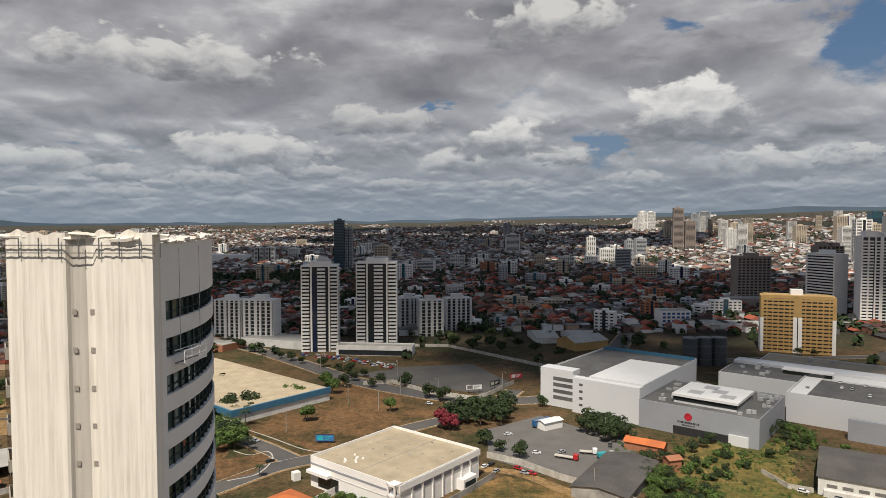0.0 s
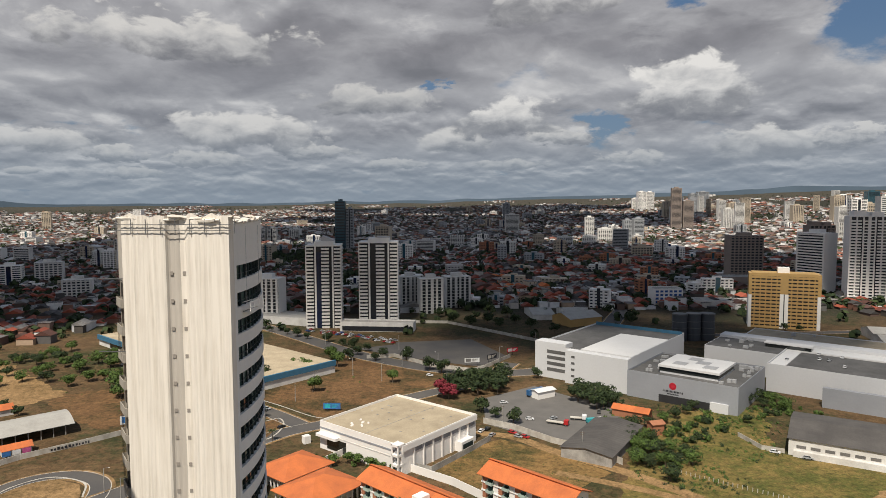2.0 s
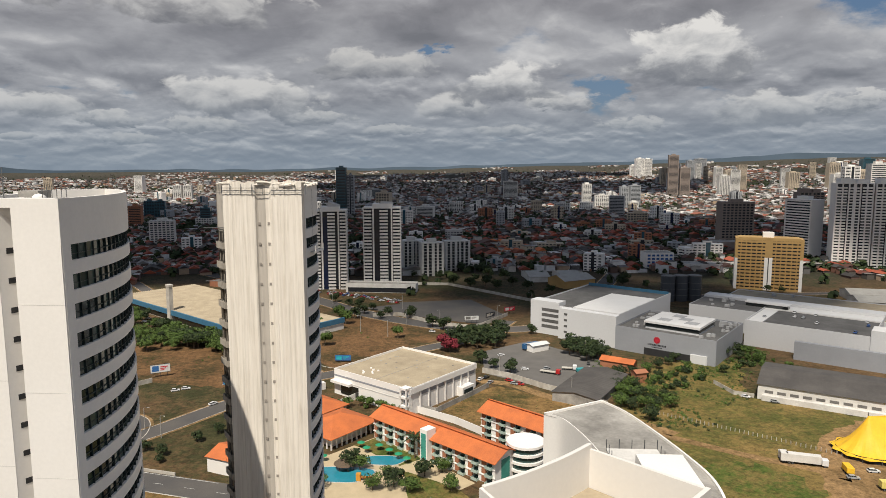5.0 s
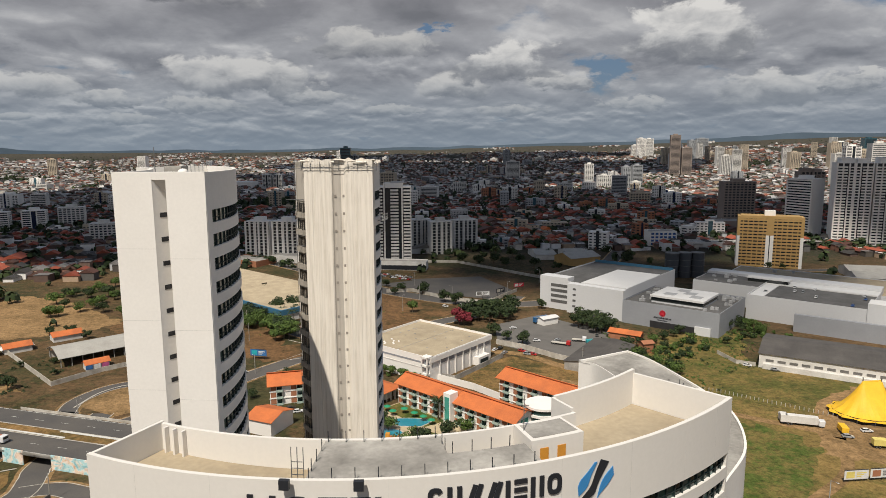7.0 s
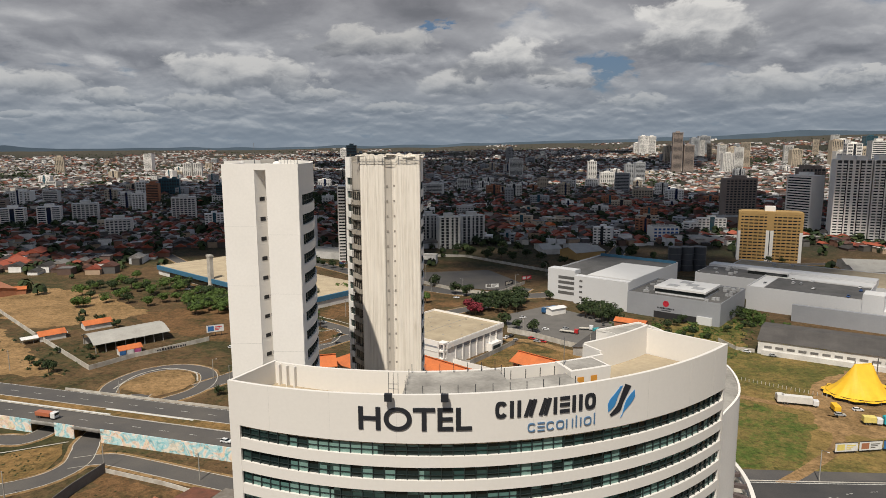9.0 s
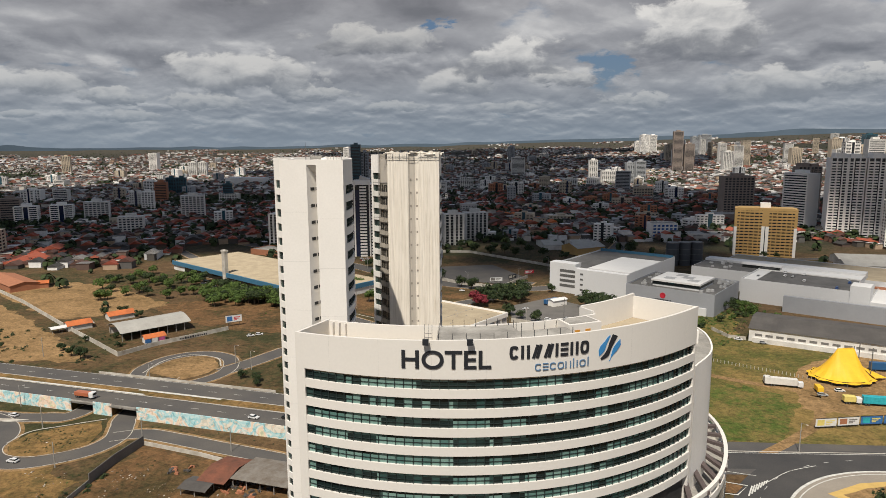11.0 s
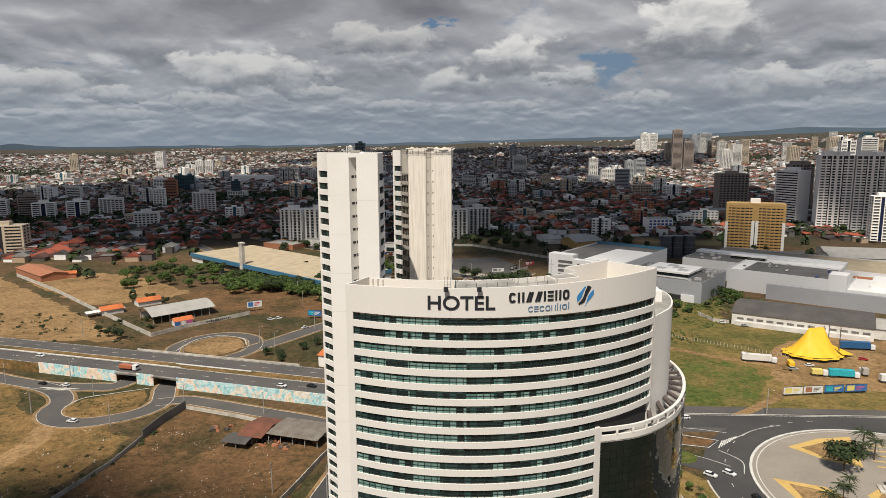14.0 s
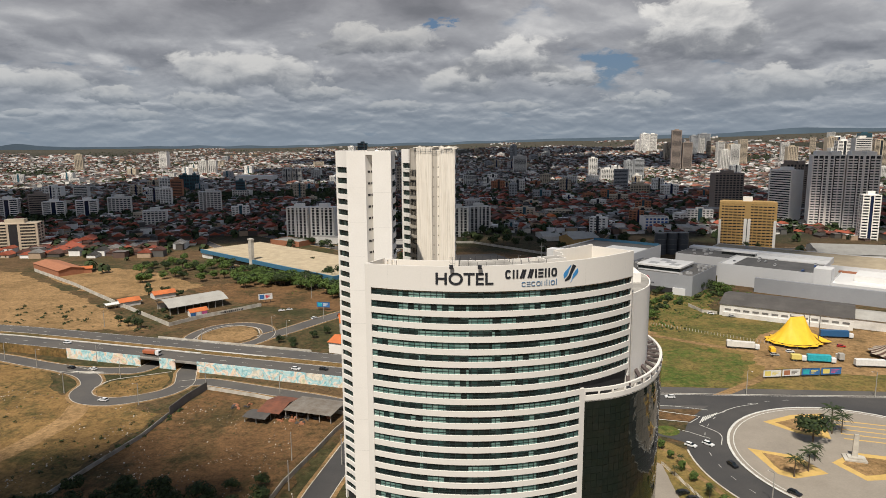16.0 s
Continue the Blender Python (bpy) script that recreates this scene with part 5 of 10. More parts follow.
def build_highway():
    xs = list(range(-900, 300, 15))
    H1 = road("highway", [(x, near_y(x) if x < 0 else near_y(0) + (x * 0.02), deck_z(x)) for x in xs], 12.4, steps=2, label="dark asphalt carriageway of a raised dual highway", kerb=False)
    H2 = road("highway", [(x, far_y(x) if x < 20 else far_y(20) - (x - 20) * 0.01, deck_z(x)) for x in xs], 12.4, steps=2, label="dark asphalt carriageway of a raised dual highway", kerb=False)
    for H, fy in ((H1, near_y), (H2, far_y)):
        for o in (-5.8, 5.8):
            v, f = strip([(x, fy(x) + o, deck_z(x) + 0.062) for x in range(-900, 20, 15)], 0.22)
            raw("edge_line", v, f, "paint", H)
        dash = None
        for x in range(-480, 0, 12):
            sl = (fy(x + 1) - fy(x))
            m = pose(x, fy(x), deck_z(x) + 0.062, 0, 0, math.degrees(math.atan(sl)))
            if dash is None:
                dash = part("lane_dash", boxes((-2.0, 2.0, -0.07, 0.07, 0, 0.006)), "paint", H)
                dash.matrix_local = m
            else:
                same(dash, H, m)
    # the bank that carries both carriageways: broken by two underpasses
    bank = thing("highway_embankment", -170, 165, 0, 0, "highway embankment with painted retaining walls and two underpasses", "embankment", kind="structure")

    def seg(x0, x1, step=12):
        V, F = [], []
        n = max(1, int((x1 - x0) / step))
        for i in range(n + 1):
            x = x0 + (x1 - x0) * i / n
            z = deck_z(x)
            yn, yf = near_y(x) - 6.6, far_y(x) + 6.6
            V += [(x + 170, yn - 165, -0.3), (x + 170, yn - 165, z), (x + 170, yf - 165, z), (x + 170, yf - 165 + z * 1.2, -0.3)]
        for i in range(n):
            a, b = 4 * i, 4 * i + 4
            F += [(a, b, b + 1, a + 1), (a + 1, b + 1, b + 2, a + 2), (a + 2, b + 2, b + 3, a + 3)]
        F += [(0, 1, 2, 3), (4 * n + 3, 4 * n + 2, 4 * n + 1, 4 * n)]
        raw("bank", V, F, "drygrass", bank)

    seg(-430, -187.5), seg(-176.5, -167.5), seg(-155.5, 40)
    for x0, x1 in ((-188.5, -175.5), (-168.5, -154.5)):
        V = []
        for x in (x0, x1):
            for y in (near_y(x) - 6.9, far_y(x) + 7.2):
                for z in (3.75, 4.48):
                    V.append((x + 170, y - 165, z))
        raw("deck_slab", V, [(0, 1, 3, 2), (4, 6, 7, 5), (0, 4, 5, 1), (2, 3, 7, 6), (1, 5, 7, 3), (0, 2, 6, 4)], "concrete", bank)
    def face(name, x0, x1, z_lo, mat, z_up=0.75, out=6.9):
        n = max(1, int((x1 - x0) / 6))
        pts = [(x0 + (x1 - x0) * i / n) for i in range(n + 1)]
        bm = bmesh.new()
        for a, b in zip(pts, pts[1:]):
            vs = []
            for x in (a, b):
                for dy in (0.0, 0.35):
                    for z in (z_lo, deck_z(x) + z_up):
                        vs.append(bm.verts.new((x + 170, near_y(x) - out + dy - 165, z)))
            for q in ((0, 4, 5, 1), (2, 3, 7, 6), (1, 5, 7, 3), (0, 1, 3, 2), (4, 6, 7, 5)):
                bm.faces.new([vs[i] for i in q])
        return part(name, bm, mat, bank)
    face("mural_wall", -232, -187.5, -0.2, "mural"), face("mural_wall", -176.5, -167.5, -0.2, "mural"), face("mural_wall", -155.5, -40, -0.2, "mural")
    face("bridge_parapet", -187.5, -176.5, 3.75, "concrete", 0.5), face("bridge_parapet", -167.5, -155.5, 3.75, "concrete", 0.5)
    # median with pale kerbs and dry grass
    V, F = strip([(x, (near_y(x) + far_y(x)) / 2, deck_z(x) + 0.12) for x in range(-900, 60, 15)], 6.0)
    med = tagged(raw("median", V, F, "drygrass"), "dry grass median with whitewashed kerbs", "median", kind="structure")
    for o in (-3.0, 3.0):
        V, F = strip([(x, (near_y(x) + far_y(x)) / 2 + o, deck_z(x) + 0.2) for x in range(-900, 60, 15)], 0.5)
        raw("kerb", V, F, "kerb", med)
    for x0, x1, o in ((-300, -150, -2.0), (-165, -120, 2.2)):
        V, F = strip([(x, (near_y(x) + far_y(x)) / 2 + o, deck_z(x) + 0.24) for x in range(x0, x1, 10)], 1.1)
        raw("whitewashed_strip", V, F, "paint", med)
    bm = wallstrip([(x, far_y(x) + 7.2) for x in range(-195, -95, 10)], 0.3, 4.0, 5.3)
    tagged(part("parapet_wall", bm, "kerb"), "low whitewashed parapet wall beside the highway", "wall", kind="structure")


build_highway()

LOOP = [(-226, 150), (-209, 142), (-198.5, 131), (-196, 119), (-189, 111.5), (-178, 109.5), (-167, 113.5), (-158, 121), (-155, 131), (-158.5, 142), (-161.5, 152), (-165, 195)]
road("slip_road", [(-430, 210), (-340, 184), (-268, 164), (-238, 153.5), (-215, 147.5), (-195, 147.5), (-183, 153), (-180, 196)], 8.0)
road("loop_road", LOOP, 8.5, z=0.058, label="looping asphalt slip road under the highway")
road("service_road", [(-157, 131), (-147, 134.5), (-137, 132.5), (-113.5, 125), (-91, 118), (-76, 112.5), (-52, 105), (-25, 98), (40, 92)], 7.6, z=0.066, label="narrow service road below the mural wall")
road("side_street", [(-60, 104), (-63.5, 85), (-67.5, 55), (-69.5, 38), (-72, 5), (-77, -60)], 8.6, mat="asphalt_dark", z=0.052, label="dark side street beside a walled lot")
road("loop_road", [(-180, 192), (-184, 207), (-178, 224), (-164, 231), (-149, 225.5), (-142, 212), (-143, 199), (-152, 186)], 7.0, label="looping slip road beyond the highway")
road("avenue", [(-143, 204), (-133, 219), (-121, 240), (-107, 262), (-92, 283), (-74, 297), (-60, 314), (-46, 333), (-28, 350), (-8, 366), (8, 392), (20, 420)], 10.5, z=0.07, label="two-way asphalt avenue with whitewashed kerbs")
road("avenue", [(-330, 560), (-230, 440), (-170, 372), (-126, 325), (-104, 307), (-88, 293)], 9.5, z=0.06, label="asphalt road bending past a dry park")
road("boulevard", [(-520, 820), (-330, 655), (-200, 548), (-142, 494), (-95, 446), (-55, 416), (-15, 398), (40, 402), (80, 470), (140, 640)], 15, z=0.075, label="wide boulevard with dark trees and walls")
road("boulevard", [(60, 500), (200, 520), (420, 560), (700, 660)], 10, z=0.05, label="road behind the shopping mall")
patch("traffic_island", [(-192, 124), (-190, 133), (-181.6, 138.7), (-169, 145.5), (-164, 137), (-162.5, 125), (-169.7, 117.5), (-178, 114), (-186, 115)], "drygrass", 0.10, "dry planted traffic island with a pale kerb", "traffic island")
patch("traffic_island", [(-179.5, 201), (-178, 217), (-169.6, 227), (-155, 223), (-148, 212), (-149, 202), (-158, 192)], "dirt", 0.10, "bare round traffic island", "traffic island")
patch("traffic_island", [(-118, 291), (-108, 296), (-102, 301), (-97.5, 292), (-99, 276), (-108, 268), (-120, 262), (-132, 285)], "brown", 0.10, "bare brown traffic island with palms", "traffic island")
patch("traffic_island", [(-220.5, 146), (-207, 142.5), (-199, 145), (-207, 145.6)], "kerb", 0.12, "pale paved splitter island", "traffic island")
for pts in ([(-193, 124), (-191, 134), (-181.6, 139.7), (-168, 147)], [(-118, 302), (-108, 297), (-101.5, 302), (-96, 292), (-97, 275), (-107, 267)], [(-140, 345), (-109, 323.5), (-82, 304), (-69, 308), (-60, 322)], [(-181, 200), (-179.5, 218), (-170, 228.2), (-154, 224), (-147, 212)]):
    V, F = strip(smooth_line(pts, 6), 0.7, 0)
    tagged(raw("kerb", [(a[0], a[1], 0.2) for a in V], F, "kerb"), "whitewashed kerb round a traffic island", "kerb", kind="structure")

patch("brown_lot", [(-144, 97), (-141, 124), (-117, 116.6), (-91.7, 106.3), (-74, 100), (-81, 40), (-88, -60), (-165, -60), (-153, 33.6)], "brown", 0.03, "bare reddish brown walled lot")
patch("dry_field", [(-158, 33), (-149, 97), (-165, 106), (-186, 104), (-205, 117), (-228, 145), (-430, 196), (-430, -60), (-170, -60)], "drygrass", 0.025, "dry grass field with rubble and scrub")
patch("dirt_field", [(-382, 366), (-351, 404), (-311, 398), (-233, 335), (-246, 316), (-272, 299), (-290, 295)], "dirt", 0.03, "pale bare dirt football field")
patch("dirt_field", [(-430, 215), (-215, 215), (-300, 290), (-415, 380), (-520, 420), (-560, 300)], "dirt", 0.024, "pale dry dirt ground with tracks")
patch("brown_lot", [(-165, 274), (-110, 268), (-128, 322), (-180, 372), (-240, 335), (-232, 318), (-200, 292)], "brown", 0.026, "bare brown open lot")
patch("dry_park", [(-138, 346), (-109, 325), (-82, 306), (-69, 310), (-58, 330), (-42, 352), (-14, 378), (-24, 390), (-60, 410), (-95, 440), (-126, 402), (-160, 376)], "brown", 0.03, "dry brown park with scattered trees")
patch("car_park", [(1, 340), (31, 366), (50, 345), (77, 330), (68, 303), (36, 273), (2, 299)], "asphalt_old", 0.04, "grey truck yard with parked lorries", "car park")
patch("empty_lot", [(-64, 474), (-66, 480), (-8, 494), (19, 437), (-2, 410), (-35, 424), (-66, 441), (-92, 458)], "asphalt", 0.045, "empty dark paved lot behind a white wall", "car park")
patch("grass_lot", [(-20, 238), (-7, 265), (9, 279), (30, 264), (52, 244), (36, 228), (16, 214)], "drygrass", 0.032, "vacant lot of dry grass between walls")
patch("meadow", [(60, 128), (330, 132), (330, 170), (200, 232), (130, 265), (125, 330), (96, 318), (60, 250), (44, 200)], "meadow", 0.02, "dry and green meadow beside the hotel")
patch("lawn", [(62, 140), (66, 175), (84, 200), (104, 194), (116, 177), (104, 155), (88, 136)], "lawn", 0.045, "patch of fresh green grass")
patch("scrub", [(62, 236), (70, 262), (92, 300), (120, 320), (150, 330), (132, 290), (112, 262), (88, 240)], "meadow", 0.036, "overgrown green scrub on waste ground")
patch("fairground", [(124, 200), (116, 170), (165, 158), (260, 165), (250, 225), (196, 236), (170, 245), (140, 226)], "dirt", 0.04, "bare trodden fairground earth")


def track(pts, w, label="pale dirt track across dry grass"):
    V, F = strip(smooth_line(pts, 8), w)
    tagged(raw("dirt_track", [(a[0], a[1], 0.055) for a in V], F, "dirt"), label, "track", kind="structure")


track([(-205, 20), (-190, 55), (-185, 75), (-184, 92), (-188, 106)], 9.0)
track([(30, 243), (60, 229), (79, 218), (102, 203), (122, 192), (140, 177)], 4.6)
track([(128, 186), (117, 160), (100, 143), (83, 129)], 4.2)
track([(-8, 287), (14, 282), (31, 266), (50, 251), (64, 239), (80, 222)], 6.0, "pale lane between white walls")
track([(-560, 330), (-430, 300), (-330, 262), (-240, 222)], 8.0)


def wall(name, pts, h, mat, label, thick=0.25, z0=0.0):
    return tagged(part(name, wallstrip(pts, thick, z0, h), mat), label, "wall", kind="structure")


wall("boundary_wall", [(-153.7, 33.6), (-150.6, 52.4), (-145.6, 76.4), (-144.8, 97.1)], 1.6, "concrete", "mossy low lot wall overgrown with scrub")
wall("dark_fence", [(-144.8, 97.1), (-144, 110.6), (-141.3, 125.5)], 3.6, "tin", "tall dark panel fence")
wall("boundary_wall", [(-141.3, 125.5), (-117, 118), (-91.7, 107.8), (-73.2, 101)], 1.5, "kerb", "low whitewashed lot wall")
wall("boundary_wall", [(-70.5, 97), (-74, 84), (-77, 68), (-82, 45), (-84, 20), (-90, -60)], 2.0, "kerb", "pale rendered wall along the side street")
wall("compound_wall", [(-407, 388), (-337, 334), (-273, 279), (-207.4, 224.6)], 2.6, "kerb", "long whitewashed compound wall")
wall("lettered_wall", [(-207.2, 224.3), (-195, 245), (-182, 258.8), (-168, 275.6)], 2.4, "kerb", "whitewashed wall painted with dark lettering")
wall("white_wall", [(1, 300), (15.3, 291.7), (31, 276), (50, 261.8), (58, 252)], 2.8, "kerb", "tall white wall round a truck yard")
wall("white_wall", [(-79, 428), (-60, 433), (-34, 409), (-6, 395), (2, 404), (20, 436)], 2.6, "kerb", "long white wall round an empty lot")
wall("white_wall", [(-70, 238), (-58.7, 257), (-37.2, 247), (-10.9, 229), (4, 214), (22, 200)], 3.2, "white", "white wall between resort and store")
wall("white_wall", [(-27, 244), (-20, 240.5), (-4, 264), (4, 277)], 2.6, "concrete", "grey wall along the vacant lot")
wall("white_wall", [(60, 470), (10, 520), (-30, 560), (-60, 560)], 2.4, "kerb", "white wall along a field")
wall("white_wall", [(130, 268), (122, 272), (118, 288)], 2.0, "kerb", "white yard wall beside the warehouse")

# dark lettering on the compound wall
T = thing("wall_lettering", -201.8, 234.0, 0, 59.5, "dark painted lettering along a white wall", "lettering")
me = glyphs("APAE", 3.0, 0.02)
ob = new("letters", me)
me.materials.clear()
me.materials.append(M["sign_dark"])
ob.parent = T
ob.matrix_local = pose(0, -0.35, 0.5, 90, 0, 0) @ Matrix.Diagonal((1.2, 0.6, 0.4, 1))
rnd = random.Random(4)
x = 6.0
for i in range(26):
    w = rnd.uniform(0.5, 1.1)
    ob = part("letter_bar", boxes((0, w, -0.02, 0.02, 0, rnd.uniform(0.8, 1.3))), "sign_dark", T)
    px = x
    # follows the bend of the wall
    if px < 14:
        ob.matrix_local = pose(px, -0.22, 0.6)
    else:
        d = px - 14
        ob.matrix_local = pose(14 + d * 0.955, -0.25 - d * 0.255, 0.6, 0, 0, -15)
    x += w + 0.5

# ---- roundabout plaza ----
PC = (116.0, 72.0)
ringroad = strip([(*p, 0.06) for p in arc(PC[0], PC[1], 53.8, 20, 320, 90)], 14.5)
tagged(raw("roundabout_road", *ringroad, "asphalt_dark"), "dark asphalt roundabout carriageway", "road", kind="structure")
road("boulevard", [(30, 123.5), (100, 124.5), (200, 126), (420, 150)], 12.0, mat="asphalt_dark", z=0.066, label="dark asphalt road behind the roundabout", kerb=False)
road("slip_road", [(30, 97), (46, 94), (62, 84), (72, 70)], 9.0, mat="asphalt_dark", z=0.07, label="asphalt lane joining the roundabout", kerb=False)
M["paving"] = material("beige_plaza_paving", (0.30, 0.262, 0.215), 0.9, 0.2, 0.08, 1.8, 0.1, tint=(0.20, 0.175, 0.145))
plaza = tagged(part("plaza", prisms((arc(PC[0], PC[1], 45.6, 0, 354, 60), 0.0, 0.22)), "paving"), "round beige paved plaza in the roundabout", "plaza", kind="structure")
for r, w in ((46.0, 0.9), (44.2, 0.35)):
    V, F = strip([(*p, 0.24) for p in arc(PC[0], PC[1], r, 0, 356, 90)], w, closed=True)
    raw("kerb", V, F, "paint", plaza)


def plaza_bed(pts, inner):
    b = patch("painted_bed_border", pts, "yellow_paint", 0.235, "yellow painted border on the plaza paving", "paving")
    patch("planting_bed", inner, "dirt", 0.245, "sandy planting bed on the plaza", "planting bed")


plaza_bed([(91.5, 102.8), (105, 109.8), (118, 112), (110, 88.5), (100.5, 92.4)], [(96, 102.2), (106, 107), (115, 108.6), (108.5, 92.5), (101, 95.3)])
plaza_bed([(76.6, 79.5), (79.3, 61.0), (83.5, 58.2), (96, 62), (91, 74.5)], [(80, 76), (81.5, 64), (84.5, 61.5), (92, 64.5), (88.5, 72.5)])
plaza_bed([(101, 70), (112, 78), (128, 74), (120, 60), (106, 58)], [(104, 69.5), (112, 75), (123, 72), (117.5, 63), (107.5, 61.5)])
for i in range(5):
    V, F = strip([(119 - i * 1.0, 106 - i * 4.2, 0.236), (139 - i * 0.6, 100.5 - i * 4.2, 0.236)], 0.9)
    tagged(raw("painted_band", V, F, "yellow_paint"), "yellow painted band on the plaza paving", "paving", kind="structure")
ob_t = thing("monument", 110.0, 73.0, 0.22, -15, "pale stone monument slab on a stepped base", "monument")
part("base", boxes((-3.5, 3.5, -2.6, 2.6, 0, 0.5)), "kerb", ob_t)
part("step", boxes((-2.2, 2.2, -1.6, 1.6, 0.5, 1.0)), "kerb", ob_t)
bm = boxes((-0.9, 0.9, -0.35, 0.35, 1.0, 9.0))
for v in bm.verts:
    if v.co.z > 5:
        v.co.x *= 0.8
part("slab", bm, "kerb", ob_t)
# splitter islands with zebra hatching
patch("splitter_island", [(30, 115), (52.7, 111.5), (67, 106.5), (63, 101.5), (50, 104), (30, 107)], "brown", 0.16, "brown earth splitter island with white edging", "traffic island")
V, F = strip([(30, 115.4, 0.17), (52.7, 112), (68.6, 106.6), (63.2, 100.8), (50, 103.5), (30, 106.6)], 0.5)
tagged(raw("kerb", [(a[0], a[1], 0.18) for a in V], F, "paint"), "white edging of a splitter island", "kerb", kind="structure")
for i in range(7):
    u = i / 6
    V, F = strip([(66.5 + u * 8.5, 100.5 + u * 8.0, 0.085), (70.0 + u * 6.5, 106.8 + u * 4.0, 0.085)], 0.45)
    tagged(raw("road_hatching", V, F, "paint"), "white hatched road marking", "road marking", kind="structure")
for pts in ([(76, 109.5), (86, 117), (97, 121.5)], [(66, 99), (71, 91), (68.5, 82)], [(40, 117.6), (60, 117), (74, 113.5)], [(40, 99), (56, 94.5), (66, 87)], [(31, 129.6), (100, 130.2), (200, 132)]):
    V, F = strip(smooth_line(pts, 8), 0.28)
    tagged(raw("road_line", [(a[0], a[1], 0.09) for a in V], F, "paint"), "white painted road line", "road marking", kind="structure")
for a in range(95, 250, 9):
    p0, p1 = arc(PC[0], PC[1], 54.0, a, a + 2.6, 1)
    V, F = strip([(*p0, 0.09), (*p1, 0.09)], 0.18)
    tagged(raw("road_dash", V, F, "paint"), "white dashed lane line", "road marking", kind="structure")
V, F = strip([(*p, 0.16) for p in arc(PC[0], PC[1], 61.2, 175, 320, 50)], 0.6)
tagged(raw("kerb", V, F, "kerb"), "pale kerb round the roundabout", "kerb", kind="structure")
V, F = strip([(30, 130.9, 0.16), (100, 131.2, 0.16), (200, 133.0, 0.16), (330, 141, 0.16)], 0.6)
tagged(raw("kerb", V, F, "kerb"), "pale kerb along the road", "kerb", kind="structure")
patch("garden_strip", [(36, 92), (46, 87.5), (52.4, 80), (58, 73), (61, 60), (65, 46), (60, 20), (48, 8), (43, 30), (43, 66), (36, 78)], "meadow", 0.042, "green garden strip beside the hotel drive")
patch("forecourt", [(43, 66), (48, 44), (50, 10), (34, -12), (10, -20), (20, 10), (33, 40), (34, 76)], "paving", 0.032, "paved beige forecourt of the hotel", "car park")
track([(42, 82), (49.6, 73.2), (51.8, 61.3), (55.3, 52.4), (59, 40)], 1.8, "pale curved garden path through grass")
patch("round_bed", arc(52, 93, 4.5, 0, 340, 14), "lawn", 0.1, "small round grass island", "traffic island")

# ---- large buildings ----


def wallbox(name, x0, y0, w, d, h, rz, mat, label, category, roof=None, parapet=0.8, cap=None):
    """A flat-roofed block with a parapet; x0, y0 its near corner."""
    T = thing(name, x0, y0, 0, rz, label, category)
    part("wall", boxes((0, w, 0, d, 0, h)), mat, T)
    part("roof", boxes((0.4, w - 0.4, 0.4, d - 0.4, h, h + 0.06)), roof or "concrete", T)
    if parapet:
        for b in ((0, w, 0, 0.35, h, h + parapet), (0, w, d - 0.35, d, h, h + parapet), (0, 0.35, 0.35, d - 0.35, h, h + parapet), (w - 0.35, w, 0.35, d - 0.35, h, h + parapet)):
            part("parapet", boxes(b), cap or mat, T)
    return T


def copies(first, parent, mats):
    for m in mats:
        same(first, parent, m)


M["mall_white"] = material("mall_white_cladding", (0.62, 0.62, 0.62), 0.6, 0.08, 0.05, 1.0, 0.02, tint=(0.52, 0.52, 0.52))
M["deck"] = material("dark_roof_deck", (0.085, 0.083, 0.08), 0.9, 0.3, 0.08, 1.0, 0.2, tint=(0.15, 0.145, 0.14))
M["white_roof"] = material("white_membrane_roof", (0.70, 0.69, 0.67), 0.6, 0.1, 0.08, 1.0, 0.02, tint=(0.55, 0.54, 0.52))
M["ac"] = material("galvanised_units", (0.42, 0.42, 0.42), 0.5, 0.2, 0.6, 3.0)
RZ = -35.5
mall = wallbox("mall_block", 33.4, 390.6, 62, 88, 19.2, RZ, "mall_white", "large white shopping mall block with a dark roof", "mall", "deck", 0.9)
part("stair_block", boxes((23, 62, -4.0, 0, 0, 19.6)), "mall_white", mall)
part("lower_roof", boxes((30, 61.5, 2, 60, 19.26, 20.2)), "white_roof", mall)
for z in (4.5, 8.2, 11.9, 15.4):
    part("louvre_band", boxes((8.5, 22, -0.14, 0.05, z, z + 2.0)), "deck", mall)
lw = part("louvre_window", boxes((27.0, 29.2, -4.14, -4.0, 0, 1.3)), "deck", mall)
lw.matrix_local = pose(0, 0, 4.2)
copies(lw, mall, [pose(0, 0, z) for z in (8.0, 11.8, 15.6)])
part("parapet_screen", boxes((0.5, 62, 84, 84.4, 19.2, 21.4)), "blue", mall, "pale blue edge screen")
part("roof_house", boxes((-0.0, 21, -0.05, 9, 19.2, 22.0)), "mall_white", mall)

mall_front = wallbox("mall_entrance", 81, 350, 58.5, 54, 13.6, RZ, "grey", "grey clad mall entrance block with a red emblem", "mall", "deck", 1.0)
# flat near-black sheet on the wall, painted shade of the recessed entrance
part("undercut", boxes((18, 45, -0.06, 0.2, 0, 4.2)), "dark", mall_front)
part("plinth", boxes((45, 54, -0.9, 0.1, 0, 5.0)), "mall_white", mall_front)
lantern = thing("roof_lantern", 81, 350, 13.66, RZ, "white roof lantern with a dark glass band and skylights", "skylight")
part("lantern_wall", boxes((15, 46, 9, 38, 0, 1.2)), "mall_white", lantern)
part("glass_band", boxes((14.8, 46.2, 8.8, 38.2, 1.2, 3.4)), "glass_dark", lantern)
part("lantern_roof", boxes((14.2, 46.8, 8.2, 38.8, 3.4, 4.6)), "white_roof", lantern)
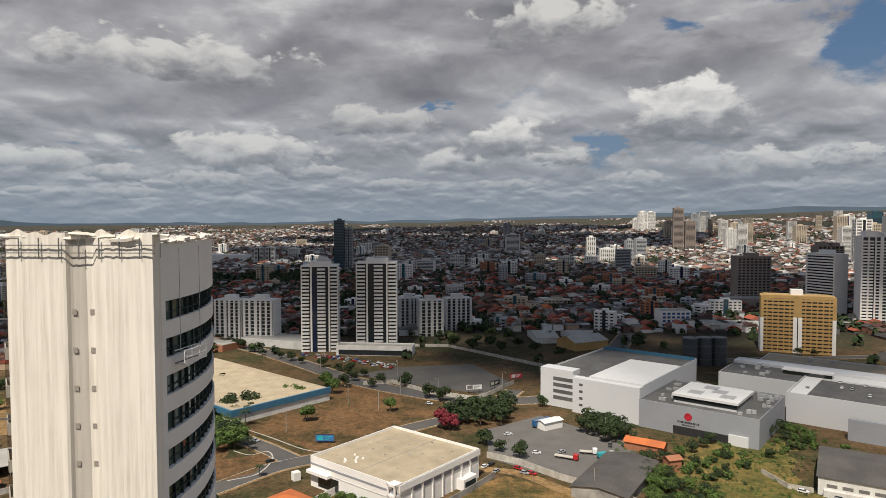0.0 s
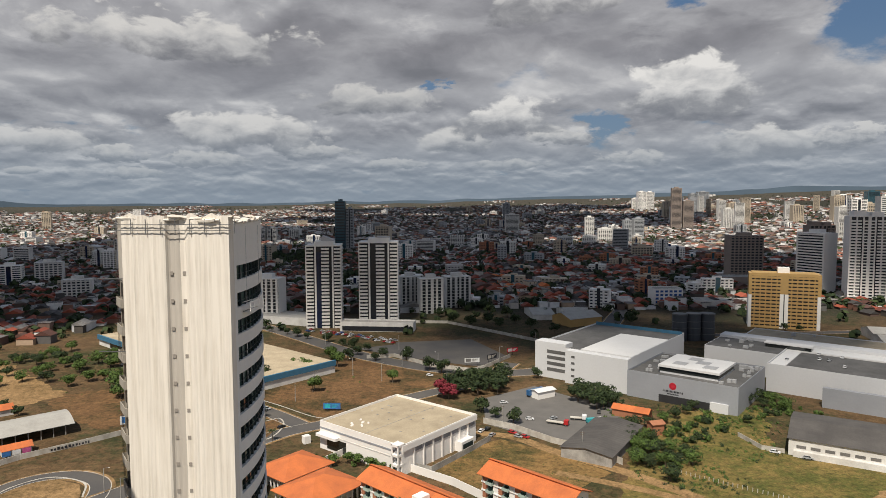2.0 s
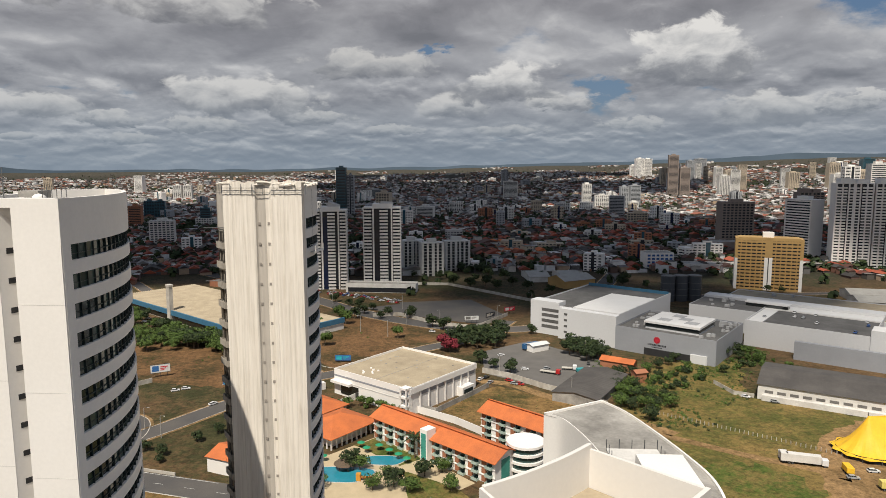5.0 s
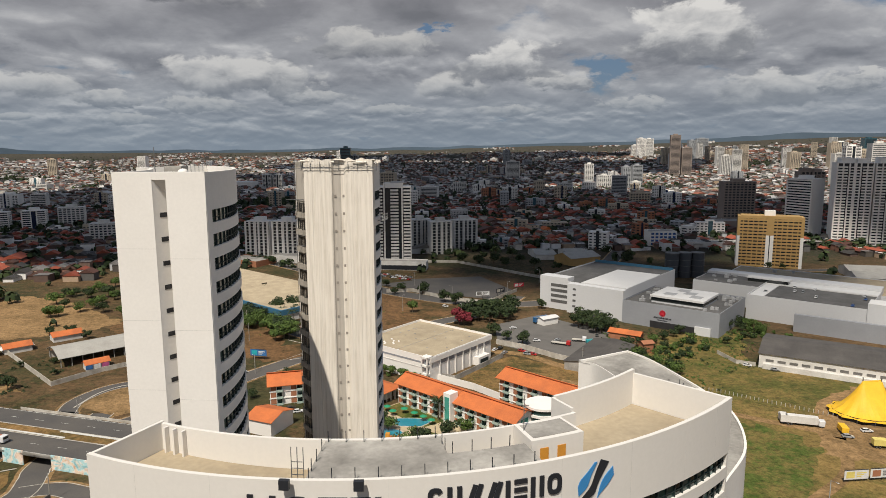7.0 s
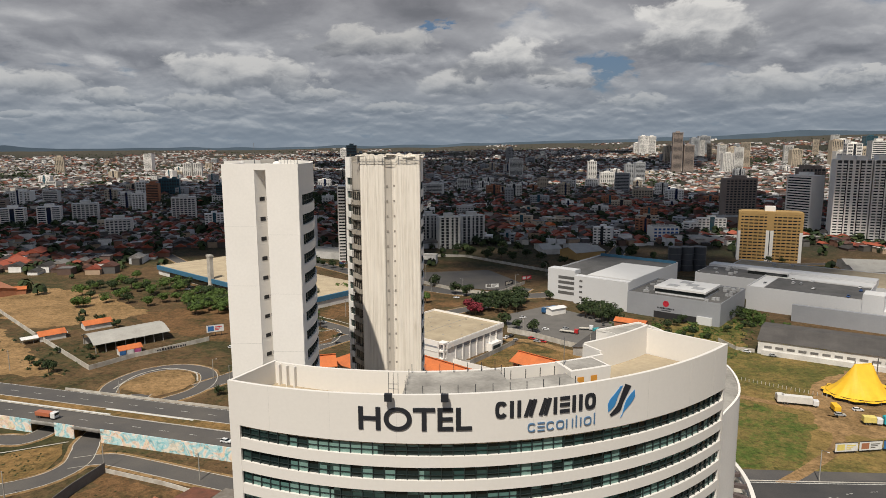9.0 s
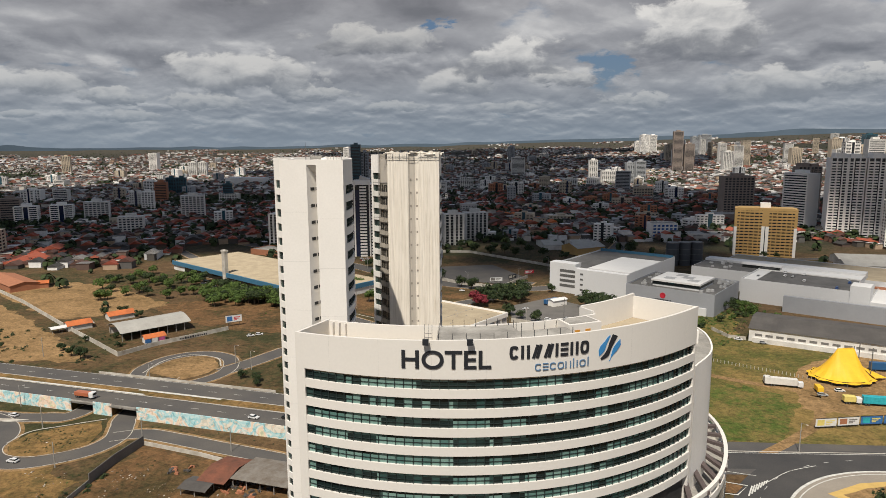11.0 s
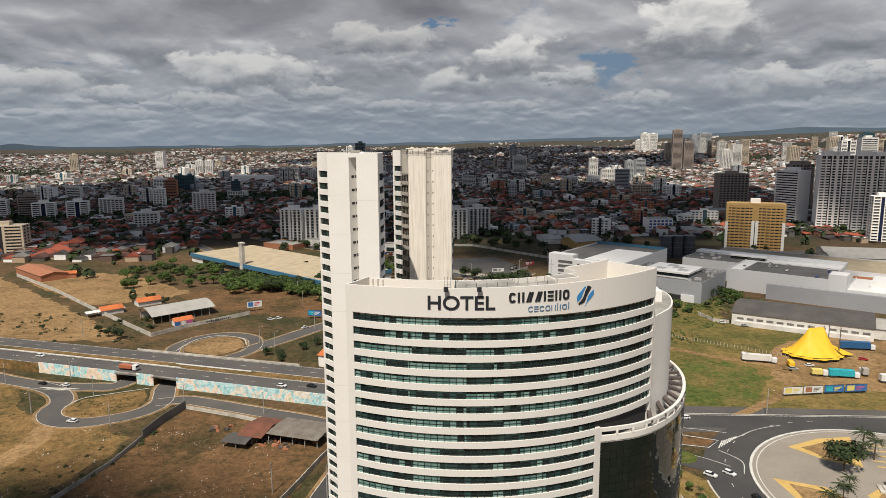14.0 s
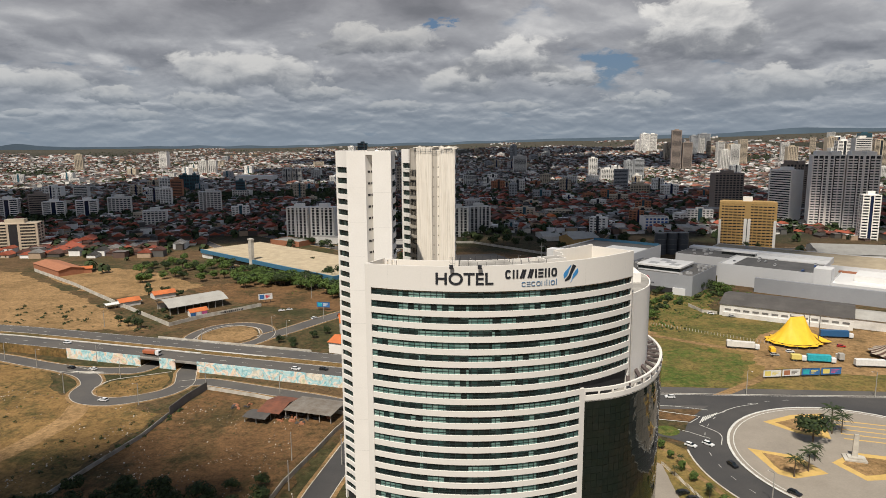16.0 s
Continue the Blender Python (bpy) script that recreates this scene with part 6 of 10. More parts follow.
for u, v in ((20, 14), (30, 22), (24, 28), (36, 14)):
    part("skylight", boxes((u, u + 7, v, v + 7, 4.6, 4.75)), "ac", lantern)
M["silo"] = material("dark_grey_steel", (0.075, 0.082, 0.09), 0.5, 0.15, 0.1)
emb = thing("mall_sign", 81, 350, 0, RZ, "round red emblem with dark lettering on a grey wall", "sign")
for k in range(12):
    a = radians(30 * k)
    bm = bmesh.new()
    bmesh.ops.create_cone(bm, segments=14, radius1=0.62, radius2=0.62, depth=0.1, cap_ends=True, matrix=pose(25.5 + 1.35 * math.cos(a), -0.1, 9.6 + 1.35 * math.sin(a), 90))
    part("petal", bm, "red", emb)
bm = bmesh.new()
bmesh.ops.create_cone(bm, segments=20, radius1=1.2, radius2=1.2, depth=0.08, cap_ends=True, matrix=pose(25.5, -0.08, 9.6, 90))
part("disc", bm, "red", emb)
rnd = random.Random(11)
x = 20.2
while x < 31.0:
    w = rnd.choice((0.55, 0.6, 0.7, 0.3))
    part("letter_bar", boxes((x, x + w, -0.1, 0.0, 6.1, 7.1)), "sign_dark", emb)
    x += w + 0.22
x = 22.6
while x < 28.6:
    part("letter_bar", boxes((x, x + 0.38, -0.1, 0.0, 4.9, 5.5)), "sign_dark", emb)
    x += 0.52
mall_wing = wallbox("mall_wing", 162, 363, 66, 62, 14.6, RZ - 0.5, "mall_white", "long white mall wing with a dark rooftop car park", "mall", "deck", 1.3)
part("side_step", boxes((-44, 0, 30, 74, 0, 15.2)), "mall_white", mall_wing)
part("white_roof", boxes((-43.5, -0.5, 30.5, 73.5, 15.2, 15.3)), "deck", mall_wing)
part("white_ramp", boxes((-44, 66, 62, 74, 0, 17.0)), "mall_white", mall_wing)
part("roof_walkway", boxes((0.5, 65.5, 47, 61.5, 14.66, 15.4)), "white_roof", mall_wing)
part("roof_walkway", boxes((0.5, 9, 0.5, 47, 14.66, 15.1)), "white_roof", mall_wing)
part("roof_glass_box", boxes((-12, 14, 48, 54, 15.3, 17.6)), "glass_dark", mall_wing)
part("roof_glass_cap", boxes((-12.6, 14.6, 47.4, 54.6, 17.6, 18.4)), "white_roof", mall_wing)
stair = wallbox("mall_stair_tower", 214.5, 324, 11, 14, 19.5, RZ, "mall_white", "plain white stair tower on the mall", "mall", "white_roof", 0)
hall = wallbox("mall_hall", 168, 432, 150, 62, 12.5, RZ, "mall_white", "wide mall hall with a tan flat roof", "mall", "roof_tan", 0.6)
low = wallbox("mall_annex", 224, 320, 120, 62, 9.2, RZ, "mall_white", "low white mall annex with membrane roof", "mall", "white_roof", 0.8)
part("roof_block", boxes((12, 46, 20, 44, 9.2, 13.5)), "white_roof", low)
part("roof_block", boxes((52, 88, 12, 40, 9.2, 12.0)), "mall_white", low)
part("rusty_edge", boxes((-2, 60, 50, 54, 9.2, 10.4)), "brick", low)
screen = wallbox("grey_screen_wall", 178, 333, 125, 3, 10.5, -34, "grey", "long plain grey screen wall", "wall", "grey", 0)
for i, (x, y) in enumerate(((150, 497), (161, 499), (172, 500))):
    S = thing("water_silo", x + 3, y, 0, 20 * i, "dark grey cylindrical storage silo", "silo", "silos behind the mall")
    bm = bmesh.new()
    bmesh.ops.create_cone(bm, segments=24, radius1=5.6, radius2=5.6, depth=21, cap_ends=True, matrix=pose(0, 0, 10.5))
    part("tank", bm, "silo", S, smooth=False)
    for z in (5, 10, 15, 20.6):
        bm = bmesh.new()
        bmesh.ops.create_cone(bm, segments=24, radius1=5.72, radius2=5.72, depth=0.3, cap_ends=True, matrix=pose(0, 0, z))
        part("hoop", bm, "metal", S)


def clutter(parent, x0, x1, y0, y1, z, n, seed, name="roof_unit"):
    rnd = random.Random(seed)
    for i in range(n):
        x, y = rnd.uniform(x0, x1), rnd.uniform(y0, y1)
        w, d, h = rnd.uniform(1.2, 3.2), rnd.uniform(1.0, 2.2), rnd.uniform(0.8, 2.0)
        bm = boxes((x, x + w, y, y + d, z, z + h), (x + 0.2, x + w - 0.2, y + 0.2, y + d - 0.2, z + h, z + h + 0.15))
        part(name, bm, "ac", parent)


clutter(mall_front, 3, 14, 6, 50, 13.66, 12, 1), clutter(mall_front, 47, 56, 4, 50, 13.66, 14, 2), clutter(mall_front, 12, 48, 40, 52, 13.66, 14, 3)
clutter(mall_wing, -40, -2, 32, 60, 15.3, 10, 4), clutter(hall, 5, 40, 20, 58, 12.56, 8, 5), clutter(low, 5, 110, 4, 58, 9.26, 14, 6)

# store with tan roof
store = wallbox("store_building", -31.5, 236.2, 49.7, 48.8, 11.4, 54.3, "white", "white store with a stained tan flat roof", "store", "roof_tan", 1.1, "white")
for k in range(7):
    u = 7.0 + k * 6.0
    part("pilaster", boxes((u, u + 0.7, -0.45, 0.0, 0, 11.4)), "white", store)
    part("high_window", boxes((u + 0.9, u + 5.6, -0.06, 0.02, 7.8, 9.6)), "grey", store)
part("side_fascia", boxes((0, 49.7, -0.7, -0.45, 9.9, 12.4)), "white", store)
part("front_band", boxes((-0.12, 0.0, 0, 48.8, 9.0, 9.8)), "grey", store)
part("front_band", boxes((-0.12, 0.0, 0, 48.8, 6.6, 7.0)), "white_old", store)
part("entrance_glass", boxes((-0.15, 0.05, 32, 44, 1.0, 6.0)), "glass_dark", store)
part("entrance_canopy", boxes((-2.5, 0.0, 36, 48.8, 6.2, 7.4)), "white", store)
turret = thing("stair_turret", -32.6, 234.6, 0, 54.3, "white open stair turret on the store corner", "stair tower")
for b in ((0, 0.6, 0, 0.6, 0, 13), (3.4, 4, 0, 0.6, 0, 13), (0, 0.6, 3.4, 4, 0, 13), (3.4, 4, 3.4, 4, 0, 13)):
    part("post", boxes(b), "white", turret)
for z in (0, 4, 8, 12):
    part("floor_slab", boxes((0, 4, 0, 4, z, z + 0.9)), "white", turret)
part("core", boxes((1.2, 2.8, 1.2, 2.8, 0, 12)), "grey", turret)
rnd = random.Random(3)
for i in range(9):
    bm = bmesh.new()
    bmesh.ops.create_cone(bm, segments=10, radius1=0.55, radius2=0.4, depth=0.5, cap_ends=True, matrix=pose(6 + 0.9 * i + rnd.uniform(-1, 1), 34 + rnd.uniform(-4, 4), 11.7))
    part("roof_vent", bm, "white", store)
for i in range(16):
    u, v = rnd.uniform(8, 46), rnd.uniform(4, 44)
    part("roof_stain_pad", boxes((u, u + 0.9, v, v + 0.7, 11.46, 11.6)), "concrete", store)
part("roof_joint", boxes((0.5, 49.2, 23, 23.25, 11.46, 11.54)), "concrete", store)
yard = wallbox("store_annex", -8.5, 262, 9, 8, 4.0, 54.3, "white", "small white annex with shuttered windows", "annex", "white_roof", 0.4)
part("shutter", boxes((1, 8, -0.08, 0.02, 0.8, 3.2)), "mullion", yard)
kiosk = wallbox("gate_kiosk", -79, 268, 3, 3, 3.4, 40, "white", "small white gate kiosk", "kiosk", "white_roof", 0)


def gable(name, x0, y0, w, d, eave, ridge, rz, wallmat, roofmat, label, category, along="x", over=0.6, posts=False):
    """A hall with a pitched roof; the ridge runs along its length."""
    T = thing(name, x0, y0, 0, rz, label, category)
    if posts:
        for i in range(int(w / 5) + 1):
            for v in (0.2, d - 0.4):
                part("post", boxes((i * 5, i * 5 + 0.25, v, v + 0.25, 0, eave)), "concrete", T)
    else:
        part("wall", boxes((0, w, 0, d, 0, eave)), wallmat, T)
        for u in (0.0, w - 0.25):
            bm = bmesh.new()
            a = [bm.verts.new((u, y, z)) for y, z in ((0, eave), (d, eave), (d / 2, ridge - 0.1))]
            b = [bm.verts.new((u + 0.25, y, z)) for y, z in ((0, eave), (d, eave), (d / 2, ridge - 0.1))]
            bm.faces.new(a), bm.faces.new(b[::-1])
            for i in range(3):
                bm.faces.new((a[i], b[i], b[(i + 1) % 3], a[(i + 1) % 3]))
            part("gable_wall", bm, wallmat, T)
    k = (ridge - eave) / (d / 2)
    for s in (0, 1):
        bm = bmesh.new()
        y0_, y1_ = (-over, d / 2) if s == 0 else (d + over, d / 2)
        z0_ = eave - k * over
        n = max(2, int(w / 1.1))
        V = []
        for i in range(n + 1):
            u = -over + (w + 2 * over) * i / n
            dz = 0.07 if i % 2 else 0.0
            V.append([bm.verts.new((u, y0_, z0_ + dz)), bm.verts.new((u, y1_, ridge + dz)), bm.verts.new((u, y0_, z0_ - 0.12 + dz)), bm.verts.new((u, y1_, ridge - 0.12 + dz))])
        for i in range(n):
            a, b = V[i], V[i + 1]
            bm.faces.new((a[0], b[0], b[1], a[1])), bm.faces.new((a[2], a[3], b[3], b[2]))
            bm.faces.new((a[0], a[2], b[2], b[0]))
        for q in (V[0], V[-1]):
            bm.faces.new((q[0], q[1], q[3], q[2]))
        part("roof_slope", bm, roofmat, T)
    return T


M["tin_dark"] = material("dark_weathered_sheet_roof", (0.070, 0.064, 0.060), 0.9, 0.25, 0.1, 1.5, 0.2, tint=(0.12, 0.11, 0.10))
M["rust"] = material("rusty_red_sheet_roof", (0.20, 0.075, 0.045), 0.9, 0.3, 0.3, 1.5, 0.2, tint=(0.09, 0.045, 0.03))
M["tin_mid"] = material("rusty_grey_sheet_roof", (0.21, 0.19, 0.165), 0.9, 0.3, 0.3, 1.5, 0.2, tint=(0.12, 0.09, 0.065))
M["tin_pale"] = material("pale_sheet_roof", (0.40, 0.385, 0.35), 0.8, 0.2, 0.15, 1.5, 0.15, tint=(0.26, 0.245, 0.22))
ware = gable("warehouse", 131, 267, 72, 40, 7.4, 10.2, -28, "white_old", "tin_dark", "old white warehouse with a dark sheet roof", "warehouse")
for k in range(13):
    part("shutter_opening", boxes((3 + k * 5.3, 6.6 + k * 5.3, -0.08, 0.05, 3.4, 4.7)), "tin", ware)
part("lean_to", boxes((2, 70, -1.8, 0, 0, 2.6)), "white_old", ware)
gable("warehouse", 197, 240, 32, 26, 6.0, 8.0, -28, "white_old", "tin_pale", "small warehouse with a pale sheet roof", "warehouse")
gable("yard_shed", 52.9, 248.6, 44, 22, 4.6, 6.2, 61, "concrete", "tin_dark", "long dark-roofed yard shed", "shed")
gable("brick_hut", 79, 286, 6, 5, 5.5, 6.5, 20, "brick", "brick", "small unplastered pink brick hut", "hut")
gable("loading_shed", 31, 339, 12, 6, 4.2, 5.0, 35, "white", "white_roof", "small white loading shed", "shed")
gable("red_roof_shed", 66, 315, 18, 7, 4.0, 5.6, -30, "brick", "tile", "low shed with a red tile roof", "shed")
for x, y in ((47, 578), (78, 580)):
    gable("white_shed", x, y, 20, 40, 5, 8, 8, "white_old", "tin_pale", "white shed with a rounded pale roof", "shed")
gable("yellow_hall", 76, 545, 34, 26, 7, 11, 30, "ochre", "tin_pale", "yellow hall with a grey pitched roof", "hall")
gable("sheet_hall", 300, 500, 130, 26, 6, 9, -10, "white_old", "tin_pale", "long hall with pale corrugated roofs", "hall")
gable("sheet_hall", 290, 470, 110, 24, 6, 9, -10, "white_old", "tin_pale", "long hall with pale corrugated roofs", "hall")

# blue-fronted store, its roof in shallow folds
blue = thing("blue_store", -291, 462, 0, -38, "wide low store with blue fascia and tan folded roof", "store")
part("wall", boxes((0, 200, 1.0, 66, 0, 7.2)), "white_old", blue)
part("fascia", boxes((-0.5, 200.5, -0.2, 1.0, 4.6, 8.0)), "blue", blue)
part("fascia", boxes((199.3, 200.6, 1.0, 66.5, 4.6, 8.0)), "blue", blue)
part("shop_glass", boxes((20, 190, 0.85, 1.02, 0.4, 4.2)), "glass_dark", blue)
bm = bmesh.new()
n = 34
for i in range(n):
    y0_, y1_ = 1.0 + 65.0 * i / n, 1.0 + 65.0 * (i + 1) / n
    v = [bm.verts.new(p) for p in ((0, y0_, 7.4), (200, y0_, 7.4), (200, (y0_ + y1_) / 2, 7.75), (0, (y0_ + y1_) / 2, 7.75), (200, y1_, 7.4), (0, y1_, 7.4))]
    bm.faces.new((v[0], v[1], v[2], v[3])), bm.faces.new((v[3], v[2], v[4], v[5]))
part("folded_roof", bm, "roof_tan", blue)["kind"] = "stuff"
py = thing("sign_pylon", -222, 409, 0, -38, "pale concrete sign pylon with a flat top", "pylon")
part("shaft", boxes((-2.2, 2.2, -1.4, 1.4, 0, 25)), "kerb", py)
part("head", boxes((-2.7, 2.7, -1.7, 1.7, 25, 26.4)), "kerb", py)

# charity compound beside the highway
hallr = thing("vaulted_hall", -218.6, 249.3, 0, 46, "open sports hall with a pale vaulted sheet roof", "hall")
bm = bmesh.new()
prev = None
for i in range(13):
    u = i / 12
    y = -1 + 25 * u
    z = 5.0 + 3.2 * math.sin(math.pi * u)
    cur = [bm.verts.new((-1, y, z)), bm.verts.new((39, y, z)), bm.verts.new((-1, y, z - 0.15)), bm.verts.new((39, y, z - 0.15))]
    if prev:
        bm.faces.new((prev[0], prev[1], cur[1], cur[0])), bm.faces.new((prev[2], cur[2], cur[3], prev[3]))
        bm.faces.new((prev[0], cur[0], cur[2], prev[2])), bm.faces.new((prev[1], prev[3], cur[3], cur[1]))
    prev = cur
part("vault_roof", bm, "tin_pale", hallr)
pst = part("post", boxes((0, 0.35, 0, 0.35, 0, 5.0)), "concrete", hallr)
copies(pst, hallr, [pose(x, y, 0) for x in range(5, 39, 5) for y in (0, 22.6)] + [pose(0, 22.6, 0)])
part("back_wall", boxes((0, 38, 22.9, 23.2, 0, 3.6)), "white_old", hallr)
gable("red_roof_house", -262, 268, 13, 9, 3.4, 5.2, 46, "white_old", "tile", "small house with an orange tile roof", "house")
gable("red_roof_house", -250, 291, 15, 9, 3.4, 5.2, 46, "white_old", "tile", "small house with an orange tile roof", "house")
gable("white_canopy", -268, 262, 22, 6, 3.0, 3.6, 46, "white", "white_roof", "long white canopy roof", "canopy", posts=True)
gable("red_roof_house", -203.5, 246, 11, 5, 3.2, 4.8, 46, "white_old", "tile", "small red-roofed kiosk covered in posters", "kiosk")
M["poster_blue"] = material("blue_poster", (0.05, 0.17, 0.42), 0.6, 0.3, 0.8)
M["poster_teal"] = material("teal_poster", (0.03, 0.42, 0.50), 0.6, 0.3, 0.8)
M["poster_pink"] = material("pink_poster", (0.55, 0.12, 0.30), 0.6, 0.3, 0.8)
M["poster_white"] = material("white_poster", (0.72, 0.72, 0.70), 0.6, 0.15, 0.8)
M["poster_yellow"] = material("yellow_poster", (0.72, 0.60, 0.18), 0.6, 0.15, 0.8)
for i, k in enumerate(("poster_blue", "poster_white", "poster_pink")):
    P = thing("poster_board", -203.3 + 2.6 * i, 245.4 + 2.7 * i, 0, 46, "printed poster board on a kiosk wall", "poster")
    part("board", boxes((0, 3.2, -0.1, 0, 0.5, 2.6)), k, P)
red = gable("brick_hall", -417, 401, 58, 20, 5.0, 7.0, -37, "brick", "brick", "long low red hall beside a dirt field", "hall")
gable("brick_hall", -376, 372, 26, 10, 4.0, 5.4, 30, "brick", "tile", "low red annex beside a field", "hall")
gable("white_villa", -99, 180, 12, 14, 6.0, 8.0, -20, "white", "tile", "two-storey white villa with a red tile roof", "house")

# sheds in the brown lot
gable("lot_shed", -107.5, 96, 9, 16, 3.2, 4.6, -12, "tin", "rust", "small shed with a rusty red roof", "shed", posts=True)
gable("lot_shed", -112, 92, 9, 7, 2.6, 3.2, -12, "tin", "tin_dark", "dark lean-to shed in the lot", "shed", posts=True)
gable("lot_shed", -97, 97, 20, 14, 3.6, 4.0, -14, "tin", "tin_mid", "open shed with a grey sheet roof", "shed", posts=True)
rnd = random.Random(21)
for i in range(26):
    x, y = rnd.uniform(-100, -78), rnd.uniform(90, 100)
    if i > 18:
        x, y = rnd.uniform(-124, -116), rnd.uniform(104, 110)
    S = thing("scrap_pile", x, y, 0, rnd.uniform(0, 180), "rusty scrap metal heap on bare earth", "scrap", "scrap in the lot")
    for k in range(4):
        bm = bmesh.new()
        bmesh.ops.create_cube(bm, size=1.0, matrix=pose(rnd.uniform(-0.8, 0.8), rnd.uniform(-0.8, 0.8), 0.25, rnd.uniform(-20, 20), rnd.uniform(-20, 20), rnd.uniform(0, 180)) @ Matrix.Diagonal((rnd.uniform(0.5, 2.0), rnd.uniform(0.2, 0.8), rnd.uniform(0.3, 0.9), 1)))
        part("scrap_piece", bm, "brick" if i % 2 else "tin_dark", S)

# ---- resort ----
M["sand"] = material("pale_pool_paving", (0.52, 0.42, 0.27), 0.9, 0.15, 0.2)
patch("pool_terrace", [(-74, 196), (-58, 196), (-42, 214), (-18, 192), (-2, 176), (-20, 158), (-70, 158)], "sand", 0.045, "pale paved pool terrace of the resort", "terrace")
patch("resort_lawn", [(-50, 205), (-42, 213), (-22, 194), (-30, 188)], "lawn", 0.06, "small green resort lawn")
patch("resort_lawn", [(-28, 184), (-8, 172), (0, 160), (-24, 160)], "lawn", 0.06, "small green resort lawn")


def blob(cx, cy, rx, ry, n=22, seed=0):
    return [(cx + rx * (1 + 0.16 * math.sin(3 * a + seed)) * math.cos(a), cy + ry * (1 + 0.16 * math.cos(2 * a + seed)) * math.sin(a)) for a in [2 * math.pi * i / n for i in range(n)]]


for cx, cy, rx, ry in ((-36, 192, 7.5, 4.5), (-50, 180, 11, 7)):
    P = thing("swimming_pool", cx, cy, 0, 0, "curved turquoise swimming pool with a pale edge", "pool")
    part("edge", prisms((blob(0, 0, rx + 0.6, ry + 0.6), 0.04, 0.16)), "kerb", P)
    part("water", prisms((blob(0, 0, rx, ry), 0.05, 0.18)), "pool", P)


def hip_roof(T, x0, x1, y0, y1, z, h, over=1.0, mat="tile", name="roof"):
    x0, x1, y0, y1 = x0 - over, x1 + over, y0 - over, y1 + over
    bm = bmesh.new()
    m = min(x1 - x0, y1 - y0) / 2
    if x1 - x0 > y1 - y0:
        r0, r1 = (x0 + m, (y0 + y1) / 2), (x1 - m, (y0 + y1) / 2)
    else:
        r0, r1 = ((x0 + x1) / 2, y0 + m), ((x0 + x1) / 2, y1 - m)
    c = [bm.verts.new(p) for p in ((x0, y0, z), (x1, y0, z), (x1, y1, z), (x0, y1, z))]
    l = [bm.verts.new((v.co.x, v.co.y, z - 0.25)) for v in c]
    a, b = bm.verts.new((*r0, z + h)), bm.verts.new((*r1, z + h))
    if x1 - x0 > y1 - y0:
        for q in ((c[0], c[1], b, a), (c[1], c[2], b), (c[2], c[3], a, b), (c[3], c[0], a)):
            bm.faces.new(q)
    else:
        for q in ((c[0], c[1], a), (c[1], c[2], b, a), (c[2], c[3], b), (c[3], c[0], a, b)):
            bm.faces.new(q)
    bm.faces.new(l[::-1])
    for i in range(4):
        bm.faces.new((l[i], l[(i + 1) % 4], c[(i + 1) % 4], c[i]))
    return part(name, bm, mat, T)


def pavilion(x, y, w, d, rz):
    T = thing("resort_pavilion", x, y, 0, rz, "arcaded white resort pavilion with an orange tile roof", "pavilion")
    part("core", boxes((2.5, w - 2.5, 2.5, d - 2.5, 0, 4.8)), "white", T)
    cols = part("column", boxes((0, 0.5, 0, 0.5, 0, 4.6)), "white", T)
    copies(cols, T, [pose(i * w / 9, 0, 0) for i in range(1, 10)] + [pose(0, i * d / 8, 0) for i in range(1, 9)] + [pose(w - 0.5, i * d / 8, 0) for i in range(1, 9)])
    part("beam", boxes((0, w, 0, 0.5, 4.2, 5.0), (0, 0.5, 0.5, d, 4.2, 5.0), (w - 0.5, w, 0.5, d, 4.2, 5.0), (0, w, d - 0.5, d, 4.2, 5.0)), "white", T)
    hip_roof(T, 0, w, 0, d, 5.0, 4.0, 1.4)
    return T


pavilion(-58, 199.5, 24, 20, 54)
pavilion(-73, 219, 22, 18, 54)


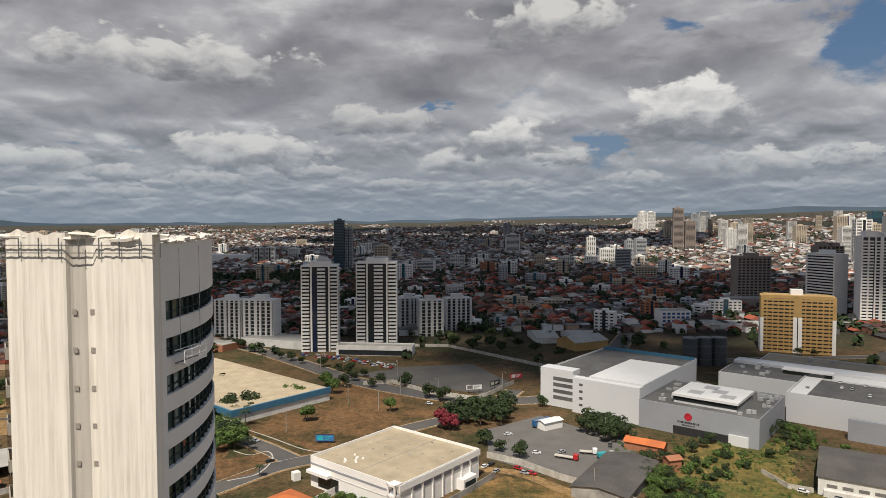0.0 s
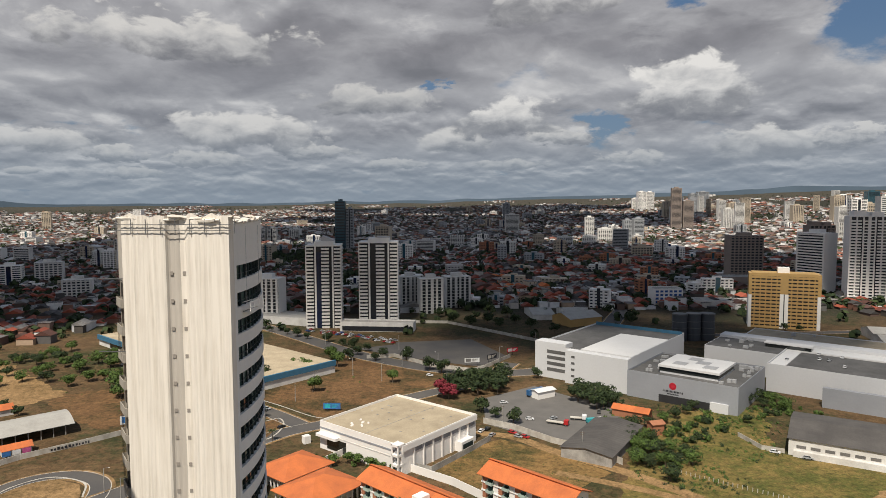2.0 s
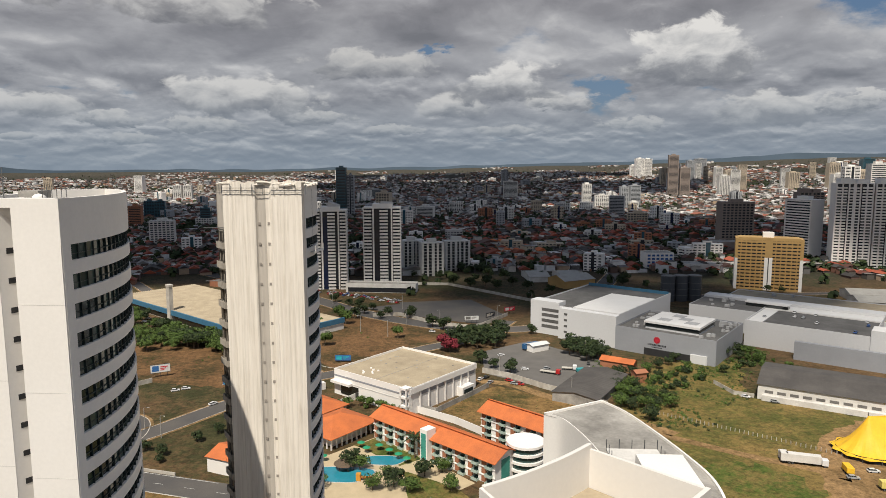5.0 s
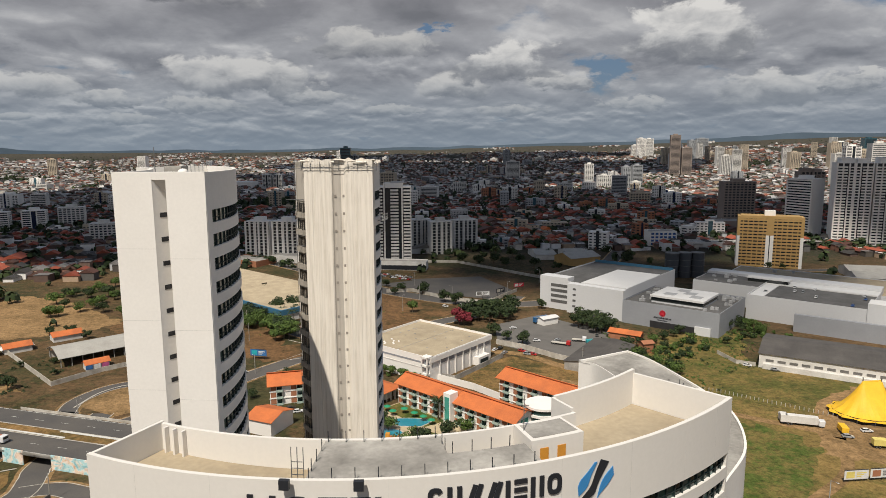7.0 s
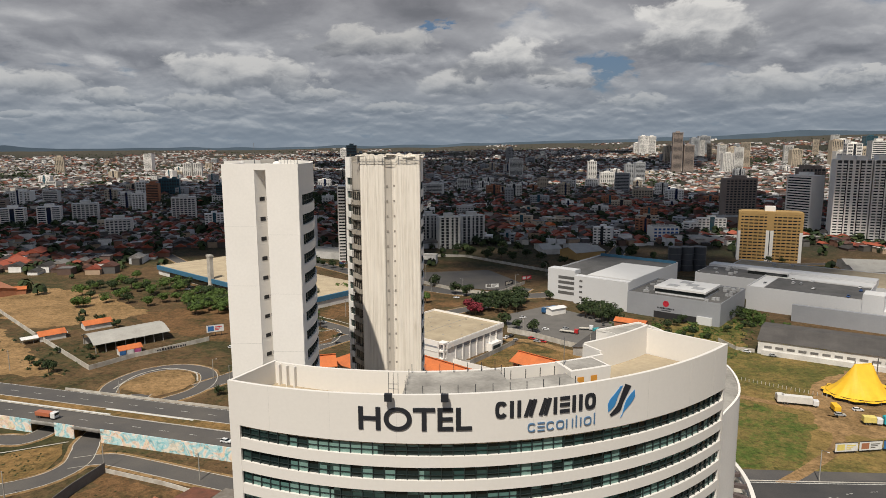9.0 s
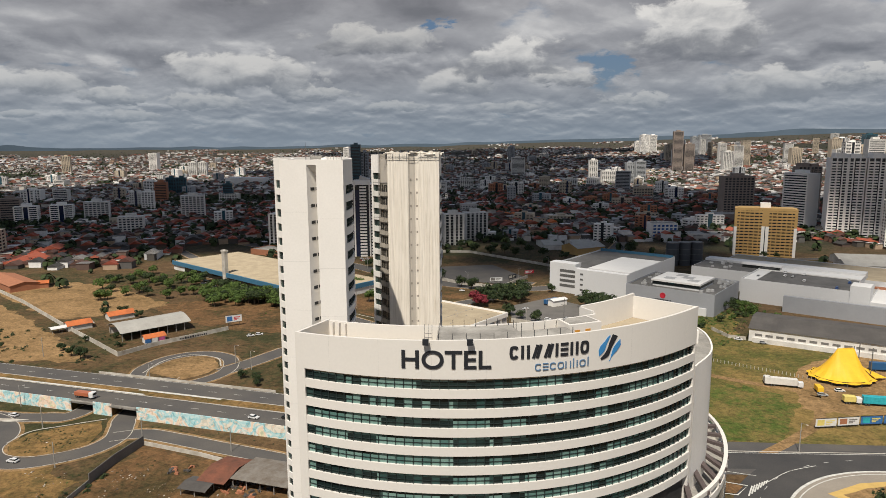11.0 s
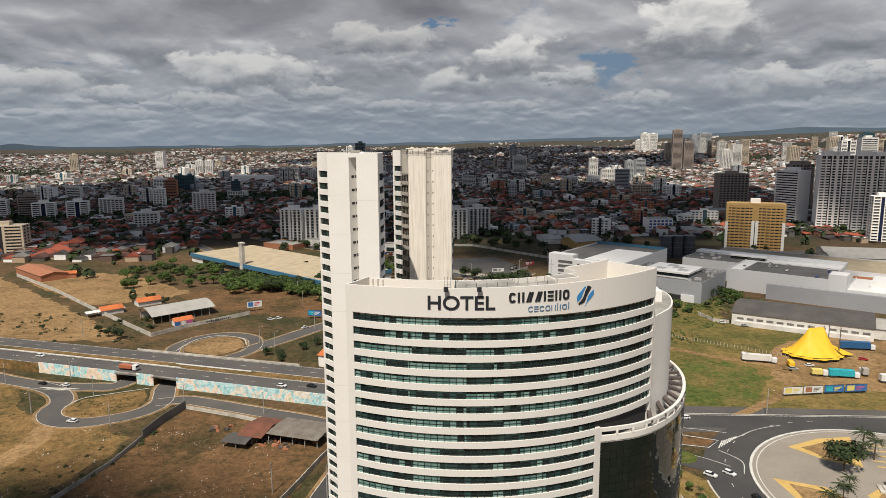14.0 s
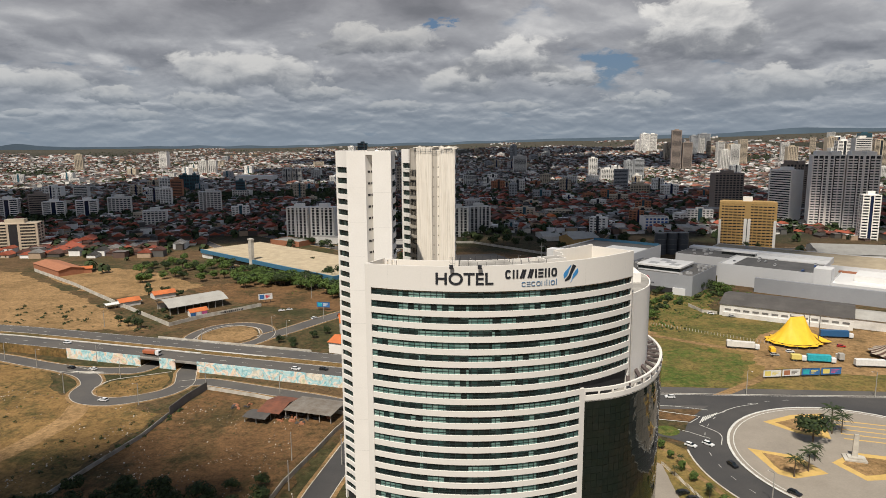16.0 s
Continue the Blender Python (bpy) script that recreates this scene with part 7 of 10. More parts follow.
def resort_wing(x, y, w, d, floors, rz, label):
    """Guest rooms in brick and white, balconies with green glass, orange tile roof in two slopes."""
    T = thing("resort_wing", x, y, 0, rz, label, "hotel wing")
    h = floors * 3.0
    part("wall", boxes((0, w, 0, d, 0, h)), "white", T)
    bays = int(w / 6.2)
    first = None
    for k in range(floors):
        part("floor_band", boxes((-0.25, w + 0.25, -0.3, 0, k * 3.0 + 2.65, k * 3.0 + 3.0)), "white", T)
        for b in range(bays):
            u = b * w / bays
            m = pose(u, 0, k * 3.0)
            if first is None:
                first = part("brick_panel", boxes((0.3, 2.6, -0.12, 0.0, 0.3, 2.6)), "brick", T)
                win = part("window", boxes((2.9, 5.0, -0.08, 0.0, 0.2, 2.4)), "glass", T)
                bal = part("balcony", boxes((2.7, 5.4, -1.4, 0, -0.15, 0.05), (2.7, 5.4, -1.45, -1.38, 0.05, 1.0), (2.7, 2.77, -1.38, 0, 0.05, 1.0), (5.33, 5.4, -1.38, 0, 0.05, 1.0)), "balcony", T)
                for o in (first, win, bal):
                    o.matrix_local = m
            else:
                same(first, T, m), same(win, T, m), same(bal, T, m)
    part("end_window", boxes((w - 0.02, w + 0.06, d * 0.3, d * 0.7, 1, h - 0.6)), "teal", T)
    # main roof and a raised second slope
    k = 0.42
    for y0_, y1_, z0_ in ((-1.6, d * 0.52, h - 0.2), (d + 1.4, d * 0.42, h - 0.1)):
        bm = bmesh.new()
        zr = z0_ + abs(y1_ - y0_) * k
        n = int(w / 0.9)
        V = []
        for i in range(n + 1):
            u = -1.2 + (w + 2.4) * i / n
            dz = 0.06 if i % 2 else 0
            V.append([bm.verts.new((u, y0_, z0_ + dz)), bm.verts.new((u, y1_, zr + dz)), bm.verts.new((u, y0_, z0_ - 0.2)), bm.verts.new((u, y1_, zr - 0.2))])
        for a, b in zip(V, V[1:]):
            bm.faces.new((a[0], b[0], b[1], a[1])), bm.faces.new((a[2], a[3], b[3], b[2])), bm.faces.new((a[0], a[2], b[2], b[0])), bm.faces.new((a[1], b[1], b[3], a[3]))
        part("roof_slope", bm, "tile", T)
    for u in (0.0, w - 0.3):
        bm = bmesh.new()
        prism_pts = [(0, h), (d, h), (d * 0.5, h + d * 0.2)]
        a = [bm.verts.new((u, p, z)) for p, z in prism_pts]
        b = [bm.verts.new((u + 0.3, p, z)) for p, z in prism_pts]
        bm.faces.new(a), bm.faces.new(b[::-1])
        for i in range(3):
            bm.faces.new((a[i], b[i], b[(i + 1) % 3], a[(i + 1) % 3]))
        part("gable_wall", bm, "white", T)
    return T


M["balcony"] = material("pale_green_balcony_glass", (0.42, 0.52, 0.46), 0.3, 0.1)
resort_wing(-43.5, 213.5, 31, 12, 3, -39.5, "three-storey resort wing in brick and white with orange roof")
resort_wing(-19.2, 193.6, 31, 12, 3, -39.5, "three-storey resort wing in brick and white with orange roof")
resort_wing(0.2, 213.6, 36, 12, 4, -40, "four-storey resort wing in brick and white with orange roof")
resort_wing(-98, 207, 17, 13, 3, 18, "resort wing with orange roof and solar panels")
core = thing("stair_core", -20.5, 192.6, 0, -39.5, "white stair core with teal glazing between wings", "stair tower")
part("shaft", boxes((-2, 1.6, -1.2, 3.5, 0, 12.5)), "white", core)
part("glazing", boxes((-1.4, 1.0, -1.28, -1.2, 1, 11)), "teal", core)
rot = thing("round_lobby", 16, 186, 0, 0, "round white resort lobby with curved balconies", "lobby")
for k in range(4):
    bm = bmesh.new()
    bmesh.ops.create_cone(bm, segments=28, radius1=7.0, radius2=7.0, depth=0.9, cap_ends=True, matrix=pose(0, 0, 2.9 * k + 2.6))
    part("balcony_ring", bm, "white", rot)
bm = bmesh.new()
bmesh.ops.create_cone(bm, segments=28, radius1=6.2, radius2=6.2, depth=11.4, cap_ends=True, matrix=pose(0, 0, 5.7))
part("drum", bm, "glass", rot)
hut = thing("thatched_hut", -49.5, 184.5, 0, 0, "dark thatched pool bar hut", "hut")
bm = bmesh.new()
bmesh.ops.create_cone(bm, segments=14, radius1=4.2, radius2=0.3, depth=2.6, cap_ends=True, matrix=pose(0, 0, 3.6))
part("thatch", bm, "bark", hut)
for a in range(0, 360, 60):
    part("post", boxes((3 * math.cos(radians(a)) - 0.1, 3 * math.cos(radians(a)) + 0.1, 3 * math.sin(radians(a)) - 0.1, 3 * math.sin(radians(a)) + 0.1, 0, 2.6)), "bark", hut)
M["green_cloth"] = material("green_parasol_cloth", (0.02, 0.26, 0.13), 0.8, 0.1)
M["blue_cloth"] = material("blue_parasol_cloth", (0.03, 0.22, 0.5), 0.8, 0.1)


def parasol(x, y, mat, label):
    T = thing("parasol", x, y, 0.05, 0, label, "parasol", "pool parasols")
    bm = bmesh.new()
    bmesh.ops.create_cone(bm, segments=8, radius1=1.6, radius2=0.06, depth=0.7, cap_ends=True, matrix=pose(0, 0, 2.5))
    part("canopy", bm, mat, T)
    part("pole", boxes((-0.04, 0.04, -0.04, 0.04, 0, 2.3)), "metal", T)


for x, y in ((-63, 193), (-59, 190.5), (-44, 198.5), (-39.5, 201), (-35, 197), (-31, 193.5), (-27.5, 190), (-47, 203)):
    parasol(x, y, "green_cloth", "green pool parasol on a pale pole")
for x, y in ((-66, 187), (-64, 183), (-67, 180)):
    parasol(x, y, "blue_cloth", "blue pool parasol on a pale pole")
slide = thing("water_slide", -41, 176, 0, 0, "orange play slide beside the pool", "slide")
part("chute", boxes((-2.5, 2.5, -0.5, 0.5, 1.0, 1.5)), "tile", slide)
part("tower", boxes((-2.8, -1.2, -0.9, 0.9, 0, 2.6)), "door", slide)
SP = thing("solar_panels", -92, 213, 9.9, 18, "dark solar panels on an orange roof", "solar panels")
for i in range(2):
    for k in range(3):
        o = part("panel", boxes((i * 4.2 + k * 1.2, i * 4.2 + k * 1.2 + 1.1, -2.2, -0.3, 0.15, 0.22)), "sign_dark", SP)
        o.rotation_euler = (radians(22), 0, 0)

# ---- circus and fairground ----
tent = thing("circus_tent", 150, 208, 0, 0, "yellow circus tent with peaked canvas roof and masts", "tent")


def canvas(T, r, low, high, mat, n=48, ridge=(-2.5, 5.0), name="canvas"):
    """Canvas hung from a ridge between two masts, drawn down in scallops to the stakes."""
    bm = bmesh.new()
    rows = 14
    grid = []
    for j in range(rows + 1):
        u = j / rows
        line = []
        for i in range(n):
            a = 2 * math.pi * i / n
            rib = math.cos(a * n / 4)
            k = r * (1 + 0.05 * rib * (1 - u))
            ex, ey = k * math.cos(a), 0.85 * k * math.sin(a)
            px = min(max(ex, ridge[0]), ridge[1])
            px, py = px * 0.9, 0.0
            f = u ** 0.85
            z = low + (high - low) * (u ** 1.45) - 0.45 * rib * (1 - u) * u + 0.5 * (px > ridge[1] * 0.8) * u ** 6
            line.append(bm.verts.new((ex + (px - ex) * f * 0.97, ey + (py - ey) * f * 0.97, z)))
        grid.append(line)
    for j in range(rows):
        for i in range(n):
            bm.faces.new((grid[j][i], grid[j][(i + 1) % n], grid[j + 1][(i + 1) % n], grid[j + 1][i]))
    bm.faces.new(grid[-1])
    part(name, bm, mat, T)


canvas(tent, 14.2, 1.6, 14.6, "yellow_tent")
bm = bmesh.new()
bmesh.ops.create_cone(bm, segments=36, radius1=12.8, radius2=12.8, depth=2.2, cap_ends=False, matrix=pose(0, 0, 1.1) @ Matrix.Diagonal((1, 0.85, 1, 1)))
part("side_wall", bm, "sign_dark", tent)
for x, y in ((-2.3, 0.4), (4.5, -0.4), (9.5, 4), (11.5, -3)):
    part("mast", boxes((x - 0.15, x + 0.15, y - 0.15, y + 0.15, 0, 16)), "metal", tent)
bm = bmesh.new()
v = [bm.verts.new(p) for p in ((12.5, -5, 2.2), (12.5, 5, 2.2), (8.0, 0, 6.6), (20, -1, 1.2))]
bm.faces.new((v[0], v[3], v[2])), bm.faces.new((v[3], v[1], v[2]))
part("awning", bm, "yellow_tent", tent)
for k in range(14):
    a = 2 * math.pi * k / 14
    part("stake_post", boxes((14.0 * math.cos(a) - 0.08, 14.0 * math.cos(a) + 0.08, 11.9 * math.sin(a) - 0.08, 11.9 * math.sin(a) + 0.08, 0, 1.9)), "metal", tent)


def striped_material():
    m = bpy.data.materials.new("striped_canvas")
    m.use_nodes = True
    t = m.node_tree
    p = t.nodes["Principled BSDF"]
    co = node(t, "ShaderNodeTexCoord").outputs["Object"]
    sep = node(t, "ShaderNodeSeparateXYZ", {0: co})
    a = math_node(t, "ARCTAN2", sep.outputs[1], sep.outputs[0])
    s = math_node(t, "SINE", math_node(t, "MULTIPLY", a, 26.0))
    col = ramp(t, math_node(t, "MULTIPLY_ADD", s, 0.5, 0.5), [(0.45, (0.10, 0.055, 0.04)), (0.55, (0.42, 0.36, 0.28))])
    t.links.new(col, p.inputs["Base Color"])
    p.inputs["Roughness"].default_value = 0.8
    return m


M["striped"] = striped_material()
big = thing("striped_tent", 196, 186, 0, 0, "brown and cream striped circus tent", "tent")
canvas(big, 17, 2.0, 12.5, "striped")
big2 = thing("striped_tent", 222, 180, 0, 0, "brown and cream striped circus tent", "tent")
canvas(big2, 15, 2.0, 10.5, "striped")


def bm_soft(items, w=0.08):
    bm = boxes(*items)
    bmesh.ops.bevel(bm, geom=bm.edges[:], offset=w, segments=1, affect="EDGES")
    return bm


for k, c in (("car_white", (0.72, 0.72, 0.72)), ("car_black", (0.012, 0.012, 0.014)), ("car_red", (0.42, 0.02, 0.02)), ("car_silver", (0.36, 0.37, 0.38)), ("car_blue", (0.03, 0.09, 0.28)), ("truck_orange", (0.42, 0.13, 0.06)), ("truck_blue", (0.02, 0.10, 0.24)), ("truck_teal", (0.04, 0.33, 0.36))):
    M[k] = material(k, c, 0.3, 0.06, 0.5, 5.0, 0.0, spec=0.6)
M["tyre"] = material("tyre_rubber", (0.02, 0.02, 0.02), 0.9, 0.1)


def wheel(T, x, y, r, w=0.22, rim=True):
    bm = bmesh.new()
    bmesh.ops.create_cone(bm, segments=12, radius1=r, radius2=r, depth=w, cap_ends=True, matrix=pose(x, y, r, 90))
    o = part("wheel", bm, "tyre", T)
    if not rim:
        return
    bm = bmesh.new()
    bmesh.ops.create_cone(bm, segments=8, radius1=r * 0.55, radius2=r * 0.55, depth=w + 0.03, cap_ends=True, matrix=pose(x, y, r, 90))
    part("rim", bm, "metal", o)


CARS = {}


def car(x, y, rz, paint, z=0.06):
    word = paint.split("_")[1]
    if paint in CARS:
        return copy_thing(CARS[paint], pose(x, y, z, 0, 0, rz))
    T = thing("car", x, y, z, rz, word + " hatchback car on the ground", "car", "cars")
    bm = bmesh.new()
    prof = [(-2.05, 0.35), (2.05, 0.35), (2.1, 0.62), (1.95, 0.82), (0.95, 0.95), (-1.95, 0.98), (-2.1, 0.7)]
    a = [bm.verts.new((u, -0.84, v)) for u, v in prof]
    b = [bm.verts.new((u, 0.84, v)) for u, v in prof]
    bm.faces.new(a), bm.faces.new(b[::-1])
    for i in range(len(prof)):
        bm.faces.new((a[i], b[i], b[(i + 1) % 7], a[(i + 1) % 7]))
    bmesh.ops.recalc_face_normals(bm, faces=bm.faces[:])
    part("body", bm, paint, T)
    bm = bmesh.new()
    prof = [(-1.9, 0.96), (1.0, 0.94), (0.35, 1.38), (-1.55, 1.4)]
    a = [bm.verts.new((u, -0.76 + 0.12 * (v > 1.2), v)) for u, v in prof]
    b = [bm.verts.new((u, 0.76 - 0.12 * (v > 1.2), v)) for u, v in prof]
    bm.faces.new(a), bm.faces.new(b[::-1])
    for i in range(4):
        bm.faces.new((a[i], b[i], b[(i + 1) % 4], a[(i + 1) % 4]))
    bmesh.ops.recalc_face_normals(bm, faces=bm.faces[:])
    part("glazing", bm, "glass_dark", T)
    part("roof", boxes((-1.5, 0.3, -0.62, 0.62, 1.38, 1.45)), paint, T)
    for u in (-1.3, 1.3):
        for v in (-0.78, 0.78):
            wheel(T, u, v, 0.31, rim=False)
    CARS[paint] = T
    return T


def truck(x, y, rz, cab, load, length=9.0, high=2.6, label="lorry", z=0.06, flat=False):
    T = thing("lorry", x, y, z, rz, label, "truck")
    part("cab", bm_soft([(length / 2 - 2.2, length / 2, -1.2, 1.2, 0.6, 2.9)], 0.15), cab, T)
    part("windscreen", boxes((length / 2 - 0.02, length / 2 + 0.04, -1.0, 1.0, 1.7, 2.6)), "glass_dark", T)
    part("chassis", boxes((-length / 2, length / 2 - 2.2, -0.9, 0.9, 0.6, 1.0)), "tyre", T)
    if flat:
        part("flat_bed", boxes((-length / 2, length / 2 - 2.4, -1.2, 1.2, 1.0, 1.35)), load, T)
    else:
        part("box_body", bm_soft([(-length / 2, length / 2 - 2.4, -1.25, 1.25, 1.0, 1.0 + high)]), load, T)
    for u in (-length / 2 + 1, -length / 2 + 2.2, length / 2 - 1.2):
        for v in (-1.0, 1.0):
            wheel(T, u, v, 0.48, 0.3)
    return T


def on_highway(x, near=True):
    return (x, near_y(x) if near else far_y(x), deck_z(x) + 0.06)


HR_Z = -12.8
x, y, z = on_highway(-183)
truck(x, y - 2.5, HR_Z, "car_white", "truck_orange", 9.5, 1.6, "lorry with a rusty orange tipper body on the highway", z)
for xx, dy, c, near in ((-105, -2.2, "car_white", True), (-92, 1.0, "car_black", True), (-238, 2.0, "car_white", True), (-360, 2.0, "car_silver", False)):
    x, y, z = on_highway(xx, near)
    car(x, y + dy, HR_Z, c, z)
for x, y, r, c in ((-180.5, 110.2, 170, "car_white"), (-208, 148, 160, "car_white"), (-220, 149.5, 160, "car_black"), (56.9, 80.1, -40, "car_white"), (63.5, 81.5, -50, "car_white"), (66.5, 66, -72, "car_black"), (79, 48.5, -50, "car_black"), (44.5, 47, 20, "car_black"), (46.5, 43.5, 20, "car_black"), (-150, 263, 30, "car_white"), (-146, 266, 20, "car_white"), (-124, 246, 55, "car_white"), (-96, 289, 60, "car_black"), (-112, 316, -35, "car_silver"), (14.5, 286.5, -35, "car_red"), (20, 281, -35, "car_red"), (17, 281.5, -30, "car_silver"), (5, 283, 60, "car_silver"), (0, 288, 60, "car_white"), (-4, 290, 60, "car_black"), (3, 291, 60, "car_black"), (12, 332, 20, "car_white"), (36, 308, 40, "car_silver"), (24, 306, 0, "car_white"), (60, 318, 80, "car_black"), (-32, 385, -20, "car_white"), (138, 268, 62, "car_white"), (141, 274, 62, "car_white"), (126, 268, -28, "car_white"), (137, 262, -28, "car_silver"), (147, 258, -28, "car_white"), (152, 255.5, -28, "car_white"), (141, 191.5, 0, "car_white"), (131, 186, -10, "car_silver"), (172, 202, -15, "car_red"), (160, 226, 30, "car_white"), (-84, 200, 20, "car_white"), (-88, 203, 20, "car_black"), (-92, 232, 20, "car_white"), (62, 126, 178, "car_white")):
    car(x, y, r, c)
rnd = random.Random(14)
for i in range(46):
    a = rnd.choice((0, 1))
    px = rnd.uniform(-145, -65)
    car(px, 505 + rnd.uniform(-6, 6) - (px + 110) * 0.55, -25 + 90 * a, rnd.choice(("car_white", "car_black", "car_silver", "car_red", "car_blue")), 0.08)
for i in range(24):
    u, v = 5 + rnd.uniform(0, 56), rnd.choice((8, 20, 32, 44)) + rnd.uniform(-1, 1)
    c, s = math.cos(radians(RZ)), math.sin(radians(RZ))
    if i < 9:
        car(162 + u * c - v * s, 363 + u * s + v * c, RZ + 90, rnd.choice(("car_white", "car_black", "car_silver", "car_blue")), 14.7)
for i in range(15):
    u, v = 70 + 8.2 * i, 7.5 + rnd.uniform(-0.5, 0.5) + 6.5 * (i % 2)
    car(-291 + u * 0.788 - v * 0.616, 462 - u * 0.616 - v * 0.788, 52 + rnd.uniform(-3, 3), rnd.choice(("car_white", "car_white", "car_black", "car_silver", "car_red")), 0.04)
truck(31, 348, 40, "car_white", "truck_blue", 14, 2.9, "blue box lorry parked in the yard")
truck(37, 300, -25, "car_red", "kerb", 11, 1, "flatbed lorry with a red cab", flat=True)
truck(55, 302, 15, "car_white", "truck_teal", 8, 1.8, "small lorry with a teal body")
truck(48, 307, -10, "car_white", "kerb", 8, 1, "empty flatbed lorry in the yard", flat=True)
truck(120, 196.5, -14, "car_white", "white_old", 14, 3.0, "long white circus trailer")
truck(113, 200, 76, "car_white", "white_old", 6, 3.0, "white circus caravan on bare earth")
truck(131.5, 190.5, 80, "yellow_tent", "yellow_tent", 5.5, 2.0, "small yellow circus lorry")
truck(178, 219, -6, "car_white", "truck_blue", 17, 3.4, "blue curtain-sided circus trailer")
truck(139, 178, -6, "car_white", "poster_yellow", 7, 2.4, "white and yellow circus lorry")
truck(149, 176, -8, "car_white", "poster_teal", 13, 3.0, "brightly painted circus trailer parked")
truck(170, 170, -4, "car_white", "poster_white", 16, 3.0, "white show trailer on the fairground")
truck(186, 166, -4, "car_blue", "poster_blue", 14, 3.0, "blue show trailer on the fairground")
truck(160, 180, 85, "car_white", "tin_pale", 5, 3.0, "grey generator trailer on the fairground")


def billboard(x, y, rz, w, h, z0, mats, label, group="billboards"):
    T = thing("billboard", x, y, 0, rz, label, "billboard", group)
    part("panel", boxes((0, w, 0, 0.15, z0, z0 + h)), mats[0], T)
    if len(mats) > 1:
        part("printed_block", boxes((w * 0.08, w * 0.42, -0.03, 0, z0 + h * 0.15, z0 + h * 0.85)), mats[1], T)
        for k in range(3):
            part("text_bar", boxes((w * 0.5, w * (0.9 - 0.1 * k), -0.03, 0, z0 + h * (0.62 - 0.2 * k), z0 + h * (0.74 - 0.2 * k))), mats[2], T)
    part("frame", boxes((-0.1, w + 0.1, -0.05, 0.2, z0 - 0.15, z0), (-0.1, w + 0.1, -0.05, 0.2, z0 + h, z0 + h + 0.12)), "sign_dark", T)
    for u in (w * 0.15, w * 0.5, w * 0.85):
        part("post", boxes((u - 0.08, u + 0.08, 0.15, 0.3, 0, z0 + h * 0.8)), "sign_dark", T)
    return T


billboard(111.2, 151.4, 9.5, 8.6, 3.2, 0.9, ("poster_white", "poster_yellow", "poster_yellow"), "white and yellow printed billboard in the meadow")
billboard(120.4, 153.0, 10, 8.8, 3.2, 0.9, ("poster_white", "brick", "tin"), "white billboard with brown printing in the meadow")
billboard(129.8, 154.7, 8, 8.8, 3.2, 0.9, ("poster_blue", "poster_teal", "poster_yellow"), "blue printed billboard in the meadow")
billboard(139.2, 156.0, 8, 9.8, 3.2, 0.9, ("poster_blue", "poster_yellow", "poster_pink"), "blue and violet printed billboard in the meadow")
billboard(-82, 315, 2, 9.0, 3.2, 1.0, ("poster_blue", "poster_teal", "poster_teal"), "blue and teal billboard in the dry park")
billboard(-128, 268, -8, 9.0, 3.4, 2.0, ("poster_blue", "poster_teal", "poster_white"), "blue billboard beside the road")
billboard(-172, 282, 30, 9.5, 4.2, 2.6, ("poster_white", "poster_blue", "red"), "white billboard above the lettered wall")
billboard(-11, 410, 12, 10, 3.0, 2.4, ("poster_white", "tin", "tin"), "grey billboard over the white wall")
billboard(4, 419, 45, 9, 3.0, 2.4, ("sign_dark", "kerb", "kerb"), "dark billboard over the white wall")
billboard(18, 440, 30, 9, 3.0, 2.4, ("red", "poster_white", "poster_white"), "red billboard over the white wall")

# ---- poles ----
POLES = {}


def pole(x, y, h=9.5, lamp=True):
    if (h, lamp) in POLES:
        return copy_thing(POLES[h, lamp], pose(x, y, height(x, y), 0, 0, (x * 37 + y * 11) % 360))
    T = thing("street_lamp" if lamp else "utility_pole", x, y, 0, 0, "tall grey concrete street pole" + (" with a lamp arm" if lamp else " with crossbars"), "pole", "street poles")
    bm = bmesh.new()
    bmesh.ops.create_cone(bm, segments=8, radius1=0.2, radius2=0.12, depth=h, cap_ends=True, matrix=pose(0, 0, h / 2))
    part("shaft", bm, "concrete", T)
    if lamp:
        part("arm", boxes((0, 1.8, -0.05, 0.05, h - 0.1, h)), "metal", T)
        part("lamp_head", boxes((1.5, 2.2, -0.12, 0.12, h - 0.22, h - 0.08)), "white", T)
    else:
        part("crossbar", boxes((-1.1, 1.1, -0.06, 0.06, h - 0.8, h - 0.65)), "bark", T)
        part("crossbar", boxes((-0.8, 0.8, -0.06, 0.06, h - 1.7, h - 1.55)), "bark", T)
    POLES[h, lamp] = T
    return T


for x, y in ((-238, 150), (-203, 118), (-188, 137), (-163, 107), (-142.5, 127), (-107, 122), (-212, 158), (-262, 160), (-130, 208), (-141, 216), (-170, 186), (-118, 246)):
    pole(x, y)
for x, y in ((-96, 352), (-60, 372), (-80, 384), (-52, 408), (-20, 352), (-101, 330), (-28, 403), (-118, 470), (-60, 455), (96, 131.5), (150, 132), (205, 140), (69, 41), (50, 103), (-66, 60), (-71, 20), (12, 420), (40, 470)):
    pole(x, y, 11.0, True)
for x, y in ((-246, 222), (-84, 62), (-79, 42), (-330, 240), (-420, 330), (60, 330), (10, 296), (43, 262), (-140, 300), (-152, 330)):
    pole(x, y, 10.5, False)
rnd = random.Random(6)
fence = thing("wire_fence", 60, 231, 0, 0, "line of leaning wooden fence posts in the meadow", "fence")
first = None
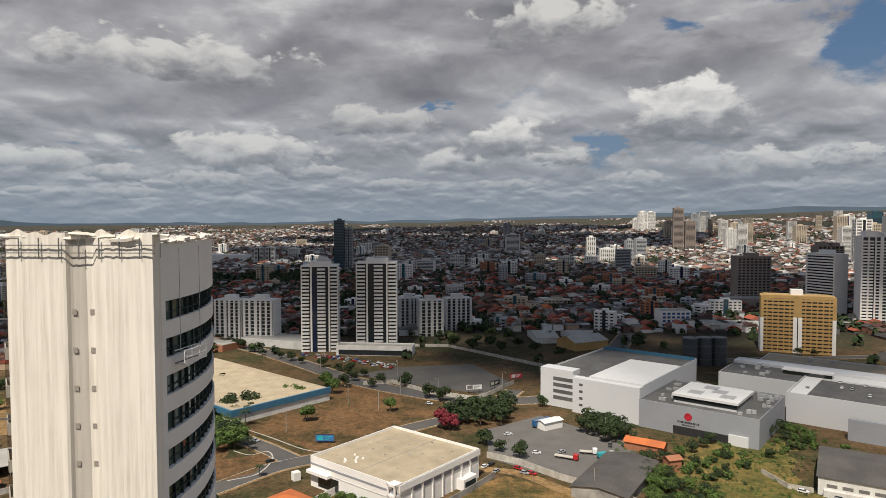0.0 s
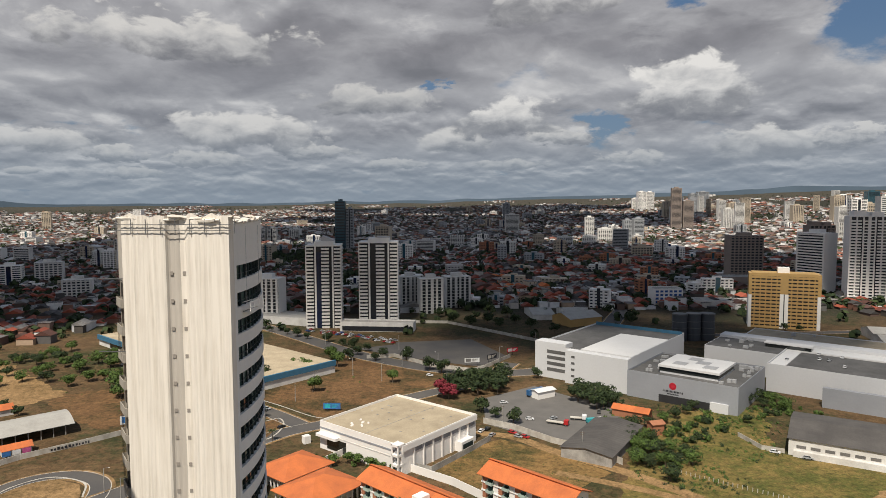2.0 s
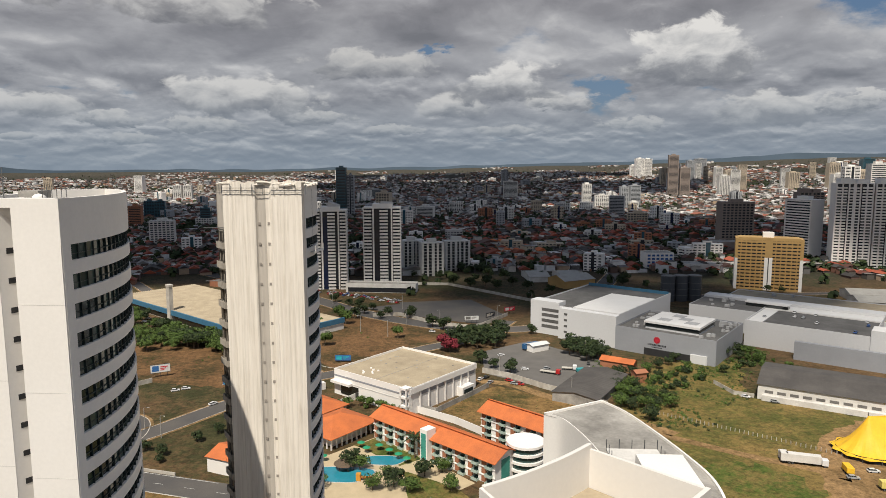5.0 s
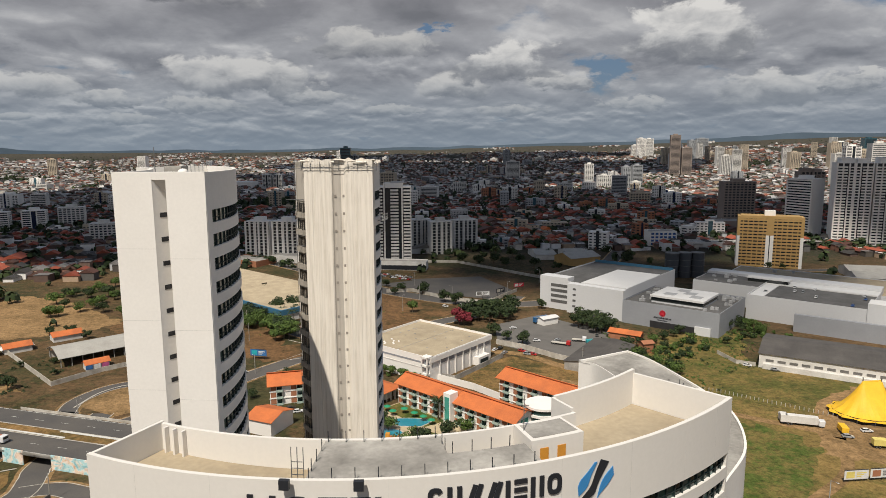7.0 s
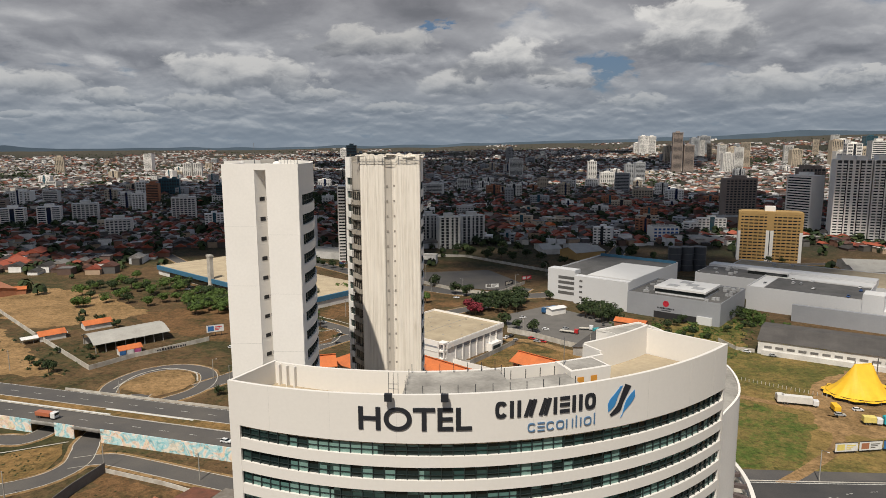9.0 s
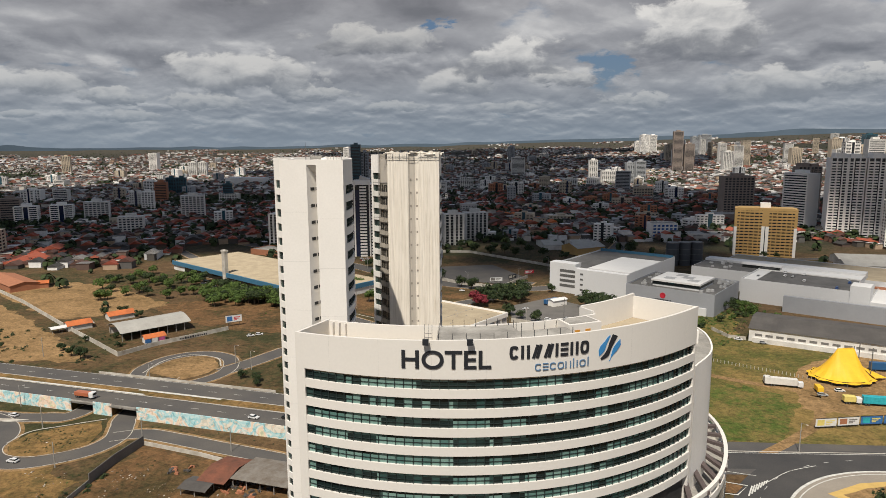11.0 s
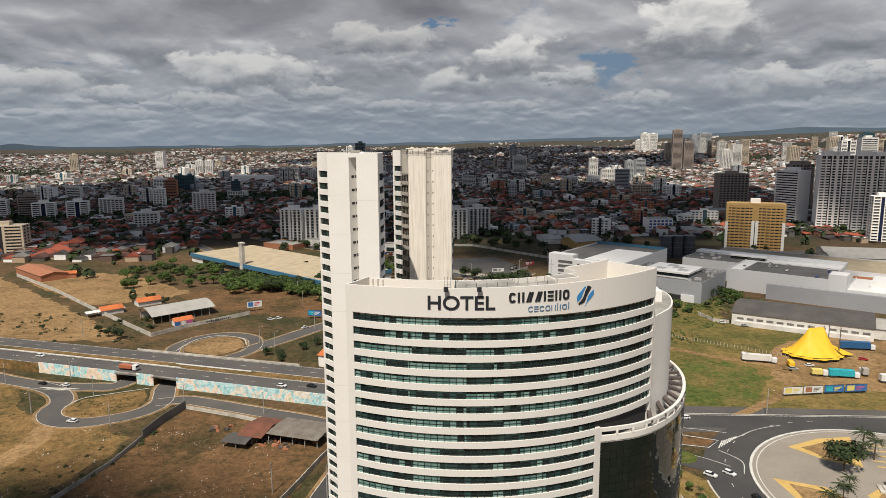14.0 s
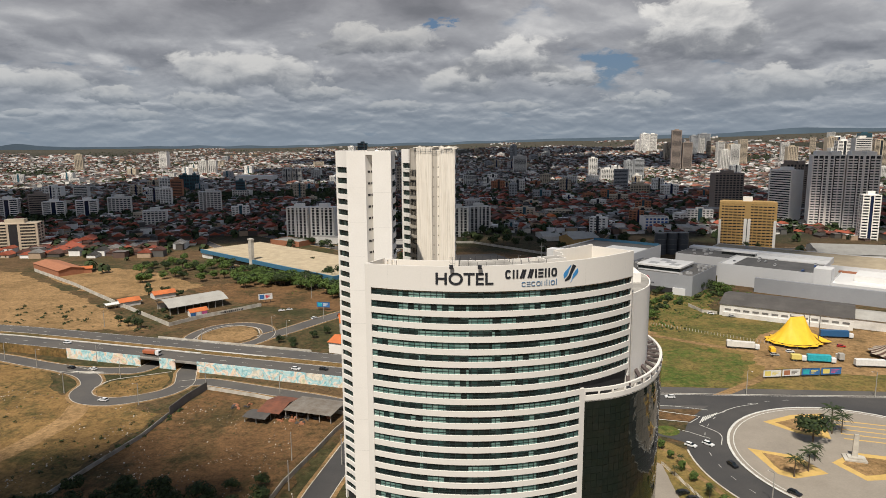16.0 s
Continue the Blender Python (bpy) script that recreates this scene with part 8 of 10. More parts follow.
for i in range(44):
    u = i / 43
    x, y = 20 + u * 62 - 2, 14 - u * 42
    m = pose(x, y, 0, rnd.uniform(-5, 5), rnd.uniform(-5, 5), 0)
    if first is None:
        first = part("post", boxes((-0.1, 0.1, -0.1, 0.1, 0, 1.5)), "kerb", fence)
        first.matrix_local = m
    else:
        same(first, fence, m)
fence = thing("garden_fence", 43, 66, 0, 0, "white picket fence along the garden strip", "fence")
first = None
for i in range(40):
    u = i / 39
    m = pose(u * 6.5, -u * 24, 0)
    if first is None:
        first = part("picket", boxes((-0.06, 0.06, -0.06, 0.06, 0, 1.3)), "white", fence)
        first.matrix_local = m
    else:
        same(first, fence, m)

# ---- trees ----


def leaf_cloud(rnd, n, rx, ry, rz, cz, size, lumps=6):
    """Many small leaf sheets gathered in uneven clumps."""
    V, F = [], []
    C = [(rnd.uniform(-0.6, 0.6) * rx, rnd.uniform(-0.6, 0.6) * ry, cz + rnd.uniform(-0.5, 0.6) * rz, rnd.uniform(0.35, 0.6)) for _ in range(lumps)]
    for i in range(n):
        cx, cy, cc, k = rnd.choice(C)
        d = Vector((rnd.gauss(0, 1), rnd.gauss(0, 1), rnd.gauss(0, 1))).normalized()
        rr = rnd.uniform(0.72, 1.05)
        p = Vector((cx + d.x * rx * k * rr, cy + d.y * ry * k * rr, cc + d.z * rz * k * rr))
        nrm = (d + Vector((rnd.uniform(-0.6, 0.6), rnd.uniform(-0.6, 0.6), rnd.uniform(-0.2, 0.8)))).normalized()
        u = nrm.orthogonal().normalized()
        u.rotate(Matrix.Rotation(rnd.uniform(0, 6.28), 3, nrm))
        w = nrm.cross(u)
        s = size * rnd.uniform(0.6, 1.3)
        b = len(V)
        V += [p + u * s, p + w * s * 0.7, p - u * s, p - w * s * 0.7]
        F.append((b, b + 1, b + 2, b + 3))
    return V, F


TREES = {}


def tree(x, y, h=6.0, kind="leaf", wide=0.5):
    h *= 1.18
    key = (kind, int((x * 7 + y * 13) % 4), round(wide, 1))
    word = {"leaf": "dark green", "leaf_bright": "fresh green", "leaf_red": "red-blossomed"}[kind]
    if key in TREES:
        base, h0 = TREES[key]
        return copy_thing(base, pose(x, y, height(x, y), 0, 0, (x * 31 + y * 17) % 360) @ Matrix.Scale(h / h0, 4))
    rnd = random.Random(str(key))
    T = thing("tree", x, y, height(x, y), 0, word + " leafy tree with an uneven crown", "tree", "trees")
    r = h * wide
    bm = bmesh.new()
    bmesh.ops.create_cone(bm, segments=7, radius1=0.03 * h + 0.06, radius2=0.02 * h, depth=h * 0.5, cap_ends=True, matrix=pose(0, 0, h * 0.25))
    for i in range(4):
        a = i * 1.57 + rnd.uniform(-0.4, 0.4)
        end = Vector((math.cos(a) * r * 0.6, math.sin(a) * r * 0.6, h * 0.72))
        st = Vector((0, 0, h * 0.36))
        d = end - st
        q = d.to_track_quat("Z", "Y").to_matrix().to_4x4()
        bmesh.ops.create_cone(bm, segments=5, radius1=0.016 * h, radius2=0.006 * h, depth=d.length, cap_ends=True, matrix=Matrix.Translation((st + end) / 2) @ q)
    part("trunk", bm, "bark", T)
    V, F = leaf_cloud(rnd, 900, r, r, h * 0.36, h * 0.62, h * 0.058, 11)
    raw("crown", V, F, kind, T)
    TREES[key] = (T, h)
    return T


def palm(x, y, h=8.0):
    if "palm" in TREES:
        base, h0 = TREES["palm"]
        return copy_thing(base, pose(x, y, 0.05, 0, 0, (x * 31 + y * 17) % 360) @ Matrix.Scale(h / h0, 4))
    rnd = random.Random(2)
    T = thing("palm_tree", x, y, 0.05, 0, "tall palm with arching green fronds", "palm", "palms")
    bm = bmesh.new()
    bmesh.ops.create_cone(bm, segments=9, radius1=0.3, radius2=0.16, depth=h * 0.8, cap_ends=True, matrix=pose(0, 0, h * 0.4))
    part("trunk", bm, "bark", T)
    for i in range(20):
        a = i * 2.399
        tilt = 0.9 - 1.3 * (i / 20)
        V, F = [], []
        L = h * 0.42
        prev = None
        for k in range(9):
            u = k / 8
            rad = L * u * math.cos(tilt * (1 - u * 0.3))
            z = h * 0.8 + L * (math.sin(tilt) * u - 0.55 * u * u)
            c = Vector((math.cos(a) * rad, math.sin(a) * rad, z))
            s = Vector((-math.sin(a), math.cos(a), 0)) * (h * 0.055 * math.sin(math.pi * min(1, 0.12 + u * 0.9)) + 0.03)
            for side in (-1, 1):
                b = len(V)
                tip = c + s * side - Vector((0, 0, abs(s.length) * 0.7)) + Vector((math.cos(a), math.sin(a), 0)) * L * 0.06
                V += [c, c + Vector((math.cos(a), math.sin(a), -0.02)) * L * 0.1, tip + Vector((math.cos(a), math.sin(a), 0)) * L * 0.07, tip]
                F.append((b, b + 1, b + 2, b + 3))
        raw("frond", V, F, "leaf", T)
    TREES["palm"] = (T, h)
    return T


def bush(x, y, h=1.5, kind="leaf"):
    key = ("bush", kind)
    if key in TREES:
        base, h0 = TREES[key]
        return copy_thing(base, pose(x, y, 0, 0, 0, (x * 31 + y * 17) % 360) @ Matrix.Scale(h / h0, 4))
    T = thing("bush", x, y, 0, 0, "low rounded green bush", "bush", "bushes")
    V, F = leaf_cloud(random.Random(9), 260, h * 0.75, h * 0.75, h * 0.55, h * 0.5, h * 0.12, 5)
    raw("foliage", V, F, kind, T)
    TREES[key] = (T, h)
    return T


R = random.Random(77)
for x, y, h in ((-14, 352, 9), (-6, 360, 10), (0, 356, 9), (6, 366, 10), (14, 372, 10), (34, 383, 6), (52, 336, 9), (58, 334, 10), (64, 327, 9), (60, 324, 8), (-2, 346, 8), (10, 356, 9)):
    tree(x, y, h)
for x, y, h, k in ((15.7, 300.6, 6.5, "leaf"), (7, 309, 5, "leaf"), (-0.6, 316, 7, "leaf"), (-96, 348, 8, "leaf_bright"), (-53, 369, 7, "leaf_bright"), (-94, 404, 9, "leaf_bright"), (-102, 420, 9, "leaf_bright"), (-91, 421, 8, "leaf"), (-33, 399.5, 8, "leaf"), (-25, 392, 8, "leaf"), (-72, 422, 5, "leaf"), (-21.4, 340, 9, "leaf_red"), (-18, 338, 8, "leaf_red"), (-87, 438, 6, "leaf"), (-143, 358, 10, "leaf"), (-133, 364, 10, "leaf"), (-128, 352, 8, "leaf"), (-117, 394, 8, "leaf_bright"), (-110, 388, 8, "leaf_bright"), (-125, 300, 7, "leaf_bright")):
    tree(x, y, h, k)
for x, y, h in ((67, 270, 5), (73, 263, 5), (73, 237, 6), (72, 294, 6), (69, 285, 5), (66, 278, 5), (78, 268, 4), (64, 258, 4), (68, 250, 5), (76, 278, 5), (89, 304, 5), (96, 312, 5), (109, 325, 5), (125, 336, 5), (133, 330, 5), (118, 330, 5), (140, 336, 6), (154, 337, 6), (156, 327, 5), (130, 306, 4), (150, 342, 6), (104, 318, 4), (84, 292, 4), (92, 296, 4), (147, 331, 5), (160, 333, 5)):
    tree(x, y, h, "leaf" if (x + y) % 2 < 1 else "leaf_bright", 0.6)
for i in range(22):
    u = i / 21
    tree(-330 + 275 * u + R.uniform(-4, 4), 668 - 238 * u - 16 * math.sin(u * 3) + R.uniform(-5, 5), R.uniform(5, 8))
for i in range(26):
    x = R.uniform(-215, -120)
    y = R.uniform(330, 372) + (0 if i % 2 else 8)
    # keeps clear of the store's front
    tree(x, min(y, 452 - 0.78 * (x + 291) - 2.0 * (i % 5)), R.uniform(5, 8), R.choice(("leaf_bright", "leaf_bright", "leaf")))
for i in range(34):
    x, y = R.uniform(-212, -118), R.uniform(334, 384)
    tree(x, min(y, 450 - 0.78 * (x + 291) - 2.5 * (i % 6)), R.uniform(7, 10), R.choice(("leaf_bright", "leaf_bright", "leaf")), 0.6)
for i in range(16):
    tree(R.uniform(-330, -215), R.uniform(385, 425), R.uniform(5, 8), R.choice(("leaf_bright", "leaf")))
for x, y, h in ((-250, 306, 6), (-262, 305, 5), (-236, 300, 5), (-226, 256, 3), (-216, 240, 3), (-240, 250, 3), (-232, 224, 5), (-224, 219, 6), (-243, 232, 4), (-280, 236, 3), (-130, 196, 4), (-122, 192, 4), (-108, 214, 4), (-114, 205, 4), (-100, 240, 5), (-92, 236, 5), (-120, 186, 3)):
    tree(x, y, h)
for x, y, h in ((-48, 186, 6), (-44, 184, 5), (-20, 180, 6), (-14, 184, 5), (-30, 172, 6), (-24, 168, 5), (-33, 178, 4), (-60, 176, 6), (-66, 172, 6), (-10, 170, 5), (-37, 169, 5), (-56, 170, 5), (-68, 164, 6)):
    tree(x, y, h, "leaf" if h > 5 else "leaf_bright", 0.6)
for i in range(7):
    tree(-66 + 5.2 * i, 247.5 - 2.0 * abs(i - 2), 4.6 - (i > 4), "leaf_bright", 0.5)
for i in range(9):
    bush(-52 + 6.4 * i, 245 - 4.6 * i, 2.2, "leaf_bright")
palm(-25, 195, 11)
for x, y, h in ((-135, 349, 9), (-125.5, 339, 10), (-110.6, 302, 8), (-124.5, 317, 7), (-95, 272, 6), (114.3, 97.3, 11), (116.5, 94, 9), (112.5, 93, 8), (83.7, 59.3, 8.5), (90.1, 63.4, 9), (95.8, 71, 7), (126, 66, 8), (129, 70, 9), (45, 58, 4), (52, 45, 4.5), (49, 66, 4)):
    palm(x, y, h)
tree(102, 85.5, 9.5, "leaf", 0.6)
tree(128, 62, 8, "leaf", 0.5)
for x, y in ((46, 78), (47, 70), (48.6, 62), (50.5, 55), (53, 48), (55, 40)):
    tree(x, y, 3.2, "leaf_bright", 0.4)


for i in range(46):
    x, y = R.uniform(-310, -185), R.uniform(345, 445)
    if y < 462 - 0.78 * (x + 291) - 20:
        tree(x, y, R.uniform(5, 8.5), R.choice(("leaf_bright", "leaf_bright", "leaf")), 0.6)
for i in range(60):
    u = R.random()
    x, y = 62 + 100 * u + R.uniform(-6, 6), 262 + 66 * u ** 0.7 + R.uniform(-14, 10)
    bush(x, y, R.uniform(2.0, 4.2), R.choice(("leaf", "leaf_bright", "leaf_bright")))
for i in range(16):
    tree(R.uniform(64, 88), R.uniform(246, 300), R.uniform(3.5, 5.5), R.choice(("leaf", "leaf_bright")), 0.7)


def scrub_field(name, count, area, lo, hi, mat, label, keep=None, seed=1, leaves=12, clumping=0.0):
    """Countless low shrubs and weeds over a stretch of ground, each a tuft of small leaves."""
    rnd = random.Random(seed)
    V, F = [], []
    x0, x1, y0, y1 = area
    for i in range(count):
        x, y = rnd.uniform(x0, x1), rnd.uniform(y0, y1)
        if keep and not keep(x, y):
            continue
        if clumping and noise.noise(Vector((x / 16, y / 16, seed))) < clumping:
            continue
        s = lo + (hi - lo) * rnd.random() ** 2
        z = height(x, y)
        for k in range(int(leaves * (1 + s))):
            d = Vector((rnd.gauss(0, 1), rnd.gauss(0, 1), abs(rnd.gauss(0, 1)))).normalized()
            p = Vector((x, y, z + 0.04)) + Vector((d.x * s * 0.8, d.y * s * 0.8, d.z * s * 0.8)) * rnd.uniform(0.35, 1.0)
            nrm = (d + Vector((rnd.uniform(-0.5, 0.5), rnd.uniform(-0.5, 0.5), 0.5))).normalized()
            u = nrm.orthogonal().normalized()
            u.rotate(Matrix.Rotation(rnd.uniform(0, 6.28), 3, nrm))
            w = nrm.cross(u)
            q = s * rnd.uniform(0.16, 0.32)
            b = len(V)
            V += [p + u * q, p + w * q * 0.7, p - u * q, p - w * q * 0.7]
            F.append((b, b + 1, b + 2, b + 3))
    ob = raw(name, V, F, mat)
    return tagged(ob, label, "scrub", kind="stuff")


def off_road(x, y):
    if abs(x + 190 - 0.12 * (y - 55)) < 9 and y < 108:
        return False
    return y < 106 + 0.45 * max(0, -186 - x) and abs(x + 150.5 - 0.13 * (y - 52)) > 0.6


scrub_field("field_scrub", 1500, (-330, -148, 0, 160), 0.3, 1.5, "leaf", "dark weeds and shrubs on the dry field", off_road, 1, 10, 0.02)
scrub_field("field_scrub", 900, (-330, -148, 0, 160), 0.3, 1.1, "leaf_bright", "green weeds on the dry field", off_road, 2, 9, 0.12)
scrub_field("wall_scrub", 260, (-158, -141, 20, 104), 0.5, 1.9, "leaf", "dark shrubs grown over the lot wall", lambda x, y: abs(x + 150.5 - 0.13 * (y - 52)) < 2.6, 3, 14, -0.25)
scrub_field("lot_weeds", 520, (-148, -84, -10, 116), 0.2, 0.8, "leaf", "sparse weeds on the brown lot", lambda x, y: y < 92 - 0.5 * (x + 80), 4, 8, 0.10)
scrub_field("verge_scrub", 700, (-430, -215, 205, 270), 0.4, 2.0, "leaf", "dark scrub on the verge beyond the highway", lambda x, y: y > far_y(x) + 14, 5, 12, 0.05)
scrub_field("island_plants", 150, (-190, -166, 117, 138), 0.25, 0.8, "leaf", "low shrubs planted on the traffic island", lambda x, y: math.hypot(x + 178, y - 128) < 11, 6)
scrub_field("meadow_scrub", 1500, (60, 160, 200, 335), 0.3, 1.6, "leaf", "dark shrubs on the overgrown meadow", lambda x, y: abs(y - 229 + 0.62 * (x - 60)) > 5 and x < 62 + 0.9 * (y - 190) and y > 232 - 0.25 * (x - 60), 7, 10, 0.06)
scrub_field("meadow_scrub", 2200, (62, 160, 225, 335), 0.3, 1.6, "leaf_bright", "fresh green shrubs on the overgrown meadow", lambda x, y: x < 62 + 0.9 * (y - 200) and y > 236 - 0.25 * (x - 60), 8, 10, -0.05)
scrub_field("slip_verge_weeds", 160, (-150, -76, 118, 145), 0.25, 0.8, "leaf", "weeds at the foot of the mural wall", lambda x, y: abs(y - (near_y(x) - 10.5)) < 1.6, 9)
scrub_field("park_scrub", 500, (-240, -20, 300, 440), 0.3, 1.3, "leaf_bright", "low green shrubs on the dry park", lambda x, y: abs((x + 138) * 0.57 + (y - 346) * 0.82) > 26 and y < 372 - 0.75 * (x + 60), 10, 10, 0.1)
scrub_field("lot_weeds", 400, (-40, 60, 212, 285), 0.2, 0.7, "leaf_bright", "weeds on the vacant grass lot", lambda x, y: y > 232 - 0.5 * (x + 20) and y < 272 - 0.3 * abs(x - 8), 11, 8, 0.0)


def rubble(name, count, area, label, seed, keep=None):
    """Broken stones, litter and spoil on bare ground."""
    rnd = random.Random(seed)
    V, F = [], []
    for i in range(count):
        x, y = rnd.uniform(area[0], area[1]), rnd.uniform(area[2], area[3])
        if keep and not keep(x, y) or noise.noise(Vector((x / 11, y / 11, seed))) < 0.1:
            continue
        s = rnd.uniform(0.12, 0.5)
        b = len(V)
        for k in range(8):
            V.append((x + (0.5 if k & 1 else -0.5) * s * rnd.uniform(0.5, 1.2), y + (0.5 if k & 2 else -0.5) * s * rnd.uniform(0.5, 1.2), 0.03 + (s * rnd.uniform(0.3, 0.7) if k & 4 else 0)))
        F += [[b + q for q in f] for f in ((0, 2, 3, 1), (4, 5, 7, 6), (0, 1, 5, 4), (1, 3, 7, 5), (3, 2, 6, 7), (2, 0, 4, 6))]
    tagged(raw(name, V, F, "rubble"), label, "rubble", kind="stuff")


M["rubble"] = palette("rubble_and_litter", [(0.34, 0.28, 0.21), (0.16, 0.11, 0.07), (0.50, 0.47, 0.42), (0.10, 0.075, 0.05), (0.24, 0.17, 0.11)])
rubble("field_rubble", 2600, (-260, -150, 10, 120), "pale rubble and litter on the dry field", 3, off_road)
rubble("lot_rubble", 1500, (-145, -84, 10, 112), "broken stones scattered on the brown lot", 4, lambda x, y: y < 92 - 0.5 * (x + 80))
for x, y, h in ((-128, 34, 6), (-122, 28, 6), (-114, 33, 5), (-134, 30, 5), (-108, 26, 6), (-97, 40, 4), (-100, 30, 5), (-92, 27, 5), (-146, 36, 5), (-140, 25, 6)):
    tree(x, y, h, "leaf", 0.6)
for x, y, h in ((-20, 356, 9), (-12, 362, 10), (-9, 349, 8), (3, 362, 11), (9, 349, 9), (-3, 366, 9), (12, 378, 9), (55, 341, 10), (61, 338, 10), (67, 333, 9), (70, 326, 8), (-17, 346, 7)):
    tree(x, y, h)
for x, y, h in ((-118, 36, 6), (-104, 33, 6), (-86, 34, 5), (-88, 44, 4), (-126, 24, 6), (-112, 24, 6), (-101, 24, 6), (-136, 22, 6), (-148, 24, 6), (-156, 22, 6), (-168, 26, 5), (-95, 21, 6), (-131, 40, 4)):
    tree(x, y, h, "leaf", 0.6)
for x, y, h in ((-25, 560, 9), (-10, 545, 9), (5, 556, 10), (15, 540, 8), (30, 560, 8), (-40, 590, 8), (42, 540, 8), (24, 590, 10), (8, 600, 10), (-5, 575, 8), (60, 520, 8), (110, 520, 8), (130, 560, 9), (140, 590, 8), (250, 538, 6), (262, 536, 5), (120, 610, 9), (160, 640, 8)):
    tree(x, y, h)

# ---- city ----
M["win_dark"] = material("dark_window_bands", (0.022, 0.026, 0.032), 0.25, 0.2, 0.2, spec=0.7)
M["navy"] = material("navy_glass_strip", (0.012, 0.022, 0.06), 0.15, 0.2, 0.2, spec=0.8)
M["beige"] = material("beige_render", (0.50, 0.42, 0.32), 0.8, 0.12, 0.1)
M["tower_brown"] = material("brown_render", (0.29, 0.235, 0.20), 0.85, 0.15, 0.1)
M["tower_grey"] = material("grey_render", (0.36, 0.37, 0.38), 0.8, 0.12, 0.1)
M["wall_tower"] = material("pale_grey_render", (0.52, 0.50, 0.48), 0.85, 0.12, 0.1)
M["aqua"] = material("blue_green_glass", (0.035, 0.10, 0.13), 0.12, 0.2, 0.1, spec=0.8)


def slab_tower(x, y, w, d, h, rz, mat, label, floors, strip="win_dark", style="balcony", cap=True, name="apartment_tower"):
    """A tower block: floor slabs and balcony fronts stand proud of dark window bands; a vertical strip at the middle."""
    T = thing(name, x, y, height(x + w / 2, y) - 0.5, rz, label, "apartment building", "tower blocks")
    h = h + 0.5
    p = h / (floors + 0.6)
    far = math.hypot(x, y) > 1150

    def storeys(*items, first=0, last=floors, lift=0.0):
        """The same bands on every floor; far off they are one mesh."""
        if far:
            bm = bmesh.new()
            for k in range(first, last):
                for b in items:
                    box(bm, b[0], b[1], b[2], b[3], b[4] + p * (k + lift), b[5] + p * (k + lift))
            part("floor_band", bm, mat, T)["kind"] = "stuff"
            return
        for b in items:
            o = part("floor_band", boxes(b), mat, T)
            o.matrix_local = pose(0, 0, p * (first + lift))
            for k in range(first + 1, last):
                same(o, T, pose(0, 0, p * (k + lift)))
    part("core", boxes((0.6, w - 0.6, 0.6, d - 0.6, 0, h)), "win_dark", T)
    if style == "balcony":
        for u0, u1 in ((0.0, 0.05), (0.36, 0.41), (0.59, 0.64), (0.95, 1.0)):
            part("pier", boxes((u0 * w, u1 * w, 0.1, 1.2, 0, h + 1.0)), mat, T)
        for v0, v1 in ((0.0, 0.18), (0.42, 0.58), (0.82, 1.0)):
            part("side_pier", boxes((0.15, 1.0, v0 * d + 0.2, v1 * d - 0.2, 0, h)), mat, T)
            part("side_pier", boxes((w - 1.0, w - 0.15, v0 * d + 0.2, v1 * d - 0.2, 0, h)), mat, T)
        part("glass_strip", boxes((0.41 * w, 0.59 * w, 0.3, 0.9, 0, h - 1)), strip, T)
        storeys((0.05 * w, 0.36 * w, -0.5, 0.7, 0, p * 0.46), (0.64 * w, 0.95 * w, -0.5, 0.7, 0, p * 0.46), (0.0, 0.8, 0, d, 0, p * 0.4), (w - 0.8, w, 0, d, 0, p * 0.4), lift=0.6)
    elif style == "bands":
        part("corner", boxes((0, 0.05 * w, 0, d, 0, h)), mat, T)
        part("corner", boxes((0.95 * w, w, 0, d, 0, h)), mat, T)
        storeys((0.05 * w, 0.95 * w, 0.05, 0.9, 0, p * 0.52), last=floors + 1)
    elif style == "frame":
        for u in (0.0, 0.16, 0.33, 0.46, 0.50, 0.63, 0.80, 0.96):
            part("pier", boxes((u * w, (u + 0.04) * w, 0.0, 1.0, 0, h)), mat, T)
        part("side_wall", boxes((0, 0.6, 1.0, d, 0, h)), mat, T)
        part("side_wall", boxes((w - 0.6, w, 1.0, d, 0, h)), mat, T)
        storeys((0.02 * w, 0.30 * w, -0.6, 0.8, 0, p * 0.52), (0.34 * w, 0.46 * w, 0.1, 0.8, 0, p * 0.40), (0.54 * w, 0.66 * w, 0.1, 0.8, 0, p * 0.40), (0.70 * w, 0.98 * w, -0.6, 0.8, 0, p * 0.52))
        part("roof_crown", boxes((0.12 * w, 0.42 * w, 2, d - 2, h, h + 6), (0.56 * w, 0.86 * w, 2, d - 2, h, h + 5)), mat, T)
    elif style == "strips":
        n = max(3, round(w / 5.5))
        c = (w - 2.6) / n
        for i in range(n + 1):
            part("pier", boxes((i * c, i * c + 1.9 + 0.9 * (i == n // 2), -0.5 * (i % 2), 0.9, 0, h + 1.2 * (i % 2))), mat, T)
        part("side_wall", boxes((0, 0.6, 0.9, d, 0, h)), mat, T)
        part("side_wall", boxes((w - 0.6, w, 0.9, d, 0, h)), mat, T)
        storeys((0.2, w - 0.2, 0.5, 0.8, 0, p * 0.16), last=floors + 1)
    else:
        n = max(3, int(w / 5))
        if far:
            bm = bmesh.new()
            for i in range(n + 1):
                u = i * (w - 1.6) / n
                box(bm, u, u + 1.6, 0, 0.9, 0, h)
            part("pier", bm, mat, T)["kind"] = "stuff"
        else:
            for i in range(n + 1):
                u = i * (w - 1.6) / n
                part("pier", boxes((u, u + 1.6, 0, 0.9, 0, h)), mat, T)
